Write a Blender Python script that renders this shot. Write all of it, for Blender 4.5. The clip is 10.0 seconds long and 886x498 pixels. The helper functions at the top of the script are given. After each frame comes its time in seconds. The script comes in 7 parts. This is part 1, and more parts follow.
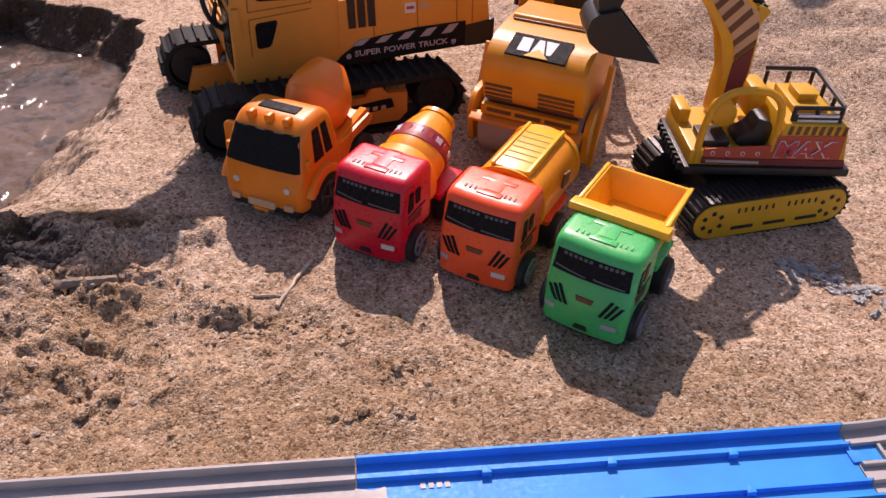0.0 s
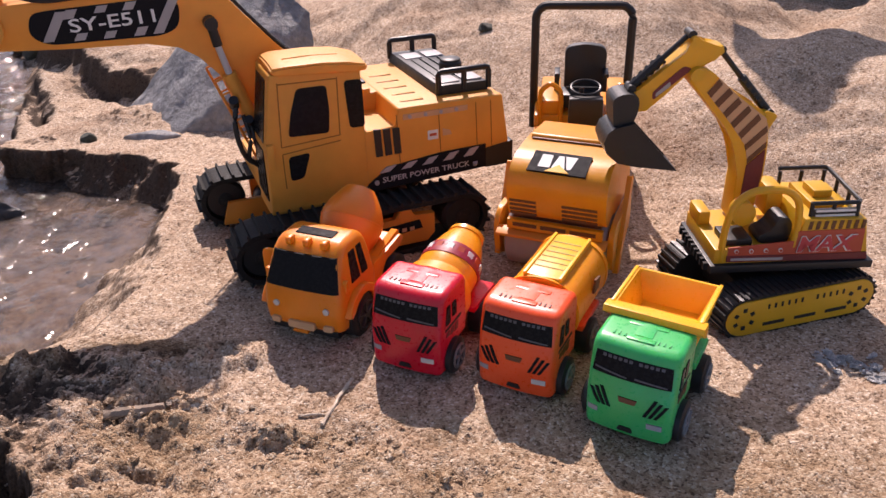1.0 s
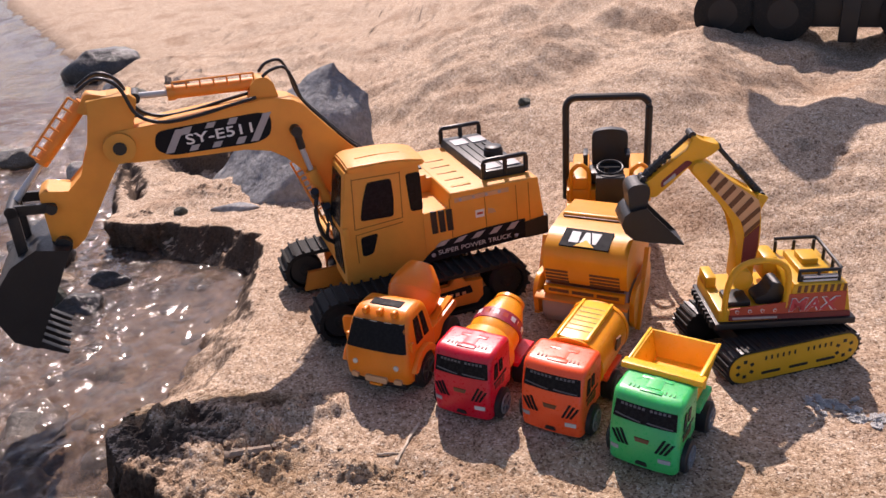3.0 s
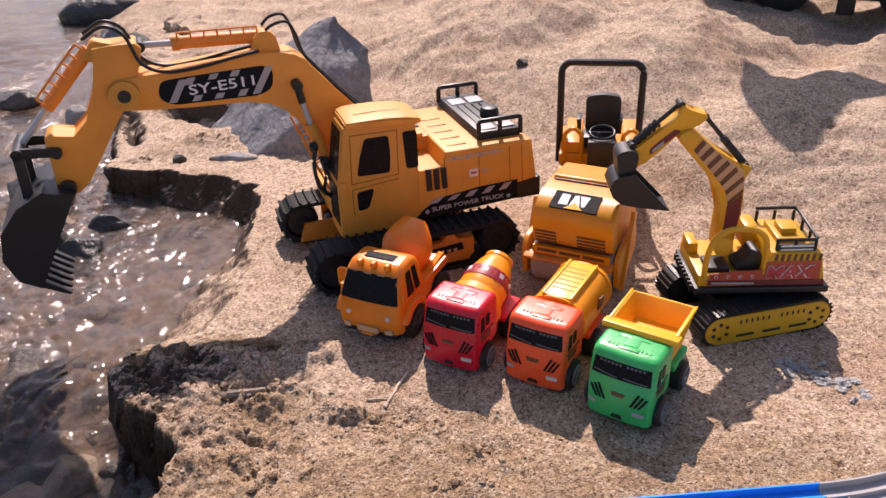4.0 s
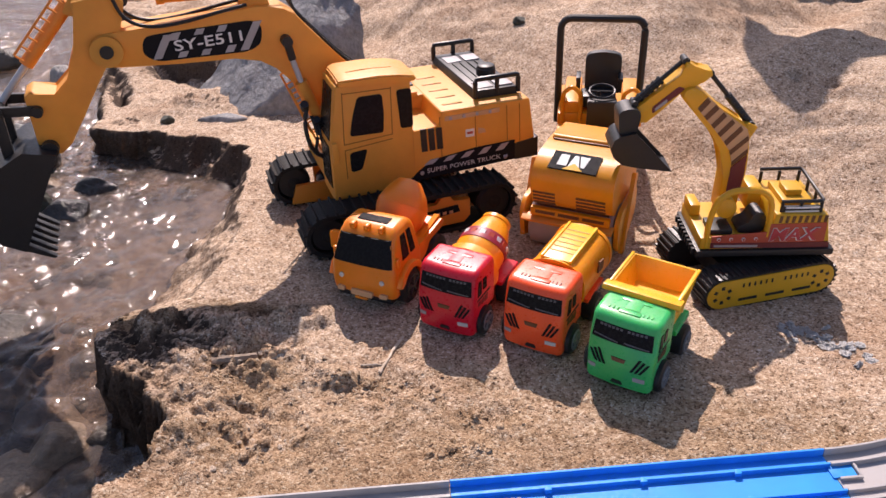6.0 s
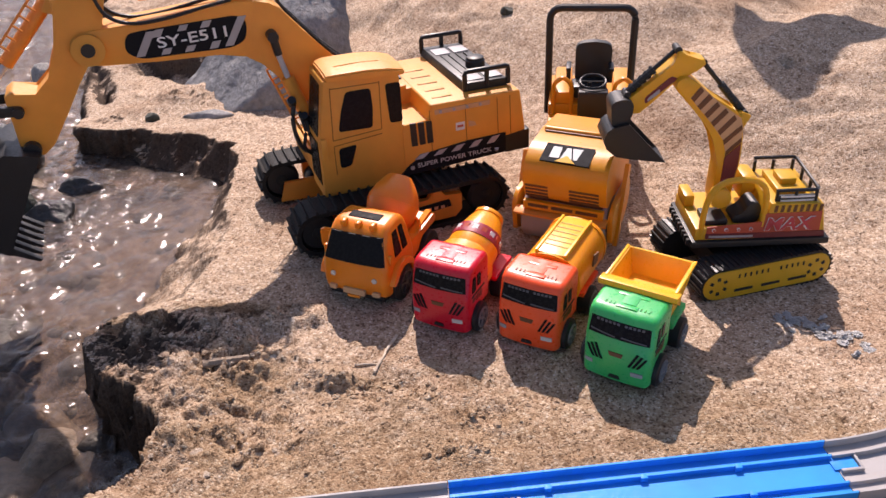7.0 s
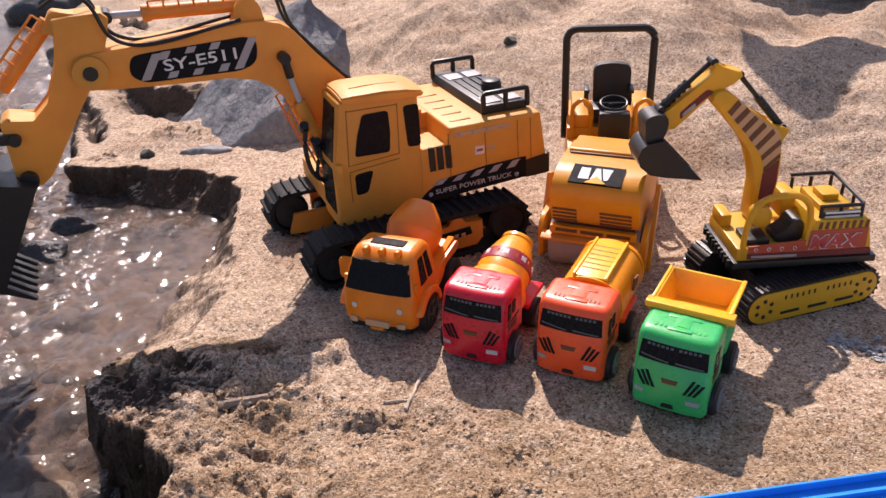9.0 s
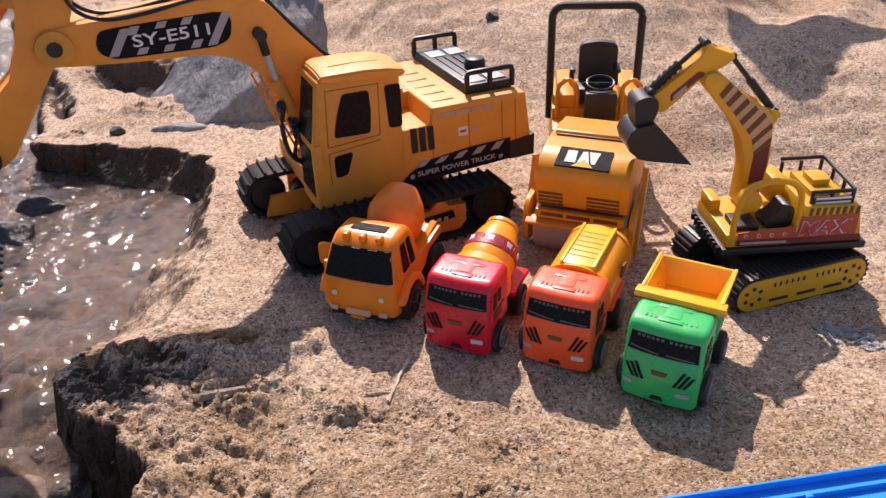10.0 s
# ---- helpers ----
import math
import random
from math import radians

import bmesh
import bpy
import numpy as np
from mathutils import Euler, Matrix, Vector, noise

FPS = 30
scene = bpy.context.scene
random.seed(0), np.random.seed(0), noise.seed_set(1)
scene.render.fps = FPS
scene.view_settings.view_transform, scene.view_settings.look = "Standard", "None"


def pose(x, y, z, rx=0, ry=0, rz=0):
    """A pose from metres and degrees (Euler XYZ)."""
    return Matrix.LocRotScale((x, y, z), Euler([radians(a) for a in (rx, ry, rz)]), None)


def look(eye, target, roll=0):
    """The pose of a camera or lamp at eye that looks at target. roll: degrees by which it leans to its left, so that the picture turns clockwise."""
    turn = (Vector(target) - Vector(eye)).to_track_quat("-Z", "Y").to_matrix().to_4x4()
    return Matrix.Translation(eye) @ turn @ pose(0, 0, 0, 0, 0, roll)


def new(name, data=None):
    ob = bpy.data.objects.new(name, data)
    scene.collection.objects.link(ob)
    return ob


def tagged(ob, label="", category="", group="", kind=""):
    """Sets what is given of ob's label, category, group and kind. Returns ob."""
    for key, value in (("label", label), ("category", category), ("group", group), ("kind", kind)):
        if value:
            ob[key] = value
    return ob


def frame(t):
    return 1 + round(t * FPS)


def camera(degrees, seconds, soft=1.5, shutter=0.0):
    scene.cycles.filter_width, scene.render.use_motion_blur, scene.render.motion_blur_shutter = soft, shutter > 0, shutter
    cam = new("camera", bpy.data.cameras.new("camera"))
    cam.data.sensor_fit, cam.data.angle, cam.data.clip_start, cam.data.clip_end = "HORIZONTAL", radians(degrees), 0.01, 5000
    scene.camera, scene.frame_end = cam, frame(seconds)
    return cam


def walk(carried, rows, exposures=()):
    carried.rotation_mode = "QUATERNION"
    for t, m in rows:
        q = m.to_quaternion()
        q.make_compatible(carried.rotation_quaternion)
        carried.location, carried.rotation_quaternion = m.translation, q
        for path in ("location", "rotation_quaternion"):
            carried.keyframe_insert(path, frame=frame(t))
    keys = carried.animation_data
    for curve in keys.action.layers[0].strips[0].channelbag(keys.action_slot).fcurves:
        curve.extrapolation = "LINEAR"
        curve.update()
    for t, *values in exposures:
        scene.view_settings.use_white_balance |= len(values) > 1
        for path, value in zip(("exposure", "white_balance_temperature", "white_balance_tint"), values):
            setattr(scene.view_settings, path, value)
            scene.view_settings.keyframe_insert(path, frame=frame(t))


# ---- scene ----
cam = camera(58.0, 10.0)
PATH = [
    (0, (0.02, 0.024, 0.282), (-0.016, 1.61, -0.936), 2.5),
    (0.5, (0.016, 0.018, 0.281), (-0.044, 1.707, -0.788), 0.0),
    (1, (0.01, 0.009, 0.282), (-0.076, 1.765, -0.671), -1.6),
    (1.5, (0.009, 0.01, 0.288), (-0.085, 1.779, -0.639), -2.8),
    (2, (-0.002, 0.001, 0.291), (-0.123, 1.77, -0.634), -3.8),
    (2.5, (0.005, -0.034, 0.334), (-0.179, 1.752, -0.546), -4.9),
    (2.7, (0.014, -0.052, 0.344), (-0.185, 1.738, -0.525), -4.9),
    (3.8, (0.017, -0.091, 0.369), (-0.173, 1.66, -0.579), -2.9),
    (4, (0.018, -0.091, 0.365), (-0.169, 1.646, -0.61), -2.3),
    (4.5, (0.023, -0.086, 0.357), (-0.155, 1.619, -0.673), -1.5),
    (5, (0.025, -0.086, 0.362), (-0.143, 1.616, -0.674), -1.5),
    (5.5, (0.02, -0.083, 0.356), (-0.157, 1.617, -0.682), -1.9),
    (7, (0.012, -0.069, 0.354), (-0.132, 1.614, -0.717), -2.8),
    (7.5, (0.013, -0.068, 0.356), (-0.119, 1.62, -0.71), -2.9),
    (8, (0.012, -0.066, 0.355), (-0.114, 1.646, -0.672), -3.5),
    (8.5, (-0.006, -0.057, 0.341), (-0.117, 1.687, -0.63), -3.9),
    (9, (-0.024, -0.048, 0.325), (-0.116, 1.698, -0.647), -3.1),
    (9.5, (-0.03, -0.039, 0.323), (-0.093, 1.692, -0.676), -2.5),
    (10, (-0.029, -0.029, 0.324), (-0.064, 1.684, -0.707), -2.1),
]
walk(cam, [(t, look(eye, target, roll)) for t, eye, target, roll in PATH], exposures=[(0.0, 0.10, 6850, 35), (0.5, 0.19, 6700, 31), (2.0, 0.29, 6620, 26), (10.0, 0.33, 6560, 24)])

# ---- world and light ----
SUN_FROM = Vector((-0.13, 0.99, 1.05)).normalized()
world = bpy.data.worlds.new("sky")
scene.world = world
world.use_nodes = True
wn = world.node_tree
wn.nodes.clear()
sky = wn.nodes.new("ShaderNodeTexSky")
sky.sky_type = "NISHITA"
sky.sun_disc = False
sky.sun_elevation = math.asin(SUN_FROM.z)
sky.sun_rotation = math.atan2(SUN_FROM.x, SUN_FROM.y)
sky.dust_density = 1.5
bgn = wn.nodes.new("ShaderNodeBackground")
bgn.inputs["Strength"].default_value = 0.11
won = wn.nodes.new("ShaderNodeOutputWorld")
wn.links.new(sky.outputs[0], bgn.inputs[0])
wn.links.new(bgn.outputs[0], won.inputs[0])
sun_data = bpy.data.lights.new("sun", "SUN")
sun_data.energy = 5.0
sun_data.angle = radians(0.6)
sun_data.color = (1.0, 0.92, 0.82)
sun = new("sun", sun_data)
sun.matrix_world = look(SUN_FROM * 5, (0, 0, 0))


# ---- materials ----
def nodes_of(name):
    m = bpy.data.materials.new(name)
    m.use_nodes = True
    nt = m.node_tree
    return m, nt, nt.nodes["Principled BSDF"]


def noise_node(nt, scale, detail=3.0, rough=0.55, coords="Object"):
    tc = nt.nodes.new("ShaderNodeTexCoord")
    n = nt.nodes.new("ShaderNodeTexNoise")
    n.inputs["Scale"].default_value = scale
    n.inputs["Detail"].default_value = detail
    n.inputs["Roughness"].default_value = rough
    nt.links.new(tc.outputs[coords], n.inputs["Vector"])
    return n


def ramp(nt, src, stops):
    r = nt.nodes.new("ShaderNodeValToRGB")
    e = r.color_ramp.elements
    while len(e) < len(stops):
        e.new(0.5)
    for el, (p, c) in zip(e, stops):
        el.position = p
        el.color = (*c, 1) if len(c) == 3 else c
    nt.links.new(src, r.inputs[0])
    return r


def mixc(nt, fac, a, b, blend="MIX"):
    m = nt.nodes.new("ShaderNodeMix")
    m.data_type = "RGBA"
    m.blend_type = blend
    for sock, v in ((m.inputs[0], fac), (m.inputs[6], a), (m.inputs[7], b)):
        if isinstance(v, (int, float)):
            sock.default_value = v
        elif isinstance(v, tuple):
            sock.default_value = (*v, 1)
        else:
            nt.links.new(v, sock)
    return m.outputs[2]


def bump(nt, height, strength, dist):
    b = nt.nodes.new("ShaderNodeBump")
    b.inputs["Strength"].default_value = strength
    b.inputs["Distance"].default_value = dist
    nt.links.new(height, b.inputs["Height"])
    return b


def plastic(name, col, rough=0.36, dust=0.25, dustcol=(0.42, 0.31, 0.21), sss=0.0, spec=0.5, wax=0.0, depth=0.004):
    """Moulded toy plastic: faint mottling, scuffs in the gloss, a little sand dust."""
    m, nt, p = nodes_of(name)
    big = noise_node(nt, 35, 3)
    fine = noise_node(nt, 420, 4, 0.7)
    lum = ramp(nt, big.outputs[0], [(0.3, tuple(c * 0.88 for c in col)), (0.7, tuple(min(1, c * 1.06) for c in col))])
    d = ramp(nt, fine.outputs[0], [(0.52, (0, 0, 0)), (0.78, (dust, dust, dust))])
    c = mixc(nt, d.outputs[0], lum.outputs[0], dustcol)
    nt.links.new(c, p.inputs["Base Color"])
    rr = ramp(nt, fine.outputs[0], [(0.3, (rough * 0.85,) * 3), (0.75, (min(1, rough * 1.5),) * 3)])
    nt.links.new(rr.outputs[0], p.inputs["Roughness"])
    b = bump(nt, big.outputs[0], 0.08, 0.002)
    nt.links.new(b.outputs[0], p.inputs["Normal"])
    p.inputs["Specular IOR Level"].default_value = spec
    if wax:
        # milky plastic: light wanders through the moulding
        p.inputs["Subsurface Weight"].default_value = wax
        p.inputs["Subsurface Radius"].default_value = (1.0, 0.55, 0.3)
        p.inputs["Subsurface Scale"].default_value = depth
    if sss:
        # thin moulded shell: some daylight comes through it
        tr = nt.nodes.new("ShaderNodeBsdfTranslucent")
        tr.inputs["Color"].default_value = (*[min(1.0, c * 1.05 + 0.01) for c in col], 1)
        mx = nt.nodes.new("ShaderNodeMixShader")
        mx.inputs[0].default_value = sss
        nt.links.new(p.outputs[0], mx.inputs[1])
        nt.links.new(tr.outputs[0], mx.inputs[2])
        nt.links.new(mx.outputs[0], nt.nodes["Material Output"].inputs["Surface"])
    return m


YELLOW_BIG = plastic("yellow_excavator_plastic", (0.83, 0.385, 0.055), 0.45, 0.09, sss=0.22)
ORANGE_TRIM = plastic("orange_trim_plastic", (0.82, 0.32, 0.04), 0.40, 0.12, sss=0.22)
YELLOW_ROLLER = plastic("yellow_roller_plastic", (0.86, 0.36, 0.012), 0.30, 0.06, sss=0.22)
YELLOW_MINI = plastic("lemon_plastic", (0.82, 0.46, 0.022), 0.30, 0.10, sss=0.22)
BLACK = plastic("black_plastic", (0.019, 0.019, 0.020), 0.38, 0.07, (0.14, 0.115, 0.09), spec=0.35)
RUBBER = plastic("black_rubber", (0.014, 0.0135, 0.013), 0.65, 0.35, (0.16, 0.125, 0.09), spec=0.3)
TREAD = plastic("dusty_tread_rubber", (0.022, 0.021, 0.020), 0.75, 0.45, (0.22, 0.185, 0.145), spec=0.25)
GLASSBLACK = plastic("dark_window_plastic", (0.013, 0.013, 0.014), 0.24, 0.02, (0.1, 0.085, 0.07), spec=0.06)
INK = plastic("black_print", (0.011, 0.011, 0.014), 0.55, 0.03, (0.1, 0.085, 0.07), spec=0.12)
STEEL = plastic("grey_steel", (0.5, 0.5, 0.5), 0.3, 0.1)
DRUMGREY = plastic("grey_drum", (0.33, 0.28, 0.27), 0.5, 0.35)
RED = plastic("red_plastic", (0.66, 0.008, 0.030), 0.28, 0.04, wax=0.9)
ORANGE = plastic("orange_plastic", (1.0, 0.102, 0.020), 0.28, 0.02, wax=0.12)
GREEN = plastic("green_plastic", (0.026, 0.51, 0.14), 0.28, 0.05, wax=0.9)
TIPPER = plastic("golden_plastic", (1.0, 0.46, 0.010), 0.28, 0.02, wax=0.2, depth=0.012)
TANK = plastic("amber_plastic", (1.0, 0.35, 0.010), 0.28, 0.02, wax=0.15)
MIXER = plastic("mixer_orange_plastic", (0.84, 0.24, 0.007), 0.30, 0.06, wax=0.35)
DRUMORANGE = plastic("drum_orange_plastic", (0.98, 0.23, 0.012), 0.32, 0.04, wax=0.3)
DULLORANGE = plastic("dull_orange_plastic", (0.88, 0.26, 0.01), 0.65, 0.08, spec=0.15)
WHITE = plastic("white_print", (0.75, 0.74, 0.72), 0.4, 0.1)
DIMPRINT = plastic("dim_print", (0.10, 0.10, 0.105), 0.45, 0.05)
GREYPRINT = plastic("grey_print", (0.38, 0.36, 0.36), 0.45, 0.1)
REDPRINT = plastic("red_print", (0.5, 0.07, 0.03), 0.4, 0.1)
MAROON = plastic("maroon_print", (0.16, 0.015, 0.02), 0.4, 0.1)
REDFACE = plastic("bright_red_print", (0.55, 0.045, 0.055), 0.4, 0.1)
SLOT_SHADE = plastic("olive_slot_shade", (0.40, 0.26, 0.012), 0.5, 0.05)
CRIMSON = plastic("crimson_print", (0.34, 0.015, 0.035), 0.4, 0.1)
PRINTGREY = plastic("pale_grey_print", (0.52, 0.50, 0.48), 0.45, 0.1)
PALEORANGE = plastic("pale_orange_print", (0.62, 0.36, 0.18), 0.45, 0.1)
BROWNPRINT = plastic("brown_print", (0.14, 0.05, 0.015), 0.45, 0.1)
# darker yellow for seams and rib edges, their shade put into the colour
SEAM = plastic("shaded_seam_yellow", (0.34, 0.13, 0.014), 0.6, 0.1)
CHROME = plastic("lamp_silver", (0.62, 0.6, 0.56), 0.2, 0.1)
BLUE = plastic("blue_rail_plastic", (0.003, 0.285, 0.80), 0.46, 0.06, spec=0.3)
GREYRAIL = plastic("grey_rail_plastic", (0.40, 0.38, 0.37), 0.5, 0.18, spec=0.35)
HUB = plastic("grey_hub_plastic", (0.17, 0.17, 0.17), 0.4, 0.15)


# darker patches (damp sand, lumps in the boom's shadow, wide foreground): centre and half-widths
DAMP_SHADE = [(-0.262, 0.372, 0.036, 0.022), (-0.195, 0.404, 0.036, 0.012), (-0.155, 0.318, 0.046, 0.042), (-0.160, 0.265, 0.034, 0.030),
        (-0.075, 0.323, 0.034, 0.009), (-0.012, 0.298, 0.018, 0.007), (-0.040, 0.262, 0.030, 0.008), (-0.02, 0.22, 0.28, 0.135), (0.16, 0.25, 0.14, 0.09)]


# soaked sand on the corner the stream washes, with the boom's shadow painted in
SOAKED_SHADE = [(-0.262, 0.374, 0.046, 0.024), (-0.195, 0.402, 0.042, 0.012), (-0.150, 0.402, 0.026, 0.008)]


def sand_material():
    m, nt, p = nodes_of("coarse_sand")
    tc = nt.nodes.new("ShaderNodeTexCoord")
    vor = nt.nodes.new("ShaderNodeTexVoronoi")
    vor.inputs["Scale"].default_value = 820
    vor.inputs["Randomness"].default_value = 1.0
    warp = noise_node(nt, 180, 3, 0.6)
    add = nt.nodes.new("ShaderNodeMixRGB")
    add.blend_type = "ADD"
    add.inputs[0].default_value = 0.004
    nt.links.new(tc.outputs["Object"], add.inputs[1])
    nt.links.new(warp.outputs["Color"], add.inputs[2])
    nt.links.new(add.outputs[0], vor.inputs["Vector"])
    sep = nt.nodes.new("ShaderNodeSeparateColor")
    nt.links.new(vor.outputs["Color"], sep.inputs[0])
    grain = ramp(nt, sep.outputs[0], [(0.0, (0.19, 0.124, 0.080)), (0.12, (0.35, 0.240, 0.160)), (0.24, (0.54, 0.390, 0.268)), (0.6, (0.635, 0.476, 0.334)), (0.86, (0.74, 0.585, 0.43)), (1.0, (0.88, 0.785, 0.65))])
    fine = noise_node(nt, 1400, 3, 0.7)
    fr = ramp(nt, fine.outputs[0], [(0.3, (0.70, 0.68, 0.66)), (0.7, (1, 1, 1))])
    c1 = mixc(nt, 0.8, grain.outputs[0], fr.outputs[0], "MULTIPLY")
    big = noise_node(nt, 9, 5, 0.6)
    stain = ramp(nt, big.outputs[0], [(0.34, (0.74, 0.66, 0.60)), (0.5, (1, 1, 1)), (0.7, (1.0, 0.97, 0.94))])
    c2 = mixc(nt, 0.8, c1, stain.outputs[0], "MULTIPLY")
    mid = noise_node(nt, 60, 4, 0.65)
    ms = ramp(nt, mid.outputs[0], [(0.32, (0.66, 0.6, 0.54)), (0.52, (1, 1, 1))])
    c3 = mixc(nt, 0.28, c2, ms.outputs[0], "MULTIPLY")
    # wet, dark sand close above the water's level
    pos = nt.nodes.new("ShaderNodeSeparateXYZ")
    geo = nt.nodes.new("ShaderNodeNewGeometry")
    nt.links.new(geo.outputs["Position"], pos.inputs[0])
    mr = nt.nodes.new("ShaderNodeMapRange")
    mr.inputs["From Min"].default_value = -0.036
    mr.inputs["From Max"].default_value = -0.022
    wob = nt.nodes.new("ShaderNodeMath")
    wob.operation = "MULTIPLY_ADD"
    nt.links.new(mid.outputs[0], wob.inputs[0])
    wob.inputs[1].default_value = 0.016
    nt.links.new(pos.outputs["Z"], wob.inputs[2])
    nt.links.new(wob.outputs[0], mr.inputs["Value"])
    wet = mixc(nt, 0.8, c3, (0.24, 0.20, 0.17), "MULTIPLY")
    c4 = mixc(nt, mr.outputs[0], wet, c3)
    # steep faces of the eroded, damp bank: their shade is painted into the colour
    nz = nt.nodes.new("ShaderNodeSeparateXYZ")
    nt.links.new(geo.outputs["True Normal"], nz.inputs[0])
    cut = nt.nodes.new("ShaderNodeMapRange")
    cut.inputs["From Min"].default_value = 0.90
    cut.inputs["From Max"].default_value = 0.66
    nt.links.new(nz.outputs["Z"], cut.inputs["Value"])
    darkened = mixc(nt, 0.55, mixc(nt, 1.0, c3, (0.21, 0.17, 0.14), "MULTIPLY"), (0.090, 0.068, 0.054))
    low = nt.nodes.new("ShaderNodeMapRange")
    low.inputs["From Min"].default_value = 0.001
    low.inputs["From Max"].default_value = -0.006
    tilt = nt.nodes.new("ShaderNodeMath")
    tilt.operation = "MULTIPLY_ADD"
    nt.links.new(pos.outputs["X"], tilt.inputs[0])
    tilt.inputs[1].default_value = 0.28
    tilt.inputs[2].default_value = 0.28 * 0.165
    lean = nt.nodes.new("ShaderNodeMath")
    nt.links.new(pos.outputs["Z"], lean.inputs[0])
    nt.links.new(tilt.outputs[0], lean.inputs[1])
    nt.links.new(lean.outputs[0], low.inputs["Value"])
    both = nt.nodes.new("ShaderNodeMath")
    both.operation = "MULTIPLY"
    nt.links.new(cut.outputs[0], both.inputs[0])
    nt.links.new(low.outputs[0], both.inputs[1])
    c5 = mixc(nt, both.outputs[0], c4, darkened)
    # olive-brown patches: damp sand, and the boom's shadow near the eroded corner painted darker
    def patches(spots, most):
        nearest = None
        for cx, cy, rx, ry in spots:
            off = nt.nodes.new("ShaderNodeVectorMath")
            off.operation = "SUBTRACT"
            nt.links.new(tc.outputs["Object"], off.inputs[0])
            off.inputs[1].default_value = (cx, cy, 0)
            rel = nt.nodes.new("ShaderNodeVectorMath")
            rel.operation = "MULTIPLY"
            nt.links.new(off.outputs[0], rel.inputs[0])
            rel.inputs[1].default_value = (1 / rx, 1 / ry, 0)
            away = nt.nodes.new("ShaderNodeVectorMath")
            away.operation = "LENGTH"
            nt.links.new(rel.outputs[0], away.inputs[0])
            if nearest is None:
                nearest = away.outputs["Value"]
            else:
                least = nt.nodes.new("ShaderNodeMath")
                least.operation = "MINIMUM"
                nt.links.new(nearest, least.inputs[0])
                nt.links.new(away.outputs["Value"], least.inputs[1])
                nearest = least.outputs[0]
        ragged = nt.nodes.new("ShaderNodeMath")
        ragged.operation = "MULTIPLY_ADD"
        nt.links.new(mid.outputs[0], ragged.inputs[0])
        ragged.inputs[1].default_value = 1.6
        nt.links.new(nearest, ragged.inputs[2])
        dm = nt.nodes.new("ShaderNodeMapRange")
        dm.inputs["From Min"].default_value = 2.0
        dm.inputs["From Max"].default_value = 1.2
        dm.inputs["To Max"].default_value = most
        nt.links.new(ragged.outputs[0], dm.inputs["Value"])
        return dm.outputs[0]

    c5b = mixc(nt, patches(DAMP_SHADE, 0.9), c5, mixc(nt, 1.0, c5, (0.66, 0.60, 0.50), "MULTIPLY"))
    c6 = mixc(nt, patches(SOAKED_SHADE, 0.9), c5b, mixc(nt, 1.0, c5b, (0.50, 0.49, 0.47), "MULTIPLY"))
    # scattered dark and pale single grains
    v2 = nt.nodes.new("ShaderNodeTexVoronoi")
    v2.inputs["Scale"].default_value = 330
    nt.links.new(tc.outputs["Object"], v2.inputs["Vector"])
    sp2 = nt.nodes.new("ShaderNodeSeparateColor")
    nt.links.new(v2.outputs["Color"], sp2.inputs[0])
    g2 = ramp(nt, sp2.outputs[1], [(0.04, (0.66, 0.60, 0.55)), (0.10, (1, 1, 1)), (0.92, (1, 1, 1)), (1.0, (1.15, 1.15, 1.13))])
    c7 = mixc(nt, 0.9, c6, g2.outputs[0], "MULTIPLY")
    clump = noise_node(nt, 240, 2, 0.6)
    cl = ramp(nt, clump.outputs[0], [(0.32, (0.72, 0.69, 0.66)), (0.55, (1, 1, 1)), (0.75, (1.07, 1.07, 1.07))])
    c8 = mixc(nt, 0.75, c7, cl.outputs[0], "MULTIPLY")
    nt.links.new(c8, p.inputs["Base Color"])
    p.inputs["Roughness"].default_value = 0.9
    p.inputs["Specular IOR Level"].default_value = 0.25
    hgt = nt.nodes.new("ShaderNodeMath")
    hgt.operation = "MULTIPLY_ADD"
    nt.links.new(vor.outputs["Distance"], hgt.inputs[0])
    hgt.inputs[1].default_value = -1.3
    nt.links.new(fine.outputs[0], hgt.inputs[2])
    b = bump(nt, hgt.outputs[0], 0.7, 0.0009)
    b2 = bump(nt, mid.outputs[0], 0.35, 0.005)
    nt.links.new(b2.outputs[0], b.inputs["Normal"])
    nt.links.new(b.outputs[0], p.inputs["Normal"])
    return m


def rock_material(name, a, b_, scale=30, rough=0.75):
    m, nt, p = nodes_of(name)
    n1 = noise_node(nt, scale, 8, 0.65)
    n2 = noise_node(nt, scale * 9, 5, 0.7)
    r1 = ramp(nt, n1.outputs[0], [(0.3, a), (0.7, b_)])
    r2 = ramp(nt, n2.outputs[0], [(0.35, (0.45, 0.44, 0.42)), (0.65, (1.05, 1.03, 1.0))])
    nt.links.new(mixc(nt, 0.7, r1.outputs[0], r2.outputs[0], "MULTIPLY"), p.inputs["Base Color"])
    p.inputs["Roughness"].default_value = rough
    bb = bump(nt, n2.outputs[0], 0.6, 0.004)
    b1 = bump(nt, n1.outputs[0], 0.6, 0.02)
    nt.links.new(b1.outputs[0], bb.inputs["Normal"])
    nt.links.new(bb.outputs[0], p.inputs["Normal"])
    return m


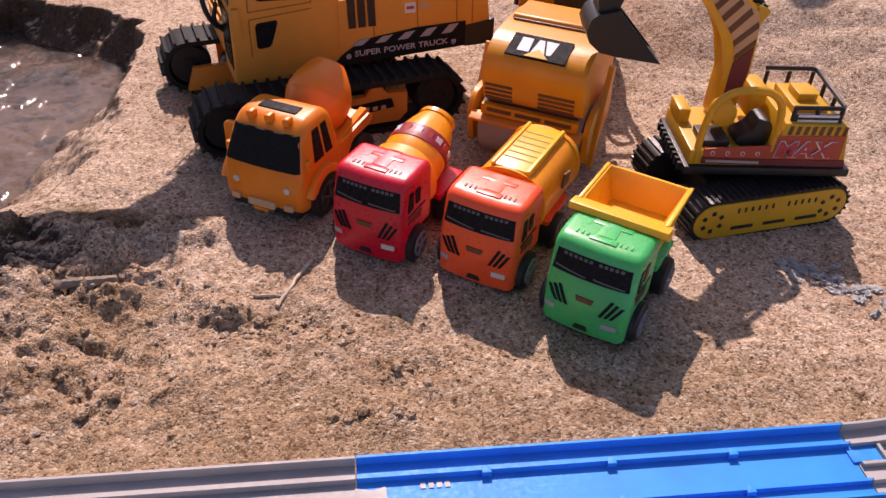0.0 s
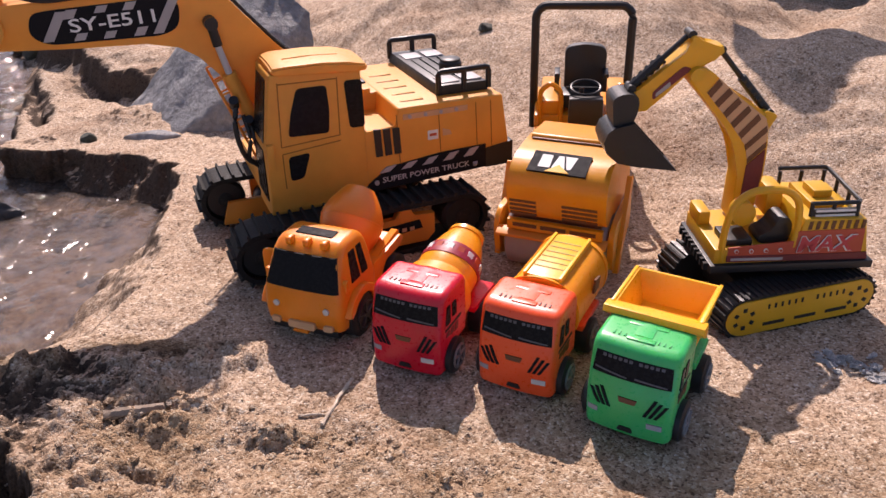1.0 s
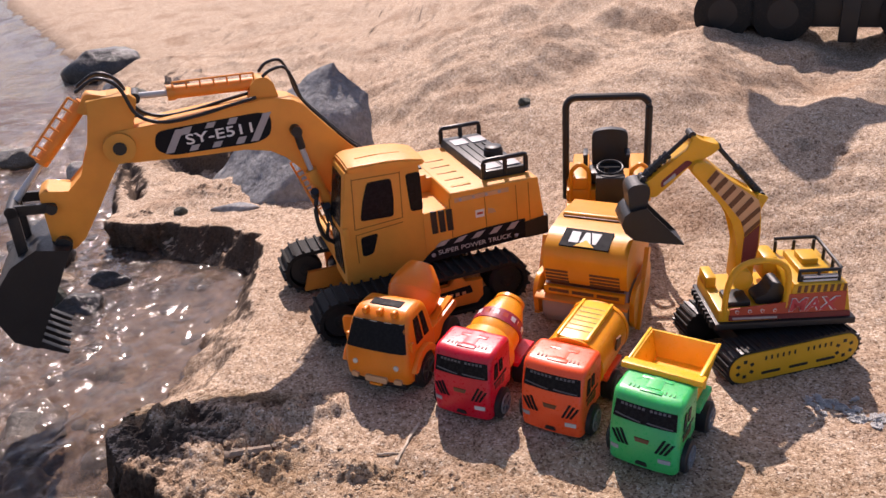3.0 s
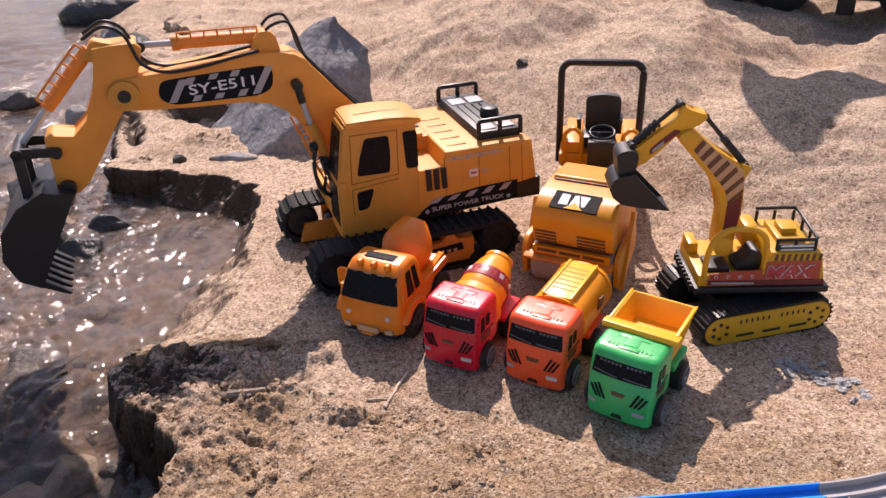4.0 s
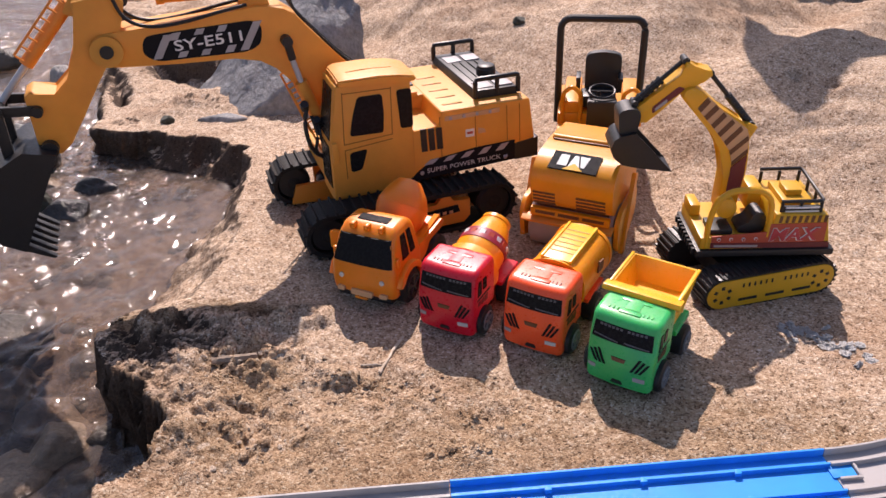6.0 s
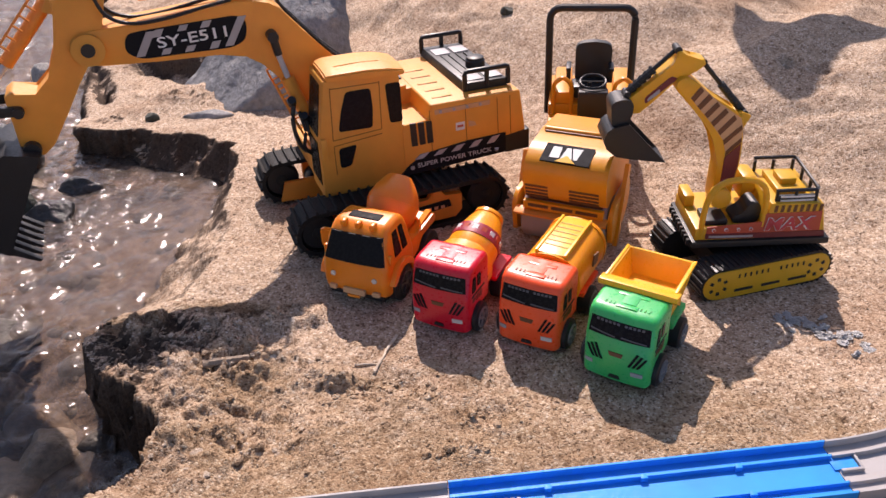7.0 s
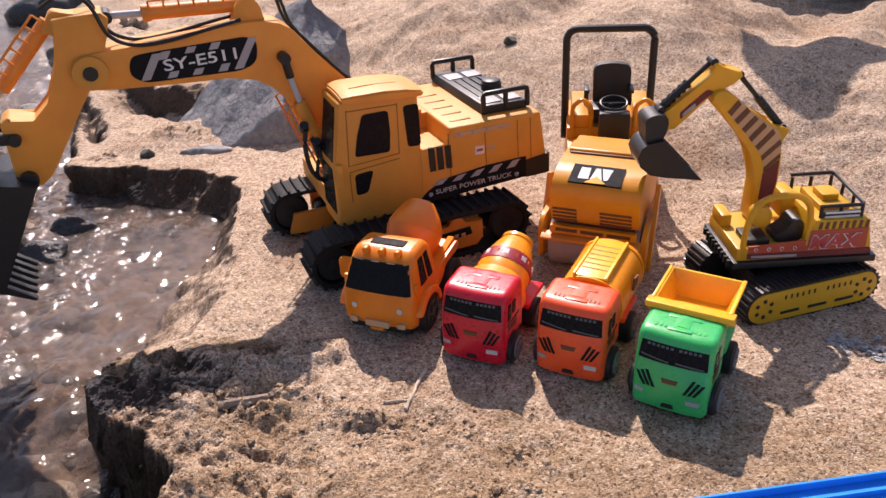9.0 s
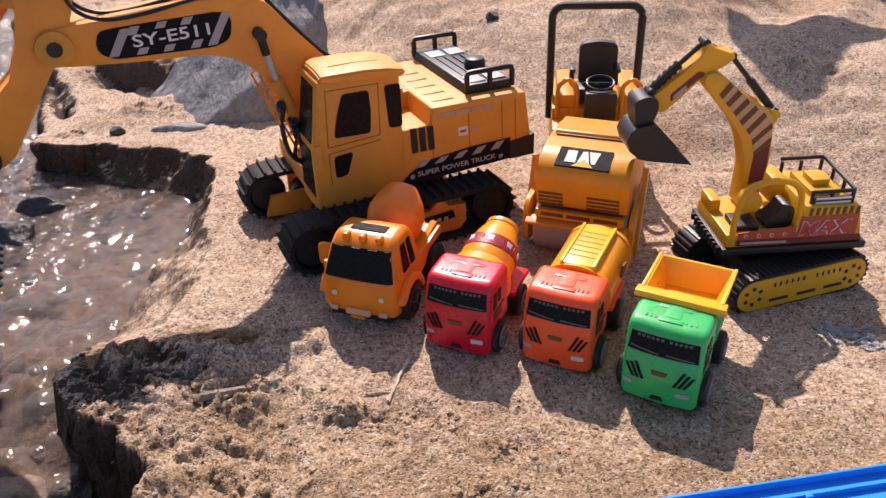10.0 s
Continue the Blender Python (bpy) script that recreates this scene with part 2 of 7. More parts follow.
def water_material():
    m, nt, p = nodes_of("stream_water")
    p.inputs["Base Color"].default_value = (0.32, 0.266, 0.226, 1)
    p.inputs["Roughness"].default_value = 0.10
    p.inputs["IOR"].default_value = 1.33
    p.inputs["Transmission Weight"].default_value = 0.80
    w2 = noise_node(nt, 230, 2, 0.5)
    w1 = noise_node(nt, 95, 2, 0.5)
    patch = noise_node(nt, 11, 2, 0.6)
    s1 = ramp(nt, patch.outputs[0], [(0.38, (0.40,) * 3), (0.64, (1.0,) * 3)])
    b1 = bump(nt, w1.outputs[0], 0.5, 0.0060)
    b2 = bump(nt, w2.outputs[0], 0.3, 0.0016)
    pz = nt.nodes.new("ShaderNodeSeparateXYZ")
    gq = nt.nodes.new("ShaderNodeNewGeometry")
    nt.links.new(gq.outputs["Position"], pz.inputs[0])
    still = nt.nodes.new("ShaderNodeMapRange")
    still.inputs["From Min"].default_value = -0.44
    still.inputs["From Max"].default_value = -0.33
    still.inputs["To Min"].default_value = 1.0
    still.inputs["To Max"].default_value = 0.26
    nt.links.new(pz.outputs["X"], still.inputs["Value"])
    sm_ = nt.nodes.new("ShaderNodeMath")
    sm_.operation = "MULTIPLY"
    nt.links.new(s1.outputs[0], sm_.inputs[0])
    nt.links.new(still.outputs[0], sm_.inputs[1])
    nt.links.new(sm_.outputs[0], b1.inputs["Strength"])
    nt.links.new(sm_.outputs[0], b2.inputs["Strength"])
    nt.links.new(b1.outputs[0], b2.inputs["Normal"])
    nt.links.new(b2.outputs[0], p.inputs["Normal"])
    return m


def wood_material(name, dark, light):
    m, nt, p = nodes_of(name)
    n = noise_node(nt, 160, 6, 0.7)
    r = ramp(nt, n.outputs[0], [(0.3, dark), (0.7, light)])
    nt.links.new(r.outputs[0], p.inputs["Base Color"])
    p.inputs["Roughness"].default_value = 0.85
    nt.links.new(bump(nt, n.outputs[0], 0.6, 0.001).outputs[0], p.inputs["Normal"])
    return m


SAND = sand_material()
ROCK = rock_material("grey_rock", (0.19, 0.20, 0.215), (0.40, 0.395, 0.385), 14)
WETROCK = rock_material("wet_brown_rock", (0.055, 0.046, 0.034), (0.17, 0.132, 0.092), 22, 0.35)
DARKROCK = rock_material("dark_wet_rock", (0.02, 0.02, 0.021), (0.07, 0.065, 0.06), 20, 0.3)
MOSSROCK = rock_material("mossy_rock", (0.025, 0.03, 0.018), (0.10, 0.10, 0.07), 26, 0.7)
TANROCK = rock_material("tan_rock", (0.16, 0.11, 0.07), (0.36, 0.26, 0.17), 26, 0.3)
PALEROCK = rock_material("pale_stone", (0.40, 0.37, 0.33), (0.6, 0.57, 0.52), 40)
WATER = water_material()
WOOD = wood_material("dry_twig", (0.40, 0.31, 0.22), (0.70, 0.59, 0.46))
DARKWOOD = wood_material("driftwood", (0.16, 0.11, 0.075), (0.44, 0.35, 0.26))
FOIL = rock_material("grey_wrapper", (0.66, 0.65, 0.63), (0.90, 0.89, 0.87), 160, 0.45)
ASH = rock_material("pale_crust", (0.52, 0.40, 0.29), (0.74, 0.60, 0.46), 60)


# ---- builders ----
def part(name, bm, material, parent=None, label="", smooth=True, angle=0.6):
    me = bpy.data.meshes.new(name)
    bmesh.ops.recalc_face_normals(bm, faces=bm.faces)
    if smooth:
        for fc in bm.faces:
            fc.smooth = True
        for e in bm.edges:
            if len(e.link_faces) == 2 and e.calc_face_angle(0) > angle:
                e.smooth = False
    bm.to_mesh(me)
    bm.free()
    for mm in (material if isinstance(material, (list, tuple)) else [material]):
        me.materials.append(mm)
    ob = new(name, me)
    if parent is not None:
        ob.parent = parent
    if label:
        tagged(ob, label)
    return ob


def thing(name, label, category, m, group="", kind=""):
    e = new(name)
    e.empty_display_size = 0.02
    e.matrix_world = m
    return tagged(e, label, category, group, kind)


def B():
    return bmesh.new()


def prism(bm, pts, y0, y1, bev=0.0, seg=2, axis="y"):
    """A polygon (x, z) pulled along y; or (x, y) along z; or (y, z) along x."""
    def at(a, b, t):
        return {"y": (a, t, b), "z": (a, b, t), "x": (t, a, b)}[axis]
    va = [bm.verts.new(at(a, b, y0)) for a, b in pts]
    vb = [bm.verts.new(at(a, b, y1)) for a, b in pts]
    n = len(pts)
    fs = [bm.faces.new(va), bm.faces.new(vb[::-1])]
    for i in range(n):
        fs.append(bm.faces.new((va[i], vb[i], vb[(i + 1) % n], va[(i + 1) % n])))
    if bev:
        es = {e for fc in fs for e in fc.edges}
        bmesh.ops.bevel(bm, geom=list(es), offset=bev, segments=seg, profile=0.6, affect="EDGES", clamp_overlap=True)
    return bm


def box(bm, x0, x1, y0, y1, z0, z1, bev=0.0, seg=2):
    return prism(bm, [(x0, z0), (x1, z0), (x1, z1), (x0, z1)], y0, y1, bev, seg)


def rod(bm, a, b, r, r2=None, seg=14):
    a, b = Vector(a), Vector(b)
    m = Matrix.Translation((a + b) / 2) @ (b - a).to_track_quat("Z", "Y").to_matrix().to_4x4()
    bmesh.ops.create_cone(bm, cap_ends=True, segments=seg, radius1=r, radius2=r if r2 is None else r2, depth=(b - a).length, matrix=m)
    return bm


def lathe(bm, prof, a, b, seg=28):
    """Profile (distance along a-b, radius) turned about the axis a-b."""
    a, b = Vector(a), Vector(b)
    d = (b - a).normalized()
    q = d.to_track_quat("Z", "Y")
    rings = []
    for t, r in prof:
        rings.append([bm.verts.new(a + d * t + q @ Vector((r * math.cos(k * 2 * math.pi / seg), r * math.sin(k * 2 * math.pi / seg), 0))) for k in range(seg)])
    for r0, r1 in zip(rings, rings[1:]):
        for k in range(seg):
            bm.faces.new((r0[k], r0[(k + 1) % seg], r1[(k + 1) % seg], r1[k]))
    bm.faces.new(rings[0][::-1])
    bm.faces.new(rings[-1])
    return bm


def smooth_line(pts, n=6):
    """Catmull-Rom through points."""
    P_ = [Vector(p) for p in pts]
    P_ = [P_[0] * 2 - P_[1]] + P_ + [P_[-1] * 2 - P_[-2]]
    out = []
    for i in range(1, len(P_) - 2):
        for k in range(n):
            t = k / n
            a, b, c, d = P_[i - 1:i + 3]
            out.append(0.5 * ((2 * b) + (c - a) * t + (2 * a - 5 * b + 4 * c - d) * t * t + (3 * b - a - 3 * c + d) * t ** 3))
    return out + [P_[-2]]


def tube(bm, pts, r, seg=8, curve=True, n=6):
    ps = smooth_line(pts, n) if curve else [Vector(p) for p in pts]
    rings = []
    up = Vector((0.123, 0.2, 1)).normalized()
    for i, p in enumerate(ps):
        d = (ps[min(i + 1, len(ps) - 1)] - ps[max(i - 1, 0)]).normalized()
        s = d.cross(up)
        if s.length < 0.05:
            s = d.cross(Vector((1, 0, 0)))
        s.normalize()
        t = s.cross(d)
        rings.append([bm.verts.new(p + (s * math.cos(k * 2 * math.pi / seg) + t * math.sin(k * 2 * math.pi / seg)) * r) for k in range(seg)])
    for r0, r1 in zip(rings, rings[1:]):
        for k in range(seg):
            bm.faces.new((r0[k], r0[(k + 1) % seg], r1[(k + 1) % seg], r1[k]))
    bm.faces.new(rings[0][::-1])
    bm.faces.new(rings[-1])
    return bm


def rounded(pts, r, n=4):
    """Polygon with rounded corners."""
    out = []
    for i, p in enumerate(pts):
        p = Vector((p[0], p[1], 0))
        a = Vector((*pts[i - 1], 0))
        b = Vector((*pts[(i + 1) % len(pts)], 0))
        ra = min(r, (a - p).length * 0.45)
        rb = min(r, (b - p).length * 0.45)
        s, e = p + (a - p).normalized() * ra, p + (b - p).normalized() * rb
        for k in range(n + 1):
            t = k / n
            q = s * (1 - t) ** 2 + p * 2 * t * (1 - t) + e * t * t
            out.append((q.x, q.y))
    return out


def lettering(text, size, m, material, parent, label="", bold=0.0, name="lettering", width=None, thick=0.0002, shear=0.0):
    """Built-in font turned into a mesh, laid in the x-z plane (reading along +x, seen from -y) before m."""
    cu = bpy.data.curves.new(name, "FONT")
    cu.body, cu.size, cu.align_x, cu.extrude, cu.offset, cu.shear = text, size, "CENTER", thick, bold, shear
    cu.resolution_u = 3
    tmp = new(name, cu)
    bpy.context.view_layer.update()
    me = bpy.data.meshes.new_from_object(tmp.evaluated_get(bpy.context.evaluated_depsgraph_get()))
    bpy.data.objects.remove(tmp)
    bpy.data.curves.remove(cu)
    xs = [v.co.x for v in me.vertices]
    ys = [v.co.y for v in me.vertices]
    k = 1.0 if width is None else width / (max(xs) - min(xs))
    cy = (max(ys) + min(ys)) / 2
    cx = (max(xs) + min(xs)) / 2
    for v in me.vertices:
        v.co = m @ Vector(((v.co.x - cx) * k, -v.co.z, v.co.y - cy))
    me.materials.append(material)
    ob = new(name, me)
    ob.parent = parent
    if label:
        tagged(ob, label)
    return ob


def stadium(xa, xb, zc, r, n=10):
    """Belt outline: front centre xa, rear centre xb."""
    pts = []
    for k in range(n + 1):
        a = math.pi / 2 + math.pi * k / n
        pts.append((xa + r * math.cos(a), zc + r * math.sin(a)))
    for k in range(n + 1):
        a = -math.pi / 2 + math.pi * k / n
        pts.append((xb + r * math.cos(a), zc + r * math.sin(a)))
    return pts


def belt(bm, xa, xb, zc, r, y0, y1, thick):
    """A crawler belt: a hollow loop."""
    outer, inner = stadium(xa, xb, zc, r), stadium(xa, xb, zc, r - thick)
    vs = []
    for pts, y in ((outer, y0), (outer, y1), (inner, y1), (inner, y0)):
        vs.append([bm.verts.new((x, y, z)) for x, z in pts])
    n = len(outer)
    for a, b in zip(vs, vs[1:] + vs[:1]):
        for i in range(n):
            bm.faces.new((a[i], a[(i + 1) % n], b[(i + 1) % n], b[i]))
    return bm


def cleats(parent, xa, xb, zc, r, y0, y1, pads, pad_h, mat, base=None, slim=0.27):
    """Cross bars on a belt, each an object on one shared mesh."""
    L = 2 * (xb - xa) + 2 * math.pi * r
    w = L / pads * slim
    q = B()
    prism(q, [(-w, -0.0006), (w, -0.0006), (w * 0.6, pad_h), (-w * 0.6, pad_h)], y0 - 0.0004, y1 + 0.0004)
    first = part("cleat", q, mat, parent, smooth=False)
    flat = xb - xa
    for k in range(pads):
        s = k * L / pads
        if s < flat:
            c, a = (xa + s, zc + r), math.pi / 2
        elif s < flat + math.pi * r:
            a = math.pi / 2 - (s - flat) / r
            c = (xb + r * math.cos(a), zc + r * math.sin(a))
        elif s < 2 * flat + math.pi * r:
            c, a = (xb - (s - flat - math.pi * r), zc - r), -math.pi / 2
        else:
            a = -math.pi / 2 - (s - 2 * flat - math.pi * r) / r
            c = (xa + r * math.cos(a), zc + r * math.sin(a))
        ob = first if k == 0 else new("cleat", first.data)
        ob.parent = parent
        m = Matrix.Translation((c[0], 0, c[1])) @ Matrix.Rotation(math.pi / 2 - a, 4, "Y")
        ob.matrix_local = (base or Matrix()) @ m


def bucket(bm, w, prof, y0, thick=0.0016):
    """An open shovel: side plates of the profile (x, z) and a curved back plate along it, open between last and first point."""
    inner = prof
    prism(bm, inner, y0, y0 + thick)
    prism(bm, inner, y0 + w - thick, y0 + w)
    n = len(prof)
    cx = sum(p[0] for p in prof) / n
    cz = sum(p[1] for p in prof) / n
    ins = [(p[0] + (cx - p[0]) * 0.07, p[1] + (cz - p[1]) * 0.07) for p in prof]
    A = [[bm.verts.new((x, y, z)) for x, z in ps] for ps, y in ((prof, y0 + thick), (prof, y0 + w - thick), (ins, y0 + w - thick), (ins, y0 + thick))]
    for a, b in ((0, 1), (1, 2), (2, 3), (3, 0)):
        for i in range(n - 1):
            bm.faces.new((A[a][i], A[a][i + 1], A[b][i + 1], A[b][i]))
    bm.faces.new([A[k][0] for k in range(4)])
    bm.faces.new([A[k][-1] for k in range(4)])
    return bm


# ---- ground ----
def vnoise(x, y, seed):
    """Smooth lattice noise, -1 to 1."""
    xi, yi = np.floor(x).astype(np.int64), np.floor(y).astype(np.int64)
    fx, fy = x - xi, y - yi

    def h(a, b):
        n = (a * 374761393 + b * 668265263 + seed * 974711) & 0x7FFFFFFF
        n = ((n ^ (n >> 13)) * 1274126177) & 0x7FFFFFFF
        return ((n ^ (n >> 16)) & 0xFFFF) / 32767.5 - 1
    u, v = fx * fx * (3 - 2 * fx), fy * fy * (3 - 2 * fy)
    return (h(xi, yi) * (1 - u) + h(xi + 1, yi) * u) * (1 - v) + (h(xi, yi + 1) * (1 - u) + h(xi + 1, yi + 1) * u) * v


def fbm(x, y, scale, seed, octaves=4, gain=0.5):
    out, a = 0, 1.0
    for o in range(octaves):
        out = out + a * vnoise(x * scale + 17.3 * o, y * scale - 9.1 * o, seed + o)
        scale, a = scale * 2.03, a * gain
    return out


def sstep(a, b, v):
    t = np.clip((v - a) / (b - a), 0, 1)
    return t * t * (3 - 2 * t)


WATER_Z = -0.042
# the foot of the bank, from the near end of the stream to the far one: x, y, width of the slope above it
BANK = [(-1.9, -8.0, 0.1), (-0.60, -3.0, 0.06), (-0.25, -0.60, 0.02), (-0.300, 0.00, 0.018), (-0.285, 0.10, 0.014), (-0.262, 0.165, 0.011), (-0.226, 0.212, 0.010), (-0.209, 0.245, 0.009),
        (-0.210, 0.276, 0.009), (-0.232, 0.297, 0.009), (-0.262, 0.314, 0.009), (-0.285, 0.333, 0.011), (-0.297, 0.360, 0.018), (-0.301, 0.390, 0.040), (-0.300, 0.425, 0.065),
        (-0.297, 0.470, 0.075), (-0.294, 0.530, 0.06), (-0.290, 0.580, 0.045), (-0.283, 0.615, 0.034), (-0.284, 0.650, 0.030),
        (-0.294, 0.683, 0.026), (-0.325, 0.706, 0.024), (-0.362, 0.723, 0.026), (-0.402, 0.738, 0.019), (-0.438, 0.750, 0.010),
        (-0.462, 0.744, 0.008), (-0.488, 0.768, 0.010), (-0.512, 0.812, 0.014), (-0.540, 0.870, 0.016), (-0.574, 0.956, 0.022), (-0.605, 1.03, 0.03), (-0.670, 1.18, 0.04), (-0.75, 1.32, 0.05), (-0.85, 1.50, 0.06),
        (-1.00, 1.72, 0.08), (-1.25, 2.05, 0.1), (-2.3, 3.4, 0.2), (-3.2, 5.0, 0.3), (-5.0, 8.0, 0.3)]
# the other shore
FAR_SHORE = [(-6.8, 8.0, 0.3), (-4.8, 3.4, 0.2), (-3.4, 1.9, 0.15), (-2.7, 1.0, 0.1), (-2.3, 0.2, 0.1), (-2.2, -0.6, 0.1), (-2.7, -3.0, 0.1), (-3.6, -8.0, 0.1)]


def bank_distance(x, y):
    """Signed distance to the bank's foot (land positive) and the slope's width there."""
    best = np.full(x.shape, 1e9)
    wid = np.full(x.shape, 0.02)
    side = np.ones(x.shape)
    for (ax, ay, aw), (bx, by, bw) in list(zip(BANK, BANK[1:])) + list(zip(FAR_SHORE, FAR_SHORE[1:])):
        dx, dy = bx - ax, by - ay
        t = np.clip(((x - ax) * dx + (y - ay) * dy) / (dx * dx + dy * dy), 0, 1)
        px, py = x - ax - t * dx, y - ay - t * dy
        d = np.hypot(px, py)
        nearer = d < best - 1e-9
        s = np.where(dx * py - dy * px > 0, -1.0, 1.0)
        best, wid, side = np.where(nearer, d, best), np.where(nearer, aw + t * (bw - aw), wid), np.where(nearer, s, side)
    return best, wid, side


def inside_water(x, y):
    poly = [(a, b) for a, b, _ in BANK + FAR_SHORE]
    inn = np.zeros(x.shape, bool)
    for (ax, ay), (bx, by) in zip(poly, poly[1:] + poly[:1]):
        if ay == by:
            continue
        c = ((ay > y) != (by > y)) & (x < (bx - ax) * (y - ay) / (by - ay) + ax)
        inn ^= c
    return inn


def level(y):
    """The stream's surface: it drops at the near bend, set to fit the camera's view."""
    return WATER_Z - 0.022 * sstep(0.44, 0.28, y)


def bank_field(x, y):
    """Signed distance to the ragged foot of the bank (land positive), the slope's width and how far it is a beach."""
    rag = 0.0055 + 0.0020 * sstep(0.6, 0.7, y)
    wobx, woby = rag * fbm(x, y, 45, 5, 4), rag * fbm(x, y, 45, 15, 4)
    d, w, _ = bank_distance(x + wobx, y + woby)
    sd = np.where(inside_water(x + wobx, y + woby), -d, d)
    beach = np.clip((w - 0.032) / 0.018, 0, 1)
    return sd, w, beach


def ground_z(x, y):
    sd, w, beach = bank_field(x, y)
    # the lie of the land: a dune to the right and behind, a dip towards the far stream
    u = (x - 0.1) * 0.55 + (y - 0.5) * 0.83
    land = 0.078 * sstep(0.08, 0.38, u) * sstep(-0.3, 0.12, x)
    land = land - 0.016 * sstep(0.62, 0.95, y) * sstep(-0.08, -0.34, x) + 0.014 * np.exp(-((x + 0.378) / 0.035) ** 2 - ((y - 0.868) / 0.035) ** 2)
    near_x = sstep(1.5, 0.8, np.abs(x))
    v = y - (0.70 + 0.57 * x - 0.10 * np.sin(7 * x)) - 0.02 * fbm(x, y, 9, 27, 2)
    crest = np.where(v < 0, np.exp(-(v / 0.06) ** 2), np.exp(-(v / 0.035) ** 2)) * sstep(0.02, 0.14, x)
    land = land + near_x * (0.010 * crest - 0.010 * np.exp(-((v - 0.10) / 0.06) ** 2) * sstep(0.02, 0.14, x))
    far = sstep(0.62, 1.1, y) * near_x
    land = land + far * ((0.024 * sstep(-0.3, 0.1, x) + 0.010) * fbm(x, y, 4.2, 21, 3) + 0.008 * fbm(x, y, 13, 25, 3) + 0.0035 * fbm(x, y, 45, 26, 3))
    land = land + 0.0042 * near_x * sstep(0.05, 0.2, x) * sstep(0.5, 0.66, y) * (fbm(x + 0.5 * y, 1.8 * y, 11, 28, 3) + 0.5 * np.abs(fbm(x, y, 24, 29, 2)))
    # ridges with a steeper slope towards the near side
    for ax, ay, bx, by, hh, wf, wb in ((-0.20, 1.20, 0.06, 1.14, 0.040, 0.085, 0.12), (-0.04, 1.44, 0.10, 1.46, 0.036, 0.08, 0.12), (0.20, 1.34, 0.45, 1.24, 0.02, 0.07, 0.10)):
        dx_, dy_ = bx - ax, by - ay
        ln = math.hypot(dx_, dy_)
        along, v_ = ((x - ax) * dx_ + (y - ay) * dy_) / ln, ((y - ay) * dx_ - (x - ax) * dy_) / ln + 0.025 * fbm(x, y, 11, 23, 2)
        past = np.maximum(0, np.maximum(-along, along - ln)) / 0.09
        land = land + hh * np.exp(-past ** 2) * np.where(v_ < 0, np.exp(-(v_ / wf) ** 2), np.exp(-(v_ / wb) ** 2))
    land = land + 0.10 * sstep(3.0, 12.0, np.hypot(x, y)) * (1 + fbm(x, y, 0.25, 61, 3))
    land = land + 0.014 * sstep(-0.14, -0.25, x) * sstep(0.42, 0.33, y)
    # clods in the foreground and along the rim
    clod = 0
    for cx_, cy_, rx_, ry_, am in ((-0.160, 0.285, 0.070, 0.045, 0.85), (-0.175, 0.345, 0.050, 0.020, 0.8), (-0.215, 0.372, 0.060, 0.022, 1.0), (-0.245, 0.335, 0.035, 0.030, 1.0),
                                   (-0.145, 0.392, 0.035, 0.012, 0.9), (-0.400, 0.860, 0.070, 0.050, 0.45), (-0.455, 0.800, 0.030, 0.022, 0.5), (-0.090, 0.322, 0.024, 0.010, 0.9), (-0.052, 0.318, 0.026, 0.014, 0.8), (-0.002, 0.293, 0.018, 0.010, 0.9), (-0.014, 0.266, 0.016, 0.008, 0.6), (0.000, 0.318, 0.05, 0.015, 0.25)):
        clod = clod + am * np.exp(-(((x - cx_) / rx_) ** 2 + ((y - cy_) / ry_) ** 2))
    rough = np.clip(clod, 0, 1.1)
    lump = fbm(x + 0.004 * fbm(x, y, 60, 33, 2), y + 0.004 * fbm(x, y, 60, 34, 2), 30, 31, 5, 0.62)
    crumb = 0.75 - np.abs(fbm(x + 0.006 * fbm(x, y, 70, 43, 2), y + 0.006 * fbm(x, y, 70, 45, 2), 75, 47, 4, 0.6))
    land = land + rough * (0.0112 * np.clip(lump, -0.5, 1.3) + 0.0044 * np.clip(crumb, 0, 1))
    # two small hollows pressed into the dune
    for hx, hy, hr in ((0.303, 0.728, 0.010), (0.331, 0.712, 0.010)):
        q_ = ((x - hx) / hr) ** 2 + ((y - hy) / (hr * 0.8)) ** 2
        land = land - 0.007 * np.exp(-q_) + 0.002 * np.exp(-(np.sqrt(q_) - 1.6) ** 2 * 3)
    land = land + near_x * (0.0009 * fbm(x, y, 110, 51, 3, 0.55) + 0.0016 * fbm(x, y, 22, 55, 3))
    # cliff and beach
    k = np.clip(sd / w, 0, 1) ** 1.5
    k = k * (1 - beach) + np.clip(sd / w, 0, 1) ** 1.15 * beach
    # a washed-out gully behind the stream's bend
    ys = np.interp(x, [-0.72, -0.675, -0.585, -0.536, -0.461, -0.429, -0.36, -0.33], [1.27, 1.225, 1.118, 1.084, 1.0, 0.985, 0.97, 0.95]) + 0.012 * fbm(x, y, 30, 95, 3)
    shelf = sstep(-0.75, -0.68, x) * sstep(-0.30, -0.40, x)
    land = land + shelf * (0.028 * sstep(-0.004, 0.012, y - ys) * sstep(0.5, 0.1, y - ys) - 0.014 * np.exp(-((y - ys + 0.02) / 0.02) ** 2))
    xs = np.interp(y, [0.85, 0.891, 1.023, 1.114, 1.2], [-0.49, -0.503, -0.581, -0.64, -0.70]) + 0.008 * fbm(x, y, 40, 97, 3)
    land = land - 0.024 * np.exp(-((x - xs) / 0.010) ** 2) * sstep(0.86, 0.90, y) * sstep(1.16, 1.10, y)
    lv = level(y)
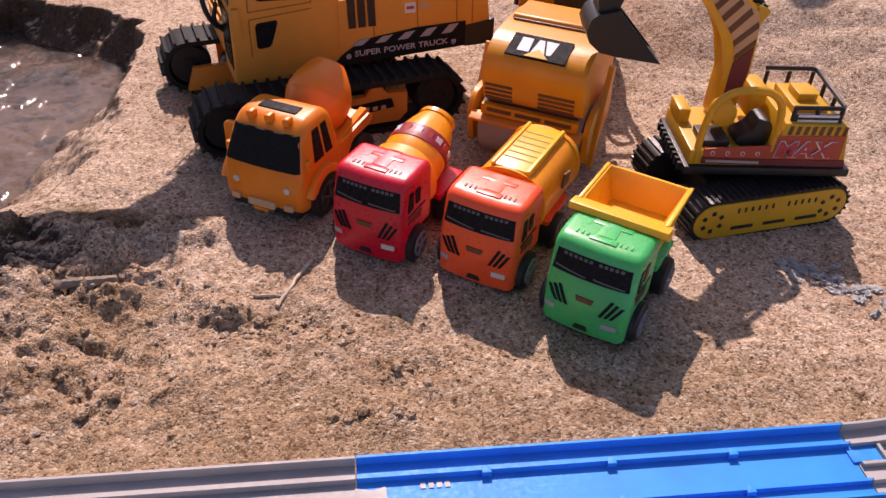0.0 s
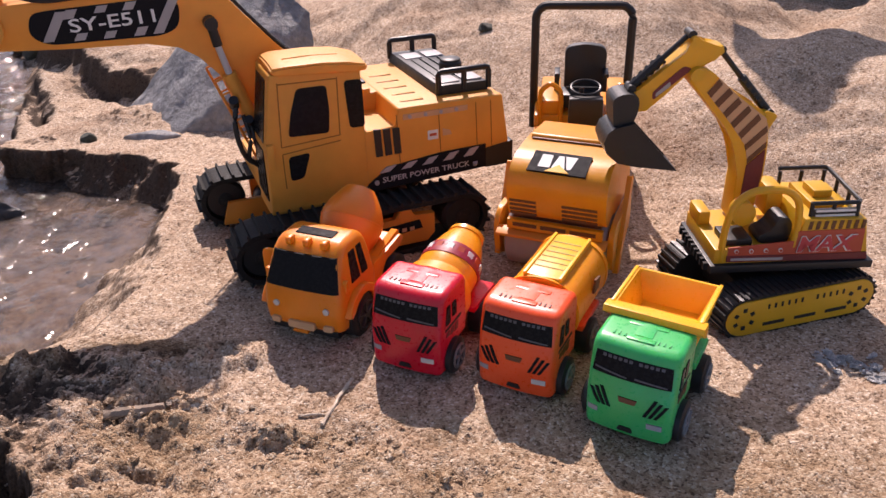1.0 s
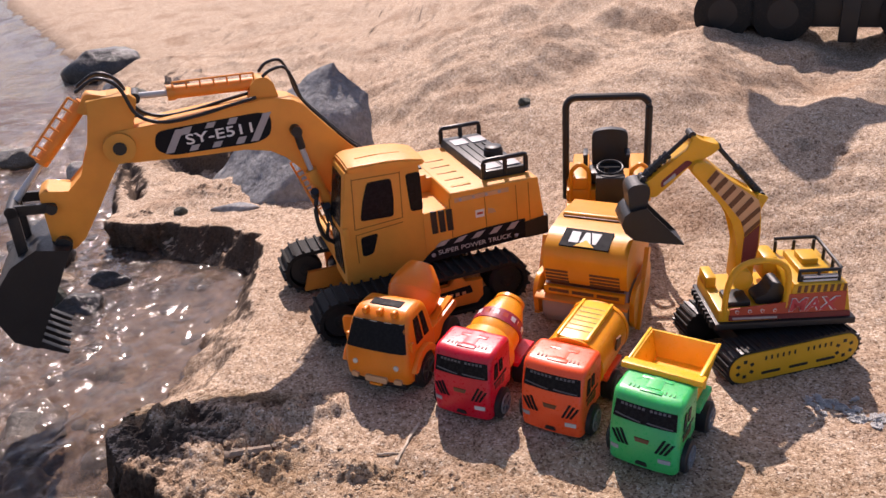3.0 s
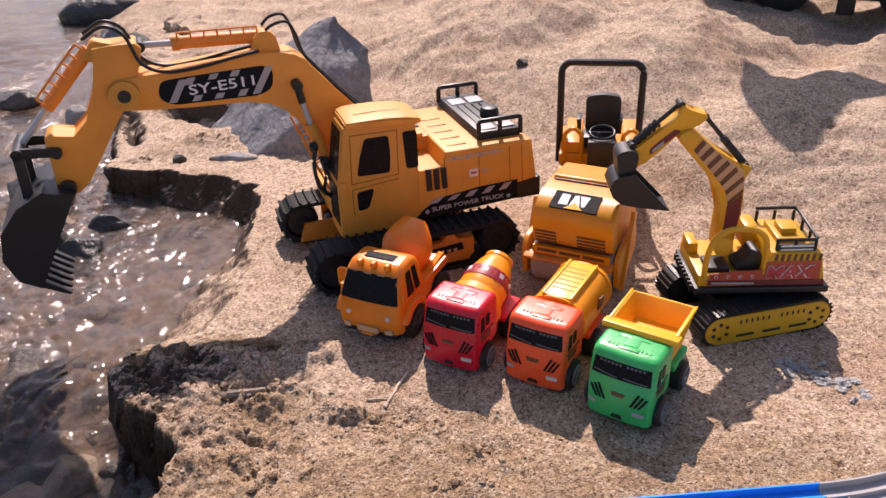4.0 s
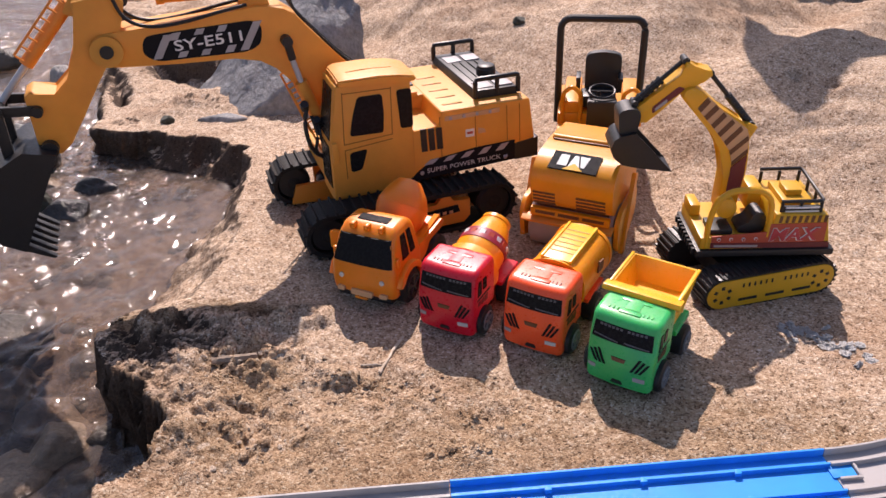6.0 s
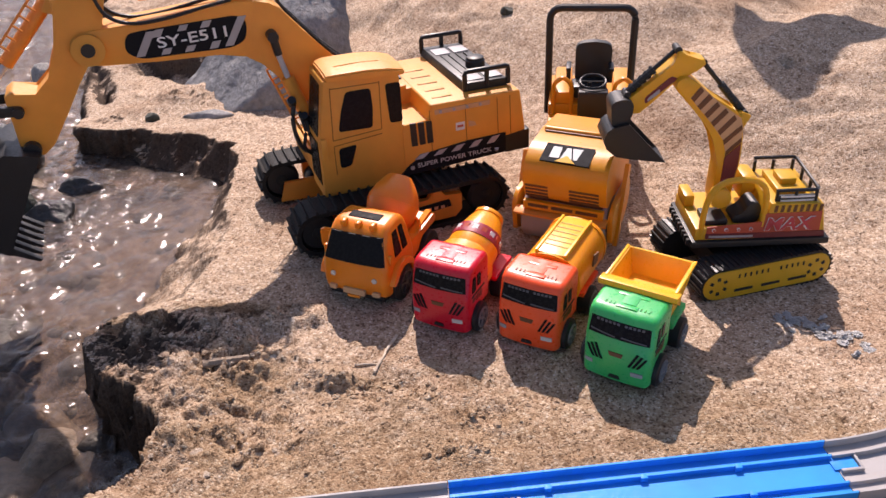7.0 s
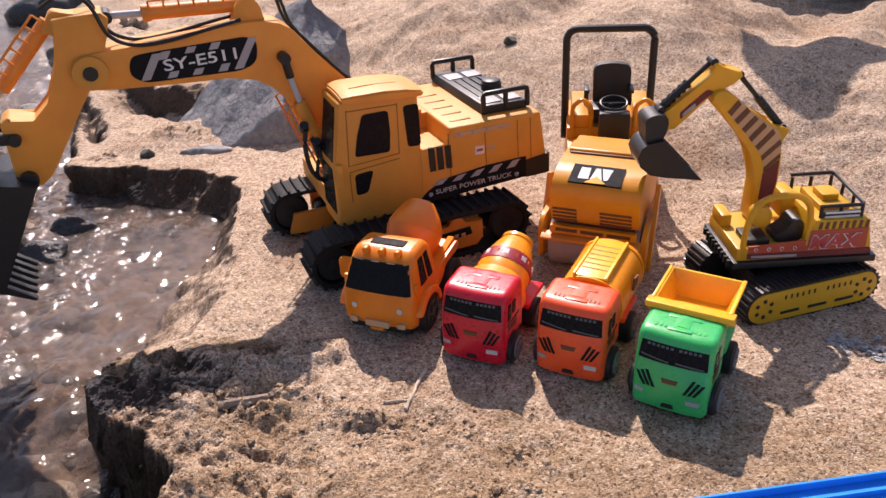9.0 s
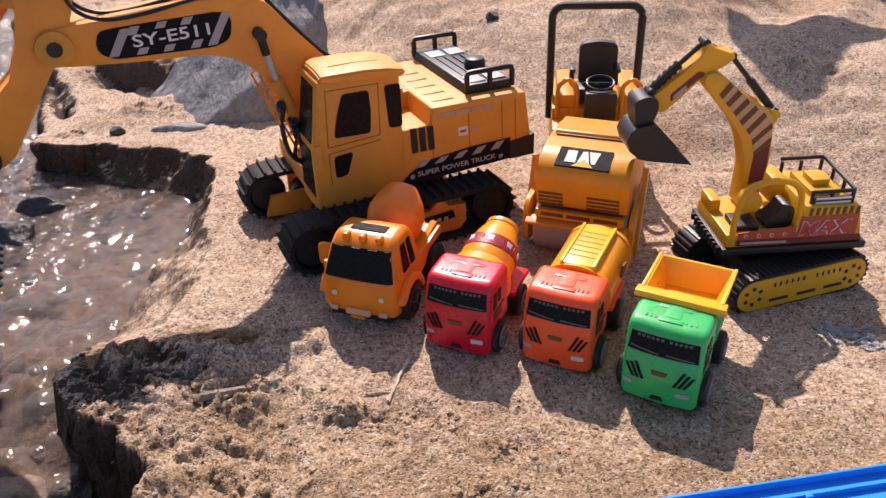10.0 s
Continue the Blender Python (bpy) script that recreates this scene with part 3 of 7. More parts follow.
    rise = lv + (land - lv) * k + (1 - k) * k * (0.011 - 0.005 * sstep(0.012, 0.02, w)) * fbm(x, y, 60, 71, 3) * (1 - beach)
    bed = lv - 0.004 - np.clip(-sd * 0.35, 0, 0.028) + 0.010 * np.clip(fbm(x, y, 26, 81, 3), -0.3, 1.0) * sstep(0, 0.05, -sd)
    return np.where(sd > 0, rise, bed)


def axis_steps(marks):
    """marks: (from, to, step) stretches joined into one rising list."""
    out = [marks[0][0]]
    for a, b, s in marks:
        n = max(1, round((b - a) / s))
        out += list(np.linspace(a, b, n + 1)[1:])
    return np.array(out)


gx = axis_steps([(-60, -8, 8), (-8, -2, 0.15), (-2, -0.8, 0.05), (-0.8, -0.52, 0.005), (-0.52, -0.26, 0.0024), (-0.26, 0.02, 0.0016), (0.02, 0.34, 0.0026), (0.34, 0.6, 0.007), (0.6, 1.4, 0.04), (1.4, 8, 0.6), (8, 60, 8)])
gy = axis_steps([(-60, -8, 8), (-8, -1, 0.15), (-1, 0.0, 0.06), (0.0, 0.16, 0.012), (0.16, 0.22, 0.0026), (0.22, 0.36, 0.0016), (0.36, 0.62, 0.0026), (0.62, 0.80, 0.0022), (0.80, 1.0, 0.005), (1.0, 1.3, 0.006), (1.3, 1.8, 0.014), (1.8, 3, 0.06), (3, 8, 0.15), (8, 60, 8)])
GX, GY = np.meshgrid(gx, gy)
GZ = ground_z(GX, GY)
# the stream has eaten in under the steep banks: the foot lies back under the lip
SD, SW, SB = bank_field(GX, GY)
gdy, gdx = np.gradient(SD, gy, gx)
gl = np.hypot(gdx, gdy) + 1e-6
here = (1 - SB) * sstep(0.12, 0.2, GY) * sstep(1.2, 1.0, GY) * sstep(-0.75, -0.6, GX)
steep = sstep(0.024, 0.012, SW)
low_ = np.where(SD < 0, np.exp(SD / 0.035), 1 - sstep(0.15, 0.85, SD / SW))
face = np.exp(-((SD / SW - 0.5) / 0.45) ** 2)
push = here * (0.009 * steep * low_ + face * (0.0008 + 0.0062 * steep) * fbm(GX + 0.7 * GZ, GY + 1.3 * GZ, 75, 103, 4, 0.65))
GX, GY = GX + push * gdx / gl, GY + push * gdy / gl
me = bpy.data.meshes.new("ground")
nx_, ny_ = len(gx), len(gy)
verts = np.stack([GX.ravel(), GY.ravel(), GZ.ravel()], 1)
ii = (np.arange(ny_ - 1)[:, None] * nx_ + np.arange(nx_ - 1)[None, :]).ravel()
faces = np.stack([ii, ii + 1, ii + nx_ + 1, ii + nx_], 1)
me.from_pydata(verts.tolist(), [], faces.tolist())
me.polygons.foreach_set("use_smooth", np.ones(len(faces), bool))
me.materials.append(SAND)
ground = tagged(new("ground", me), "coarse tan sand bank with clods, dunes and an eroded edge", "sand", kind="structure")


def zat(x, y):
    return float(ground_z(np.array([x]), np.array([y]))[0])


# the stream: one rippled sheet, finest where the camera passes
sx_ = axis_steps([(-7, -2, 0.25), (-2, -0.9, 0.03), (-0.9, -0.2, 0.0024), (-0.2, -0.12, 0.02)])
sy_ = axis_steps([(-8, -0.6, 0.4), (-0.6, 0.16, 0.02), (0.16, 0.9, 0.0026), (0.9, 1.5, 0.006), (1.5, 3.2, 0.05), (3.2, 8, 0.4)])
wx, wy = np.meshgrid(sx_, sy_)
calm = sstep(-0.62, -0.30, wx - 0.35 * np.abs(wy - 0.62))
chop = fbm(wx + 0.004 * fbm(wx, wy, 60, 98, 2), wy * 0.7, 62, 91, 3, 0.55)
wz = level(wy) + (0.0006 + 0.0026 * (1 - 0.75 * calm) + 0.003 * np.exp(-((wy - 0.36) / 0.05) ** 2)) * chop + 0.0012 * fbm(wx, wy, 18, 93, 2)
me = bpy.data.meshes.new("water")
nwx, nwy = len(sx_), len(sy_)
ii = (np.arange(nwy - 1)[:, None] * nwx + np.arange(nwx - 1)[None, :]).ravel()
faces = np.stack([ii, ii + 1, ii + nwx + 1, ii + nwx], 1)
me.from_pydata(np.stack([wx.ravel(), wy.ravel(), wz.ravel()], 1).tolist(), [], faces.tolist())
me.polygons.foreach_set("use_smooth", np.ones(len(faces), bool))
me.materials.append(WATER)
water = tagged(new("water", me), "shallow glittering stream flowing past the sand bank", "water", kind="structure")
water.visible_shadow = False


def stone(name, label, x, y, z, sx, sy, sz, mat, seed, category="rock", turn=0, sub=4, jag=0.25, sharp=6.0, group=""):
    """A worn boulder: a ball pushed about by noise with a few flattened facets."""
    bm = B()
    bmesh.ops.create_icosphere(bm, subdivisions=sub, radius=1)
    rnd = random.Random(seed)
    cuts = [(Vector((rnd.uniform(-1, 1), rnd.uniform(-1, 1), rnd.uniform(-0.2, 1))).normalized(), rnd.uniform(0.55, 0.85)) for _ in range(7)]
    off = Vector((seed * 3.7, seed * 1.3, seed * 2.1))
    for v in bm.verts:
        p = v.co.copy()
        for n, dd in cuts:
            e = p.dot(n) - dd
            if e > 0:
                p -= n * e * 0.85
        p *= 1 + jag * noise.fractal(p * 1.3 + off, 1.0, 2.1, 4) * 0.5 + 0.02 * noise.noise(p * sharp + off)
        v.co = Vector((p.x * sx, p.y * sy, p.z * sz))
    ob = part(name, bm, mat, None, angle=1.2)
    ob.matrix_world = pose(x, y, z, 0, 0, turn)
    return tagged(ob, label, category, group)


def facet_rock(name, label, pts, mat, seed, rough=0.004):
    """An angular boulder: the hull of a few corners, its faces broken up."""
    bm = B()
    for p in pts:
        bm.verts.new(p)
    res = bmesh.ops.convex_hull(bm, input=bm.verts)
    bmesh.ops.delete(bm, geom=[g for g in res["geom_interior"] if isinstance(g, bmesh.types.BMVert)], context="VERTS")
    for _ in range(2):
        bmesh.ops.subdivide_edges(bm, edges=bm.edges[:], cuts=3, use_grid_fill=True)
        bmesh.ops.triangulate(bm, faces=bm.faces[:])
    bm.normal_update()
    off = Vector((seed * 3.7, seed * 1.3, seed * 2.1))
    for v in bm.verts:
        p = v.co * 14 + off
        v.co = v.co + v.normal * rough * (1.6 * noise.fractal(p, 0.9, 2.1, 5) + 0.5 * noise.noise(p * 5))
    return tagged(part(name, bm, mat, None, angle=0.9), label, "rock")


facet_rock("boulder", "large angular blue-grey boulder half buried in sand", [(-0.335, 0.812, -0.03), (-0.235, 0.798, -0.03), (-0.420, 0.915, -0.03), (-0.165, 0.88, -0.03), (-0.20, 1.03, -0.03), (-0.36, 1.03, -0.03),
           (-0.245, 0.815, 0.030), (-0.222, 0.94, 0.128), (-0.302, 0.945, 0.092), (-0.180, 0.93, 0.088), (-0.27, 1.00, 0.10)], ROCK, 3)
stone("boulder", "dark mossy boulder at the edge of the far bank", -0.665, 1.255, -0.01, 0.05, 0.04, 0.045, MOSSROCK, 31, jag=0.3)
stone("boulder", "dark mossy boulder at the edge of the far bank", -0.60, 1.17, -0.02, 0.03, 0.028, 0.03, MOSSROCK, 33, jag=0.3)
stone("boulder", "dark wet boulder under the far bank", -0.945, 1.70, -0.03, 0.095, 0.06, 0.060, DARKROCK, 36, jag=0.3)
stone("boulder", "pale grey boulder at the edge of the far bank", -0.755, 1.385, -0.02, 0.035, 0.035, 0.050, ROCK, 37, jag=0.3)
stone("stone", "small dark stone in a hollow of the dune", 0.021, 0.930, zat(0.021, 0.930) + 0.003, 0.009, 0.006, 0.007, MOSSROCK, 38, "stone", sub=3)
stone("flat_stone", "flat grey slab lying in the sand", -0.335, 0.800, zat(-0.335, 0.800) + 0.002, 0.034, 0.013, 0.008, ROCK, 11, "stone", sub=3)
stone("stone", "small dark stone on the sand", -0.402, 0.795, zat(-0.402, 0.795) + 0.003, 0.010, 0.008, 0.009, MOSSROCK, 12, "stone", sub=3)
stone("river_rock", "large dark wet boulder standing in the stream", -0.563, 0.738, -0.034, 0.046, 0.034, 0.042, DARKROCK, 14, group="rocks in the stream")
stone("river_rock", "tan slab of rock awash in the stream", -0.532, 0.688, -0.046, 0.046, 0.020, 0.017, TANROCK, 25, group="rocks in the stream")
stone("river_rock", "peaked dark rock rising from the stream", -0.489, 0.624, -0.046, 0.023, 0.020, 0.034, MOSSROCK, 26, group="rocks in the stream", jag=0.35)
stone("river_rock", "low black rock with water running over it", -0.441, 0.678, -0.042, 0.029, 0.013, 0.014, DARKROCK, 15, group="rocks in the stream")
stone("river_rock", "grey-brown peaked rock awash in the stream", -0.452, 0.620, -0.050, 0.034, 0.024, 0.024, DARKROCK, 46, group="rocks in the stream", jag=0.2)
stone("river_rock", "brown rounded rock under the low bank", -0.310, 0.318, -0.066, 0.026, 0.030, 0.020, TANROCK, 17, group="rocks in the stream")
stone("river_rock", "tan rock awash below the bank", -0.335, 0.285, -0.070, 0.034, 0.03, 0.018, TANROCK, 18, group="rocks in the stream")
stone("river_rock", "sandy brown rock just under the water by the low bank", -0.332, 0.346, -0.066, 0.030, 0.020, 0.012, TANROCK, 51, group="rocks in the stream")
stone("river_rock", "sandy brown rock just under the water by the low bank", -0.372, 0.372, -0.064, 0.026, 0.022, 0.012, TANROCK, 52, group="rocks in the stream")
stone("river_rock", "tan stone breaking the surface of the stream", -0.388, 0.335, -0.068, 0.030, 0.022, 0.016, TANROCK, 53, group="rocks in the stream")
stone("river_rock", "pale round stone in the stream", -0.655, 1.02, -0.035, 0.024, 0.02, 0.022, PALEROCK, 19, group="rocks in the stream")
stone("river_rock", "brown wet rock in the stream", -0.80, 1.10, -0.035, 0.05, 0.03, 0.022, WETROCK, 20, group="rocks in the stream")
stone("river_rock", "grey rock on the far edge of the stream", -0.70, 1.30, -0.025, 0.06, 0.04, 0.03, WETROCK, 22, group="rocks in the stream")
stone("river_rock", "wet rock near the undercut bank", -0.40, 0.43, -0.05, 0.03, 0.04, 0.014, WETROCK, 23, group="rocks in the stream")
stone("river_rock", "brown wet rock awash in the stream", -0.52, 0.52, -0.05, 0.04, 0.03, 0.016, WETROCK, 24, group="rocks in the stream")


def scatter(name, label, category, mat, n, seed, place, size, flat=0.7, top=1.0, smooth=True):
    """Many small uneven lumps joined into one mesh."""
    rnd = random.Random(seed)
    base = bmesh.new()
    bmesh.ops.create_icosphere(base, subdivisions=1, radius=1)
    bv = [v.co.copy() for v in base.verts]
    bf = [[v.index for v in fc.verts] for fc in base.faces]
    base.free()
    vs, fs = [], []
    spots = [place(rnd) for _ in range(n)]
    zs = ground_z(np.array([p_[0] for p_ in spots]), np.array([p_[1] for p_ in spots]))
    for (x, y, g), z in zip(spots, zs):
        z = float(z)
        if z > top:
            continue
        r_ = rnd.uniform(*size) * g
        rot = Euler((rnd.uniform(0, 6.3), rnd.uniform(0, 6.3), rnd.uniform(0, 6.3))).to_matrix()
        s0 = len(vs)
        for v in bv:
            q = rot @ Vector((v.x * rnd.uniform(0.7, 1.2), v.y * rnd.uniform(0.7, 1.2), v.z * rnd.uniform(0.6, 1.1)))
            vs.append((x + q.x * r_, y + q.y * r_, z + q.z * r_ * flat))
        fs += [[s0 + i for i in fc] for fc in bf]
    me_ = bpy.data.meshes.new(name)
    me_.from_pydata(vs, [], fs)
    me_.polygons.foreach_set("use_smooth", np.full(len(fs), smooth))
    me_.materials.append(mat)
    return tagged(new(name, me_), label, category, kind="stuff")


def on_clods(rnd):
    cx_, cy_, rx_, ry_ = rnd.choice(((-0.160, 0.285, 0.040, 0.026), (-0.160, 0.285, 0.040, 0.026), (-0.175, 0.345, 0.03, 0.012), (-0.215, 0.372, 0.035, 0.014), (-0.245, 0.335, 0.018, 0.016),
                                     (-0.145, 0.392, 0.022, 0.008), (-0.090, 0.322, 0.014, 0.006), (-0.052, 0.318, 0.016, 0.008), (-0.002, 0.293, 0.012, 0.006), (-0.014, 0.266, 0.011, 0.005), (-0.02, 0.312, 0.05, 0.014)))
    return rnd.gauss(cx_, rx_), rnd.gauss(cy_, ry_), 0.4 + 1.8 * rnd.random() ** 4


def on_sand(rnd):
    x, y = rnd.uniform(-0.24, 0.33), rnd.uniform(0.2, 0.62)
    return x, y, 0.3 + 0.5 * rnd.random() ** 3


def on_crust(rnd):
    cx_, cy_, r_ = rnd.choice(((-0.203, 0.358, 0.010), (-0.141, 0.273, 0.014), (-0.147, 0.257, 0.008), (-0.126, 0.269, 0.008), (-0.182, 0.313, 0.012), (-0.175, 0.345, 0.010), (-0.172, 0.252, 0.014)))
    return rnd.gauss(cx_, r_), rnd.gauss(cy_, r_ * 0.6), 0.4 + 1.2 * rnd.random() ** 3


def in_stream(rnd):
    x, y = -0.22 - 0.5 * rnd.random(), rnd.uniform(0.15, 1.1)
    return x, y, 0.5 + 1.5 * rnd.random() ** 2


scatter("sand_crumbs", "loose crumbs and clods of damp sand", "sand crumbs", SAND, 1000, 2, on_clods, (0.0006, 0.0024), 0.6, smooth=False)
scatter("crust_flakes", "pale dried crusts of sand broken into flakes", "sand flakes", ASH, 90, 12, on_crust, (0.0010, 0.0032), 0.4, smooth=False)
scatter("grit", "scattered coarse grit on the sand", "grit", SAND, 2600, 5, on_sand, (0.0009, 0.0018))
scatter("pebbles", "brown wet pebbles on the bed of the stream", "pebbles", WETROCK, 700, 7, in_stream, (0.004, 0.010), flat=0.5, top=WATER_Z - 0.008)


# ---- the large excavator ----
def wheel(bm, x, y0, y1, z, r, seg=24):
    w = y1 - y0
    lathe(bm, [(0, r * 0.55), (0.0002, r * 0.86), (w * 0.12, r), (w * 0.88, r), (w - 0.0002, r * 0.86), (w, r * 0.55)], (x, y0, z), (x, y1, z), seg)
    return bm


def panel(name, pts, y, mat, parent, label="", depth=0.0012, bev=0.0):
    """A flat plate or print on a side that faces -y; proud by its depth."""
    return part(name, prism(B(), pts, y - depth, y + 0.0004, bev), mat, parent, label, smooth=bool(bev))


def excavator():
    r = thing("toy_excavator", "large yellow toy excavator, boom stretched over the stream", "toy excavator", pose(-0.035, 0.551, 0.0, 0, 0, 25))
    # crawler tracks
    for y0, y1, side in ((-0.026, 0.004, -1), (0.080, 0.110, 1)):
        dx = 0.0 if side < 0 else -0.008
        tr = part("crawler_track", belt(B(), -0.121 + dx, 0.027 + dx, 0.0204, 0.0192, y0, y1, 0.0035), RUBBER, r, "black rubber crawler belt with cleats")
        cleats(tr, -0.121 + dx, 0.027 + dx, 0.0204, 0.0192, y0, y1, 50, 0.0026, TREAD, slim=0.15)
        ya, yb = y0 + 0.002, y1 - 0.002
        for wx_, rr in ((-0.121, 0.0160), (0.027, 0.0160)):
            wh = part("track_wheel", wheel(B(), wx_ + dx, ya, yb, 0.0215, rr), BLACK, tr)
            part("wheel_hub", lathe(B(), [(0, 0.003), (0.001, 0.006), (0.004, 0.0065)], (wx_ + dx, ya - 0.0015, 0.0215), (wx_ + dx, yb, 0.0215), 18), RUBBER, wh)
        for k in range(4):
            part("road_wheel", wheel(B(), -0.088 + dx + 0.026 * k, ya + 0.006, yb, 0.012, 0.009, 16), BLACK, tr)
        fr = B()
        pts = [(-0.098, 0.008), (-0.002, 0.008), (0.004, 0.014), (0.004, 0.030), (-0.012, 0.030), (-0.014, 0.036), (-0.019, 0.039), (-0.024, 0.036), (-0.026, 0.029), (-0.036, 0.029), (-0.037, 0.036), (-0.047, 0.036), (-0.048, 0.028), (-0.098, 0.030)]
        yo = y0 + 0.001 if side < 0 else y1 - 0.006
        prism(fr, [(a + dx, b) for a, b in pts], yo, yo + 0.005, 0.0008)
        rod(fr, (-0.0195 + dx, yo - 0.001, 0.032), (-0.0195 + dx, yo + 0.006, 0.032), 0.0045)
        fp = part("side_frame", fr, ORANGE_TRIM, r, "orange frame plate between the track wheels")
        if side < 0:
            panel("black_print", [(-0.050, 0.016), (-0.006, 0.020), (-0.008, 0.0265), (-0.044, 0.024)], yo, INK, fp)
            for k in range(5):
                panel("print_bar", [(-0.040 + 0.006 * k, 0.0195), (-0.0365 + 0.006 * k, 0.0197), (-0.0365 + 0.006 * k, 0.0225), (-0.040 + 0.006 * k, 0.0223)], yo - 0.0012, PALEORANGE, fp, depth=0.0003)
    part("front_arm", prism(B(), [(-0.134, 0.004), (-0.095, 0.002), (-0.092, 0.022), (-0.128, 0.022)], 0.074, 0.079, 0.001), ORANGE_TRIM, r, "orange plate beside the far track")
    part("front_arm", prism(B(), [(-0.134, 0.004), (-0.095, 0.004), (-0.092, 0.022), (-0.128, 0.022)], 0.010, 0.015, 0.001), ORANGE_TRIM, r)
    under = box(B(), -0.095, 0.0, 0.008, 0.078, 0.010, 0.034, 0.003)
    rod(under, (-0.045, 0.050, 0.03), (-0.045, 0.050, 0.046), 0.040, seg=32)
    part("undercarriage", under, BLACK, r, "black undercarriage with a turntable")
    # upper body
    part("rear_body", prism(B(), [(-0.037, 0.043), (0.0785, 0.047), (0.0705, 0.1012), (-0.0115, 0.1025), (-0.0135, 0.0885), (-0.037, 0.0905)], 0.0, 0.118, 0.0016, 3), YELLOW_BIG, r, "yellow engine housing")
    part("side_deck", prism(B(), [(-0.036, 0.080), (-0.008, 0.080), (-0.008, 0.1022), (-0.034, 0.1018)], 0.046, 0.1178, 0.0014), YELLOW_BIG, r)
    part("deck_base", box(B(), -0.106, -0.036, 0.001, 0.118, 0.038, 0.056, 0.002), YELLOW_BIG, r)
    part("front_deck", prism(B(), [(-0.095, 0.055), (-0.036, 0.055), (-0.036, 0.094), (-0.070, 0.078)], 0.078, 0.1175, 0.002), YELLOW_BIG, r)
    cab = part("cab", prism(B(), [(-0.1075, 0.0365), (-0.036, 0.0425), (-0.0365, 0.1335), (-0.0985, 0.1380), (-0.1065, 0.088)], -0.0006, 0.042, 0.0018, 3), YELLOW_BIG, r, "yellow cab with dark windows")
    rf = B()
    top, low_e = [], []
    xs_ = np.linspace(-0.0965, -0.0315, 15)
    for x in xs_:
        u = (x + 0.064) / 0.0325
        half = 0.0238 * (1 - min(1.0, abs(u)) ** 7 * 0.12)
        crown = float(np.interp(x, [-0.097, -0.090, -0.063, -0.045, -0.0315], [0.1426, 0.1440, 0.1438, 0.1420, 0.1385]))
        base_ = 0.1376 + (x + 0.0965) * (0.1330 - 0.1376) / 0.065
        ring = [(0.0200 + half * v, crown - 0.0016 * abs(v) ** 2.5) for v in np.linspace(-1, 1, 13)]
        top.append([rf.verts.new((x, y, z)) for y, z in ring])
        low_e.append([rf.verts.new((x, y, base_)) for y, z in ring])
    for a_, b_ in zip(range(14), range(1, 15)):
        for k in range(12):
            rf.faces.new((top[a_][k], top[a_][k + 1], top[b_][k + 1], top[b_][k]))
            rf.faces.new((low_e[a_][k], low_e[b_][k], low_e[b_][k + 1], low_e[a_][k + 1]))
        rf.faces.new((top[a_][0], top[b_][0], low_e[b_][0], low_e[a_][0]))
        rf.faces.new((top[a_][12], low_e[a_][12], low_e[b_][12], top[b_][12]))
    for e_ in (0, 14):
        for k in range(12):
            rf.faces.new((top[e_][k], low_e[e_][k], low_e[e_][k + 1], top[e_][k + 1]))
    bmesh.ops.recalc_face_normals(rf, faces=rf.faces)
    bmesh.ops.bevel(rf, geom=[e for e in rf.edges if e.calc_face_angle(0) > 0.7], offset=0.0012, segments=2, affect="EDGES", clamp_overlap=True)
    roof = part("cab_roof", rf, YELLOW_BIG, r, "flat-domed yellow cab roof")
    tube(rr := B(), [(-0.086, 0.012, 0.1438), (-0.068, 0.013, 0.1437), (-0.048, 0.014, 0.1421)], 0.0006, 6)
    part("roof_rib", rr, YELLOW_BIG, roof)
    win = [[(-0.0815, 0.1268), (-0.0612, 0.1266), (-0.0605, 0.110), (-0.0620, 0.0935), (-0.0902, 0.0947), (-0.0868, 0.111)], [(-0.0490, 0.1278), (-0.0365, 0.1276), (-0.0362, 0.0940), (-0.0470, 0.0943)], [(-0.0918, 0.0802), (-0.0765, 0.0815), (-0.0825, 0.0638), (-0.0918, 0.0628)]]
    for pts in win:
        panel("side_window", rounded(pts, 0.003), -0.0006, GLASSBLACK, cab, "dark side window", depth=0.0005)
    # the slanting windscreen, in two panes
    for t0 in (0.10, 0.58):
        q = B()
        p0, p1 = Vector((-0.1065, 0, 0.088)), Vector((-0.0985, 0, 0.1380))
        if t0 < 0.5:
            a, b = Vector((-0.1073, 0, 0.048)), Vector((-0.1067, 0, 0.085))
        else:
            a, b = p0 + (p1 - p0) * 0.06, p0 + (p1 - p0) * 0.90
        nrm = Vector((-(b - a).z, 0, (b - a).x)).normalized()
        if nrm.x > 0:
            nrm = -nrm
        vs = [a + nrm * 0.0006 + Vector((0, 0.006, 0)), a + nrm * 0.0006 + Vector((0, 0.037, 0)), b + nrm * 0.0006 + Vector((0, 0.035, 0)), b + nrm * 0.0006 + Vector((0, 0.008, 0))]
        vv = [q.verts.new(v) for v in vs] + [q.verts.new(v - nrm * 0.001) for v in vs]
        q.faces.new(vv[:4])
        for i in range(4):
            q.faces.new((vv[i], vv[i + 4], vv[(i + 1) % 4 + 4], vv[(i + 1) % 4]))
        part("windscreen", q, GLASSBLACK, cab, "dark front window")
    # seams, handle, grille
    sm = B()
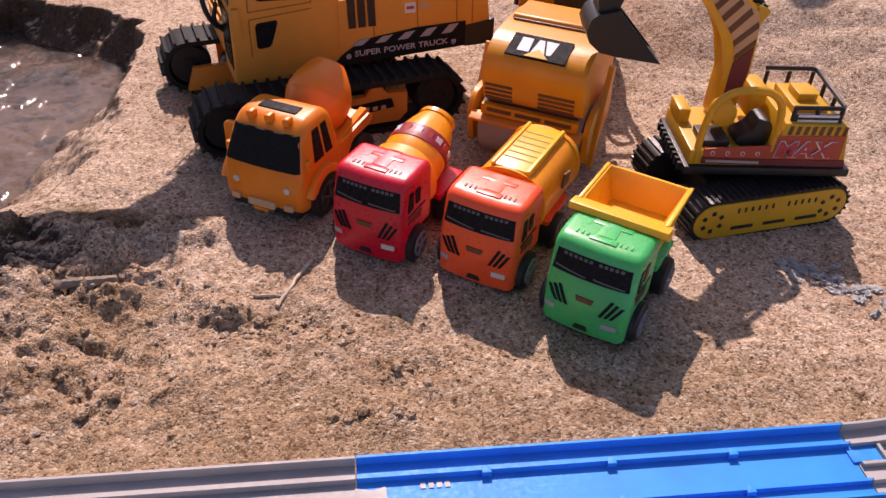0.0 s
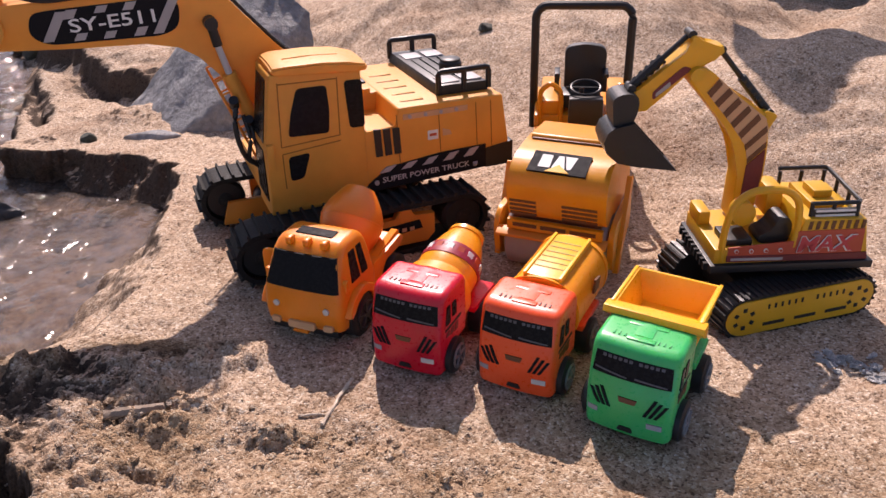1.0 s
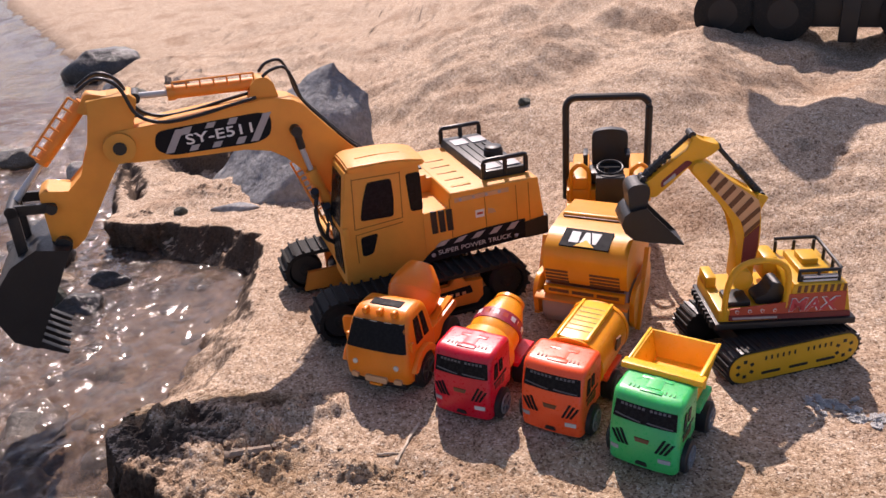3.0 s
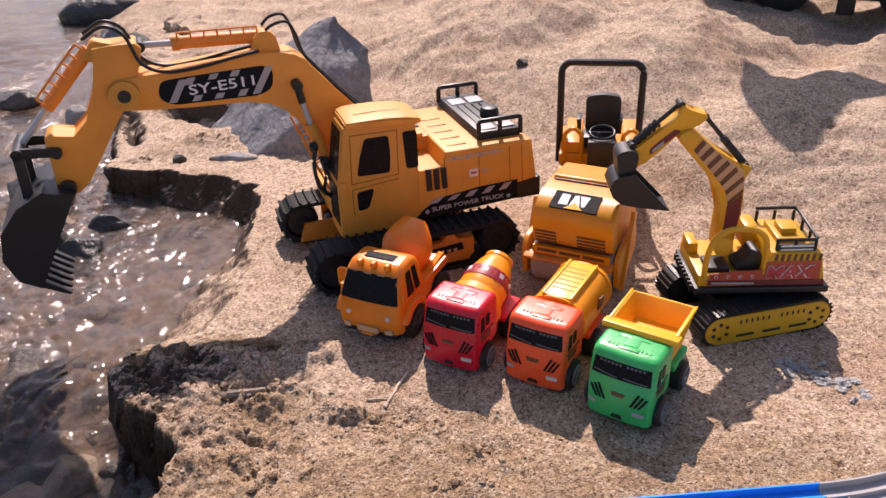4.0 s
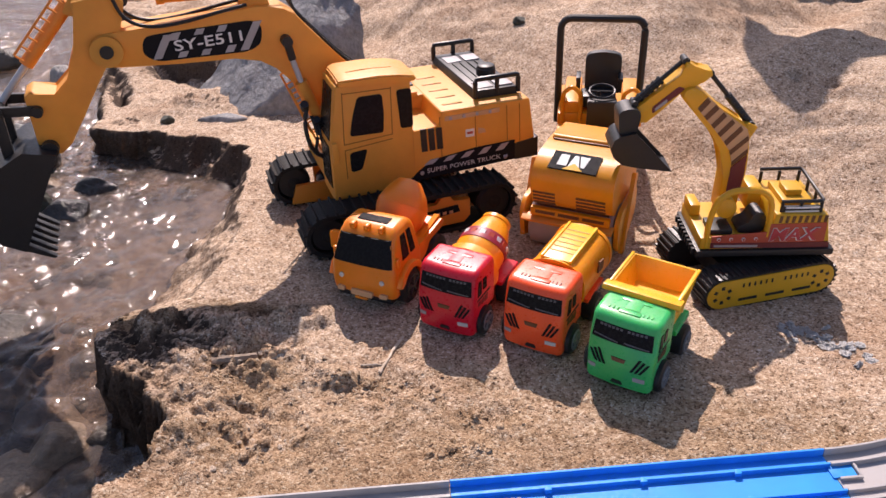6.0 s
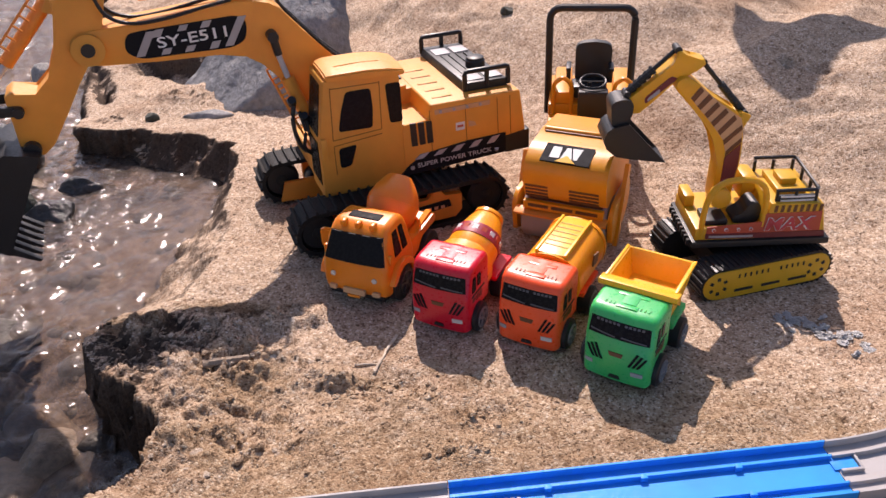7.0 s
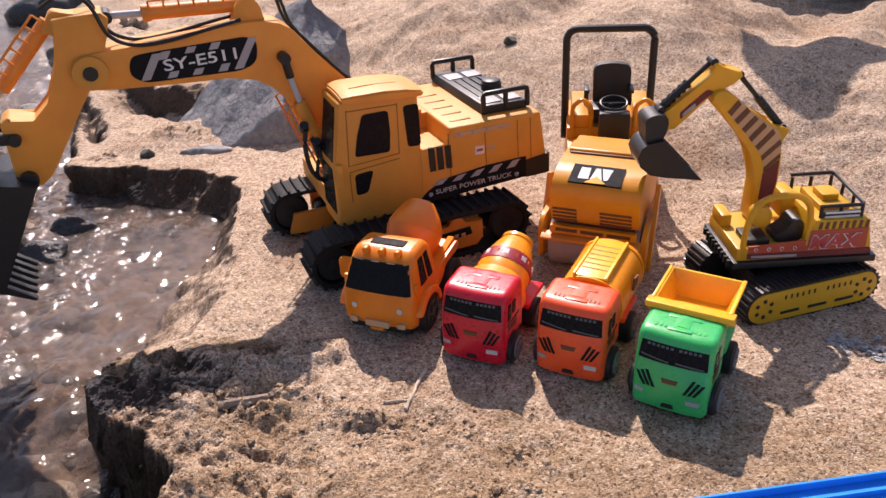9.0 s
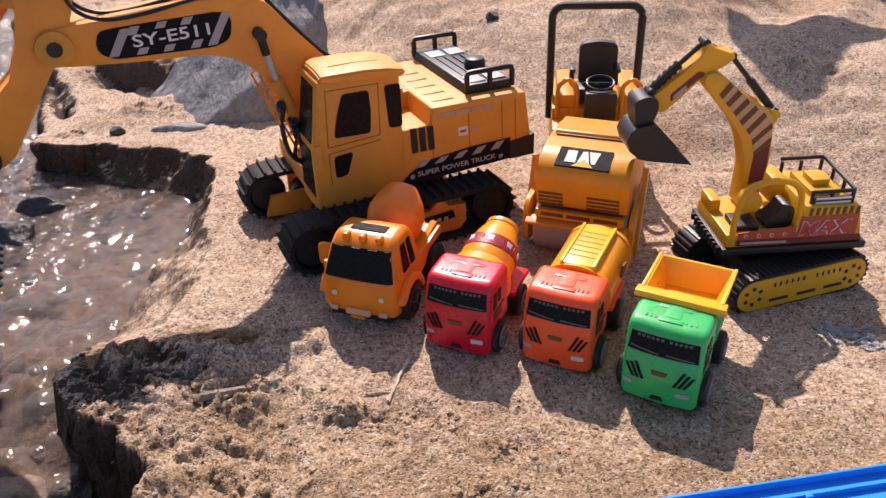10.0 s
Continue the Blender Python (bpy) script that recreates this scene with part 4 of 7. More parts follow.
    for a, b in (((-0.0935, 0.132), (-0.0955, 0.088)), ((-0.0955, 0.088), (-0.0545, 0.0905)), ((-0.0545, 0.0905), (-0.0535, 0.131)), ((-0.0935, 0.131), (-0.0535, 0.130)), ((-0.0955, 0.083), (-0.0545, 0.0865)), ((-0.0955, 0.083), (-0.0955, 0.058))):
        rod(sm, (a[0], -0.0006, a[1]), (b[0], -0.0006, b[1]), 0.00042, seg=6)
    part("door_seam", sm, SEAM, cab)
    part("handle", box(B(), -0.1065, -0.1015, -0.0045, 0.0, 0.074, 0.092, 0.0012), YELLOW_BIG, cab)
    for k in range(3):
        x = -0.0305 + 0.0070 * k
        panel("grille_slot", [(x, 0.0900 - 0.0005 * k), (x + 0.0052, 0.0897 - 0.0005 * k), (x + 0.0060, 0.0695), (x + 0.0010, 0.0695)], 0.0, BLACK, r)
    for x in (-0.0115, 0.0205, 0.0500, 0.0620):
        sm = B()
        rod(sm, (x, -0.0001, 0.060), (x - 0.0012, -0.0001, 0.098), 0.00035, seg=6)
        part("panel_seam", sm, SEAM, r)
    panel("black_strip", [(-0.044, 0.0435), (0.0565, 0.0470), (0.0565, 0.0650), (0.020, 0.0645), (-0.019, 0.0605), (-0.032, 0.0530)], 0.0, INK, r, "black band with white lettering")
    for k in range(5):
        x = -0.028 + 0.0165 * k
        panel("grey_stripe", [(x, 0.0568 + 0.0003 * k), (x + 0.0075, 0.0570 + 0.0003 * k), (x + 0.0130, 0.0612 + 0.0008 * k), (x + 0.0055, 0.0607 + 0.0008 * k)], -0.0006, GREYPRINT, r, depth=0.0009)
    lettering("SUPER POWER TRUCK", 0.0058, pose(0.0085, -0.00125, 0.0517, 0, -0.8), PRINTGREY, r, "pale capital letters", width=0.069, bold=0.00003)
    for x in (-0.0305, 0.0475):
        rg = B()
        rod(rg, (x, -0.0016, 0.0500 + (x + 0.03) * 0.03), (x, 0, 0.0500), 0.0019, seg=14)
        part("round_emblem", rg, GREYPRINT, r)
    panel("rear_bumper", [(0.0565, 0.0462), (0.0792, 0.0462), (0.0768, 0.0640), (0.0565, 0.0615)], 0.0, BLACK, r, depth=0.001)
    part("rear_bumper", box(B(), 0.0745, 0.0800, 0.0, 0.118, 0.0462, 0.0640, 0.001), BLACK, r)
    panel("grey_plate", [(-0.008, 0.0935), (0.042, 0.0935), (0.042, 0.0975), (-0.008, 0.0975)], 0.0, PALEORANGE, r, depth=0.0006)
    for k in range(4):
        rod(b_ := B(), (-0.003 + 0.012 * k, -0.0014, 0.0955), (-0.003 + 0.012 * k, 0, 0.0955), 0.0014, seg=10)
        part("rivet", b_, GREYPRINT, r)
    panel("sticker", [(0.0105, 0.0755), (0.0185, 0.0755), (0.0185, 0.0825), (0.0105, 0.0825)], 0.0, WHITE, r, "small white warning sticker", depth=0.0004)
    panel("sticker_bar", [(0.0118, 0.0782), (0.0172, 0.0782), (0.0172, 0.0802), (0.0118, 0.0802)], -0.0003, REDPRINT, r, depth=0.0004)
    panel("sticker", [(0.0222, 0.0770), (0.0295, 0.0770), (0.0280, 0.0805), (0.0222, 0.0825)], 0.0, PALEORANGE, r, depth=0.0004)
    # top deck: ribs with painted shade lines, hatch, tank with two guard rails
    for k in range(5):
        y = 0.012 + 0.0175 * k
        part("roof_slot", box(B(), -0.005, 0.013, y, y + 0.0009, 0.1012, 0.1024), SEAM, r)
        part("roof_rib", box(B(), -0.0045, 0.0130, y + 0.0009, y + 0.0040, 0.1012, 0.1029, 0.0004), YELLOW_BIG, r)
    part("hatch", box(B(), -0.030, -0.012, 0.070, 0.090, 0.0985, 0.1036, 0.0008), BLACK, r)
    part("latch", box(B(), -0.022, -0.016, 0.046, 0.054, 0.0985, 0.1052, 0.0008), YELLOW_BIG, r)
    tank = part("roof_tank", prism(B(), [(0.0245, 0.1015), (0.0665, 0.1005), (0.0650, 0.1085), (0.0265, 0.1095)], 0.015, 0.122, 0.0015), BLACK, r, "black ribbed tank on the roof")
    for k in range(4):
        x = 0.033 + 0.0075 * k
        part("tank_rib", box(B(), x, x + 0.0015, 0.035, 0.090, 0.1085, 0.1102, 0.0004), BLACK, tank)
    for y in (0.019, 0.093):
        for x in (0.0300, 0.0480):
            part("pale_pad", box(B(), x, x + 0.0145, y, y + 0.0165, 0.1085, 0.1101, 0.0004), GREYPRINT, tank, "pale pad on the tank")
    cp = lathe(B(), [(0, 0.0088), (0.007, 0.0088), (0.0078, 0.0080), (0.0095, 0.0078), (0.010, 0.0070)], (0.0515, 0.052, 0.108), (0.0515, 0.052, 0.119), 24)
    part("filler_cap", cp, BLACK, tank)
    for y in (0.0155, 0.1215):
        rb = B()
        tube(rb, [(0.0262, y, 0.104), (0.0262, y, 0.1165), (0.0268, y, 0.1185), (0.0285, y, 0.1192), (0.0465, y, 0.1190), (0.0640, y, 0.1188), (0.0660, y, 0.1180), (0.0664, y, 0.1160), (0.0664, y, 0.103)], 0.0022, 8, curve=False)
        rod(rb, (0.0465, y, 0.104), (0.0465, y, 0.119), 0.0022, seg=8)
        part("guard_rail", rb, BLACK, tank)
    # boom
    bo = [(-0.060, 0.082), (-0.040, 0.094), (-0.055, 0.115), (-0.0766, 0.1405), (-0.0975, 0.1640), (-0.1125, 0.1830), (-0.1215, 0.1895), (-0.1323, 0.1925), (-0.1480, 0.1935), (-0.1611, 0.1920), (-0.195, 0.1895), (-0.228, 0.1875), (-0.250, 0.1870)]
    bo += [(-0.2575 + 0.0128 * math.cos(a), 0.1742 + 0.0128 * math.sin(a)) for a in (math.pi * 0.62, math.pi * 0.8, math.pi, math.pi * 1.2, math.pi * 1.4)]
    bo += [(-0.250, 0.1605), (-0.2079, 0.1572), (-0.165, 0.1552), (-0.145, 0.1520), (-0.1330, 0.1440), (-0.118, 0.1240), (-0.100, 0.1020), (-0.080, 0.086)]
    boom = part("boom", prism(B(), bo, 0.050, 0.081, 0.0016, 2), YELLOW_BIG, r, "bent yellow boom arm")
    dec = rounded([(-0.2300, 0.1810), (-0.2200, 0.1822), (-0.1480, 0.1838), (-0.1405, 0.1790), (-0.1430, 0.1640), (-0.1540, 0.1595), (-0.2230, 0.1612), (-0.2330, 0.1680)], 0.006, 4)
    panel("dark_decal", dec, 0.050, INK, boom, "dark decal with grey stripes and a white model code", depth=0.0004)
    for x0, hi, lo in ((-0.2260, 0.1808, 0.1632), (-0.2120, 0.1815, 0.176), (-0.2080, 0.1665, 0.1622), (-0.1930, 0.1822, 0.178), (-0.1905, 0.1660, 0.1617), (-0.1720, 0.1665, 0.1612), (-0.1760, 0.1828, 0.178), (-0.1600, 0.1825, 0.1612)):
        w_ = 0.0065
        sl = 0.62
        panel("grey_stripe", [(x0, lo), (x0 + w_, lo), (x0 + w_ + (hi - lo) * sl, hi), (x0 + (hi - lo) * sl, hi)], 0.0496, GREYPRINT, boom, depth=0.0004)
    lettering("SY-E511", 0.0115, pose(-0.1830, 0.0490, 0.1723, 0, -1.5), WHITE, boom, "white model code", width=0.052, bold=0.00012)
    part("pivot_pin", rod(rod(B(), (-0.2575, 0.047, 0.1742), (-0.2575, 0.050, 0.1742), 0.0115, seg=28), (-0.2575, 0.0465, 0.1742), (-0.2575, 0.0500, 0.1742), 0.0118, seg=28), YELLOW_BIG, boom)
    part("pivot_hole", rod(B(), (-0.2575, 0.0455, 0.1742), (-0.2575, 0.060, 0.1742), 0.0050, seg=20), BLACK, boom, "dark pivot hole")
    part("cylinder_mount", prism(B(), rounded([(-0.155, 0.190), (-0.131, 0.190), (-0.134, 0.204), (-0.139, 0.2090), (-0.147, 0.2090), (-0.152, 0.204)], 0.002), 0.056, 0.075, 0.0008), YELLOW_BIG, boom)
    # stick
    st = [(-0.2735, 0.2120), (-0.2640, 0.2125), (-0.2420, 0.2130), (-0.2375, 0.2085), (-0.2400, 0.2000), (-0.2450, 0.1870), (-0.2560, 0.1680), (-0.2700, 0.1490), (-0.2845, 0.1270), (-0.2990, 0.1060), (-0.3080, 0.0990), (-0.3180, 0.1010), (-0.3230, 0.1080), (-0.3225, 0.1480), (-0.3170, 0.1510), (-0.3010, 0.1450), (-0.2885, 0.1560), (-0.2800, 0.1780), (-0.2745, 0.2000)]
    stick = part("stick", prism(B(), st, 0.0515, 0.0795, 0.0016, 2), YELLOW_BIG, r, "yellow stick arm")

    def ladder(a, b, y, h, name, parent, up):
        """Rail with rungs along the barrel from a to b (x, z)."""
        q = B()
        a, b, n = Vector((a[0], y, a[1])), Vector((b[0], y, b[1])), Vector((up[0], 0, up[1])).normalized()
        rod(q, a + n * h, b + n * h, 0.0009, seg=6)
        for k in range(7):
            p = a + (b - a) * (k / 6)
            rod(q, p, p + n * h, 0.0008, seg=6)
        return part(name, q, ORANGE_TRIM, parent)

    sc = part("stick_cylinder", rod(rod(B(), (-0.2130, 0.0655, 0.2062), (-0.1440, 0.0655, 0.2035), 0.0052, seg=18), (-0.2150, 0.0655, 0.2063), (-0.2090, 0.0655, 0.2061), 0.0062, seg=18), ORANGE_TRIM, boom, "orange hydraulic barrel")
    part("cylinder_rod", rod(B(), (-0.2430, 0.0655, 0.2078), (-0.2130, 0.0655, 0.2062), 0.0026, seg=12), STEEL, sc)
    part("rod_end", rod(B(), (-0.2390, 0.0560, 0.2078), (-0.2390, 0.0760, 0.2078), 0.0042, seg=14), BLACK, sc)
    ladder((-0.2100, 0.2085), (-0.1480, 0.2068), 0.060, 0.0065, "ladder_rail", sc, (0, 1))
    bc = part("bucket_cylinder", rod(B(), (-0.2760, 0.0655, 0.2090), (-0.3160, 0.0655, 0.1680), 0.0052, seg=18), ORANGE_TRIM, stick, "orange hydraulic barrel")
    part("cylinder_rod", rod(B(), (-0.3160, 0.0655, 0.1680), (-0.3430, 0.0655, 0.1400), 0.0026, seg=12), STEEL, bc)
    ladder((-0.2790, 0.2100), (-0.3160, 0.1720), 0.060, 0.0075, "ladder_rail", bc, (-0.7, 0.7))
    part("ear", prism(B(), rounded([(-0.2820, 0.2030), (-0.2620, 0.1960), (-0.2560, 0.2120), (-0.2730, 0.2165)], 0.003), 0.058, 0.073, 0.0008), YELLOW_BIG, stick)
    # bucket linkage and bucket
    lk = B()
    for y in (0.048, 0.0795):
        prism(lk, rounded([(-0.3120, 0.1330), (-0.3120, 0.1400), (-0.3440, 0.1440), (-0.3440, 0.1360)], 0.003), y, y + 0.0035, 0.0006)
        prism(lk, rounded([(-0.3390, 0.1420), (-0.3470, 0.1420), (-0.3480, 0.1020), (-0.3400, 0.1020)], 0.003), y - 0.003, y + 0.0005, 0.0006)
    rod(lk, (-0.316, 0.045, 0.1365), (-0.316, 0.086, 0.1365), 0.004)
    rod(lk, (-0.3435, 0.045, 0.1400), (-0.3435, 0.086, 0.1400), 0.0045)
    part("bucket_link", lk, BLACK, r, "black linkage bars")
    pv = B()
    rod(pv, (-0.3150, 0.044, 0.1060), (-0.3150, 0.087, 0.1060), 0.0065)
    part("bucket_pin", pv, BLACK, r)
    prof = [(-0.3100, 0.1060), (-0.3330, 0.1120), (-0.3530, 0.1020), (-0.3690, 0.0830), (-0.3740, 0.0600), (-0.3670, 0.0400), (-0.3520, 0.0300)]
    bk = part("bucket", bucket(B(), 0.066, prof, 0.032, 0.002), BLACK, r, "black toothed digging bucket", angle=0.9)
    for k in range(6):
        y = 0.0345 + k * 0.0115
        part("tooth", prism(B(), [(-0.3550, 0.0310), (-0.3490, 0.0345), (-0.3320, 0.0200), (-0.3340, 0.0185)], y, y + 0.0055, 0.0005), BLACK, bk)
    # lifting cylinders on both flanks of the boom
    for y in (0.0455, 0.0855):
        cy = part("boom_cylinder", rod(B(), (-0.1165, y, 0.1300), (-0.0930, y, 0.0600), 0.0050, seg=18), YELLOW_BIG, r, "yellow lifting cylinder")
        part("cylinder_rod", rod(B(), (-0.1236, y, 0.1600), (-0.1160, y, 0.1290), 0.0023, seg=12), STEEL, cy)
        e = B()
        rod(e, (-0.1236, y - 0.005, 0.1650), (-0.1236, y + 0.005, 0.1650), 0.0045)
        rod(e, (-0.1236, y - 0.002, 0.1650), (-0.1210, y - 0.001, 0.1500), 0.0032)
        part("rod_end", e, BLACK, cy)
        ladder((-0.1215, 0.1280), (-0.1010, 0.0700), y - 0.003, 0.006, "ladder_rail", cy, (-0.9, -0.3))
    # hoses
    hs = B()
    tube(hs, [(-0.1150, 0.040, 0.1120), (-0.1190, 0.036, 0.0950), (-0.1165, 0.034, 0.0760), (-0.1080, 0.036, 0.0660), (-0.0990, 0.042, 0.0700)], 0.0019)
    tube(hs, [(-0.1080, 0.040, 0.0950), (-0.1060, 0.034, 0.0800), (-0.1020, 0.034, 0.0680), (-0.0960, 0.040, 0.0600)], 0.0021)
    tube(hs, [(-0.1120, 0.041, 0.1010), (-0.1100, 0.035, 0.0860), (-0.1125, 0.034, 0.0720), (-0.1060, 0.037, 0.0620)], 0.0015)
    part("hose", hs, BLACK, r)
    cl = B()
    rod(cl, (-0.1175, 0.036, 0.1140), (-0.1165, 0.042, 0.1080), 0.0034, seg=12)
    rod(cl, (-0.1090, 0.036, 0.0990), (-0.1080, 0.042, 0.0930), 0.0032, seg=12)
    part("hose_clamp", cl, BLACK, r)
    for y, dz in ((0.055, 0.0), (0.075, 0.002)):
        hs = B()
        tube(hs, [(-0.060, y, 0.1270), (-0.0780, y, 0.1440), (-0.0985, y, 0.1680), (-0.1130, y, 0.1870), (-0.1180, y, 0.2040 + dz), (-0.1240, y, 0.2150 + dz), (-0.1350, y, 0.2140 + dz), (-0.1420, y, 0.2100)], 0.0013)
        part("hose", hs, BLACK, boom)
        hs = B()
        tube(hs, [(-0.1500, y - 0.006, 0.1960), (-0.1700, y - 0.007, 0.1935), (-0.2000, y - 0.007, 0.1890), (-0.2240, y - 0.007, 0.1890), (-0.2400, y - 0.007, 0.1980), (-0.2480, y - 0.007, 0.2200), (-0.2620, y - 0.006, 0.2280), (-0.2780, y - 0.004, 0.2200)], 0.0014)
        part("hose", hs, BLACK, boom)
    tube(hs := B(), [(-0.040, 0.062, 0.104), (-0.052, 0.060, 0.122), (-0.070, 0.058, 0.137), (-0.085, 0.056, 0.150)], 0.0012)
    part("hose", hs, BLACK, boom)
    return r


excavator()


# ---- the road roller ----
def roller():
    r = thing("toy_road_roller", "yellow toy road roller with black roll bar and seat, on sand", "toy road roller", pose(0.0575, 0.4825, 0.0, 0, 0, 69.5))
    # front: x to the rear, -y to the viewer's right
    part("drum", lathe(B(), [(0, 0.012), (0.0006, 0.0215), (0.002, 0.0225), (0.078, 0.0225), (0.0794, 0.0215), (0.080, 0.012)], (0.024, 0.0375, 0.0225), (0.024, -0.0425, 0.0225), 40), DRUMGREY, r, "dusty grey front drum")
    for y in (0.0425, -0.0480):
        part("side_plate", prism(B(), rounded([(0.004, 0.036), (0.012, 0.044), (0.062, 0.046), (0.064, 0.024), (0.044, 0.012), (0.018, 0.006), (0.008, 0.012)], 0.005), y, y + 0.0045, 0.001), YELLOW_ROLLER, r, "yellow drum side plate")
        part("side_strut", prism(B(), rounded([(0.014, 0.006), (0.022, 0.004), (0.048, 0.064), (0.040, 0.068)], 0.002), y - 0.003 if y < 0 else y + 0.0035, y + 0.001 if y < 0 else y + 0.0075, 0.001), YELLOW_ROLLER, r)
    part("front_bar", box(B(), 0.0015, 0.0060, -0.040, 0.035, 0.0350, 0.0420, 0.0006), YELLOW_ROLLER, r, "yellow apron under the bonnet")
    for y0, y1 in ((0.011, 0.030), (-0.012, 0.008), (-0.035, -0.015)):
        # openings drawn as brown strips, their shade put into the colour
        part("apron_slot", box(B(), 0.0010, 0.0050, y0, y1, 0.0376, 0.0402), BROWNPRINT, r)
    part("front_bar", prism(B(), [(-0.0022, 0.0300), (0.006, 0.0335), (0.006, 0.0348), (-0.0024, 0.0322)], -0.044, 0.043, 0.0006), ORANGE_TRIM, r, "sloping yellow scraper plate over the drum")
    # brown block fills the gap under the bonnet in place of its shade
    part("dark_gap", box(B(), 0.010, 0.06, -0.037, 0.032, 0.034, 0.0425), BROWNPRINT, r)
    hood = part("hood", prism(B(), rounded([(0.005, 0.0418), (-0.0005, 0.0640), (0.0030, 0.0765), (0.0180, 0.0835), (0.043, 0.0850), (0.080, 0.0830), (0.080, 0.0418)], 0.009, 6), -0.0415, 0.0350, 0.0060, 4), YELLOW_ROLLER, r, "rounded yellow bonnet")
    part("hood_ridge", box(B(), 0.0420, 0.0436, -0.036, 0.030, 0.0835, 0.0862, 0.0006), BROWNPRINT, hood)
    part("hood_top", prism(B(), rounded([(0.0436, 0.082), (0.080, 0.080), (0.080, 0.0858), (0.045, 0.0878)], 0.003), -0.038, 0.0315, 0.002), YELLOW_ROLLER, hood)
    # dark badge with plain white blocks and an orange wedge, lying on the sloping front
    a, b = Vector((0.0045, 0, 0.0774)), Vector((0.0215, 0, 0.0846))
    d = (b - a).normalized()
    nrm = Vector((-d.z, 0, d.x))

    def badge(name, quad, mat, lift):
        q = B()
        vs = [q.verts.new(a + d * v + Vector((0, -u, 0)) + nrm * lift) for u, v in quad]
        lo = [q.verts.new(a + d * v + Vector((0, -u, 0)) - nrm * 0.0015) for u, v in quad]
        q.faces.new(vs)
        for i in range(len(vs)):
            q.faces.new((vs[i], lo[i], lo[(i + 1) % len(vs)], vs[(i + 1) % len(vs)]))
        return part(name, q, mat, hood, smooth=False)

    badge("badge", [(-0.0215, 0.0005), (0.0235, 0.0), (0.0240, 0.0185), (-0.0200, 0.0190)], INK, 0.0006)
    for q in ([(-0.0140, 0.0045), (-0.0050, 0.0045), (-0.0050, 0.0158), (-0.0130, 0.0158)],
              [(-0.0036, 0.0045), (0.0066, 0.0045), (0.0034, 0.0158), (-0.0004, 0.0158)],
              [(0.0080, 0.0045), (0.0112, 0.0045), (0.0140, 0.0158), (0.0048, 0.0158)]):
        badge("badge_block", q, WHITE, 0.0009)
    badge("badge_wedge", [(-0.0075, 0.0008), (0.0105, 0.0008), (0.0018, 0.0078)], TIPPER, 0.0011)
    for y0, y1 in ((0.012, 0.033), (-0.035, -0.008)):
        for k in range(4):
            z = 0.0455 + 0.0034 * k
            part("vent_slot", box(B(), 0.0034 - 0.0009 * k, 0.0075, y0, y1, z, z + 0.0017), BROWNPRINT, hood)
    # the front frame is slim
    for ob in r.children_recursive:
        for v in ob.data.vertices:
            v.co.y = -0.003 + (v.co.y + 0.003) * 0.87
    # articulated rear: turned a little about the joint
    M = Matrix.Translation((0.166, 0.023, 0)) @ Matrix.Rotation(radians(15), 4, "Z")

    def rear(name, bm, mat, parent, label=""):
        bmesh.ops.transform(bm, matrix=M, verts=bm.verts)
        return part(name, bm, mat, parent, label)

    rear("rear_body", box(box(B(), -0.052, 0.045, -0.036, 0.036, 0.020, 0.062, 0.003), -0.030, 0.045, -0.036, 0.036, 0.060, 0.072, 0.002), YELLOW_ROLLER, r, "yellow rear body")
    rear("rear_drum", lathe(B(), [(0, 0.012), (0.0006, 0.0215), (0.002, 0.0225), (0.070, 0.0225), (0.0714, 0.0215), (0.072, 0.012)], (0.020, 0.036, 0.0225), (0.020, -0.036, 0.0225), 36), DRUMGREY, r)
    for y in (-0.030, 0.0235):
        hp = B()
        tube(hp, [(-0.030, y - 0.008, 0.062), (-0.030, y - 0.008, 0.088), (-0.030, y - 0.004, 0.0945), (-0.030, y, 0.0965), (-0.030, y + 0.004, 0.0945), (-0.030, y + 0.008, 0.088), (-0.030, y + 0.008, 0.062)], 0.0020, 8, n=4)
        rear("grab_hoop", hp, YELLOW_ROLLER, r, "yellow hoop beside the seat")
        rear("fender", box(B(), -0.028, 0.040, y - 0.008, y + 0.008, 0.060, 0.083, 0.003), YELLOW_ROLLER, r)
    bar = B()
    w, hgt, c = 0.0375, 0.1495, 0.010
    pts = [(0.004, -w, 0.050), (0.004, -w, hgt - c)] + [(0.004, -w + c - c * math.cos(t), hgt - c + c * math.sin(t)) for t in (0.4, 0.8, 1.2)] + [(0.004, -w + c, hgt), (0.004, w - c, hgt)] + [(0.004, w - c + c * math.sin(t), hgt - c + c * math.cos(t)) for t in (0.4, 0.8, 1.2)] + [(0.004, w, hgt - c), (0.004, w, 0.050)]
    tube(bar, pts, 0.0034, 10, curve=False)
    rear("roll_bar", bar, BLACK, r, "black roll bar")
    st_ = prism(B(), rounded([(-0.0160, 0.080), (-0.0165, 0.118), (0.0, 0.1205), (0.0165, 0.118), (0.0160, 0.080)], 0.006), -0.004, 0.004, 0.002)
    bmesh.ops.rotate(st_, verts=st_.verts, matrix=Matrix.Rotation(radians(90), 3, "Z"))
    bmesh.ops.translate(st_, verts=st_.verts, vec=(0.004, -0.003, 0))
    rear("backrest", st_, BLACK, r, "black seat backrest")
    rear("seat", box(B(), -0.022, 0.002, -0.016, 0.016, 0.074, 0.086, 0.003), BLACK, r)
    for y in (-0.019, 0.019):
        rear("armrest", box(box(B(), -0.016, 0.002, y - 0.0022, y + 0.0022, 0.0975, 0.1010, 0.0008), -0.001, 0.002, y - 0.002, y + 0.002, 0.082, 0.1010), BLACK, r)
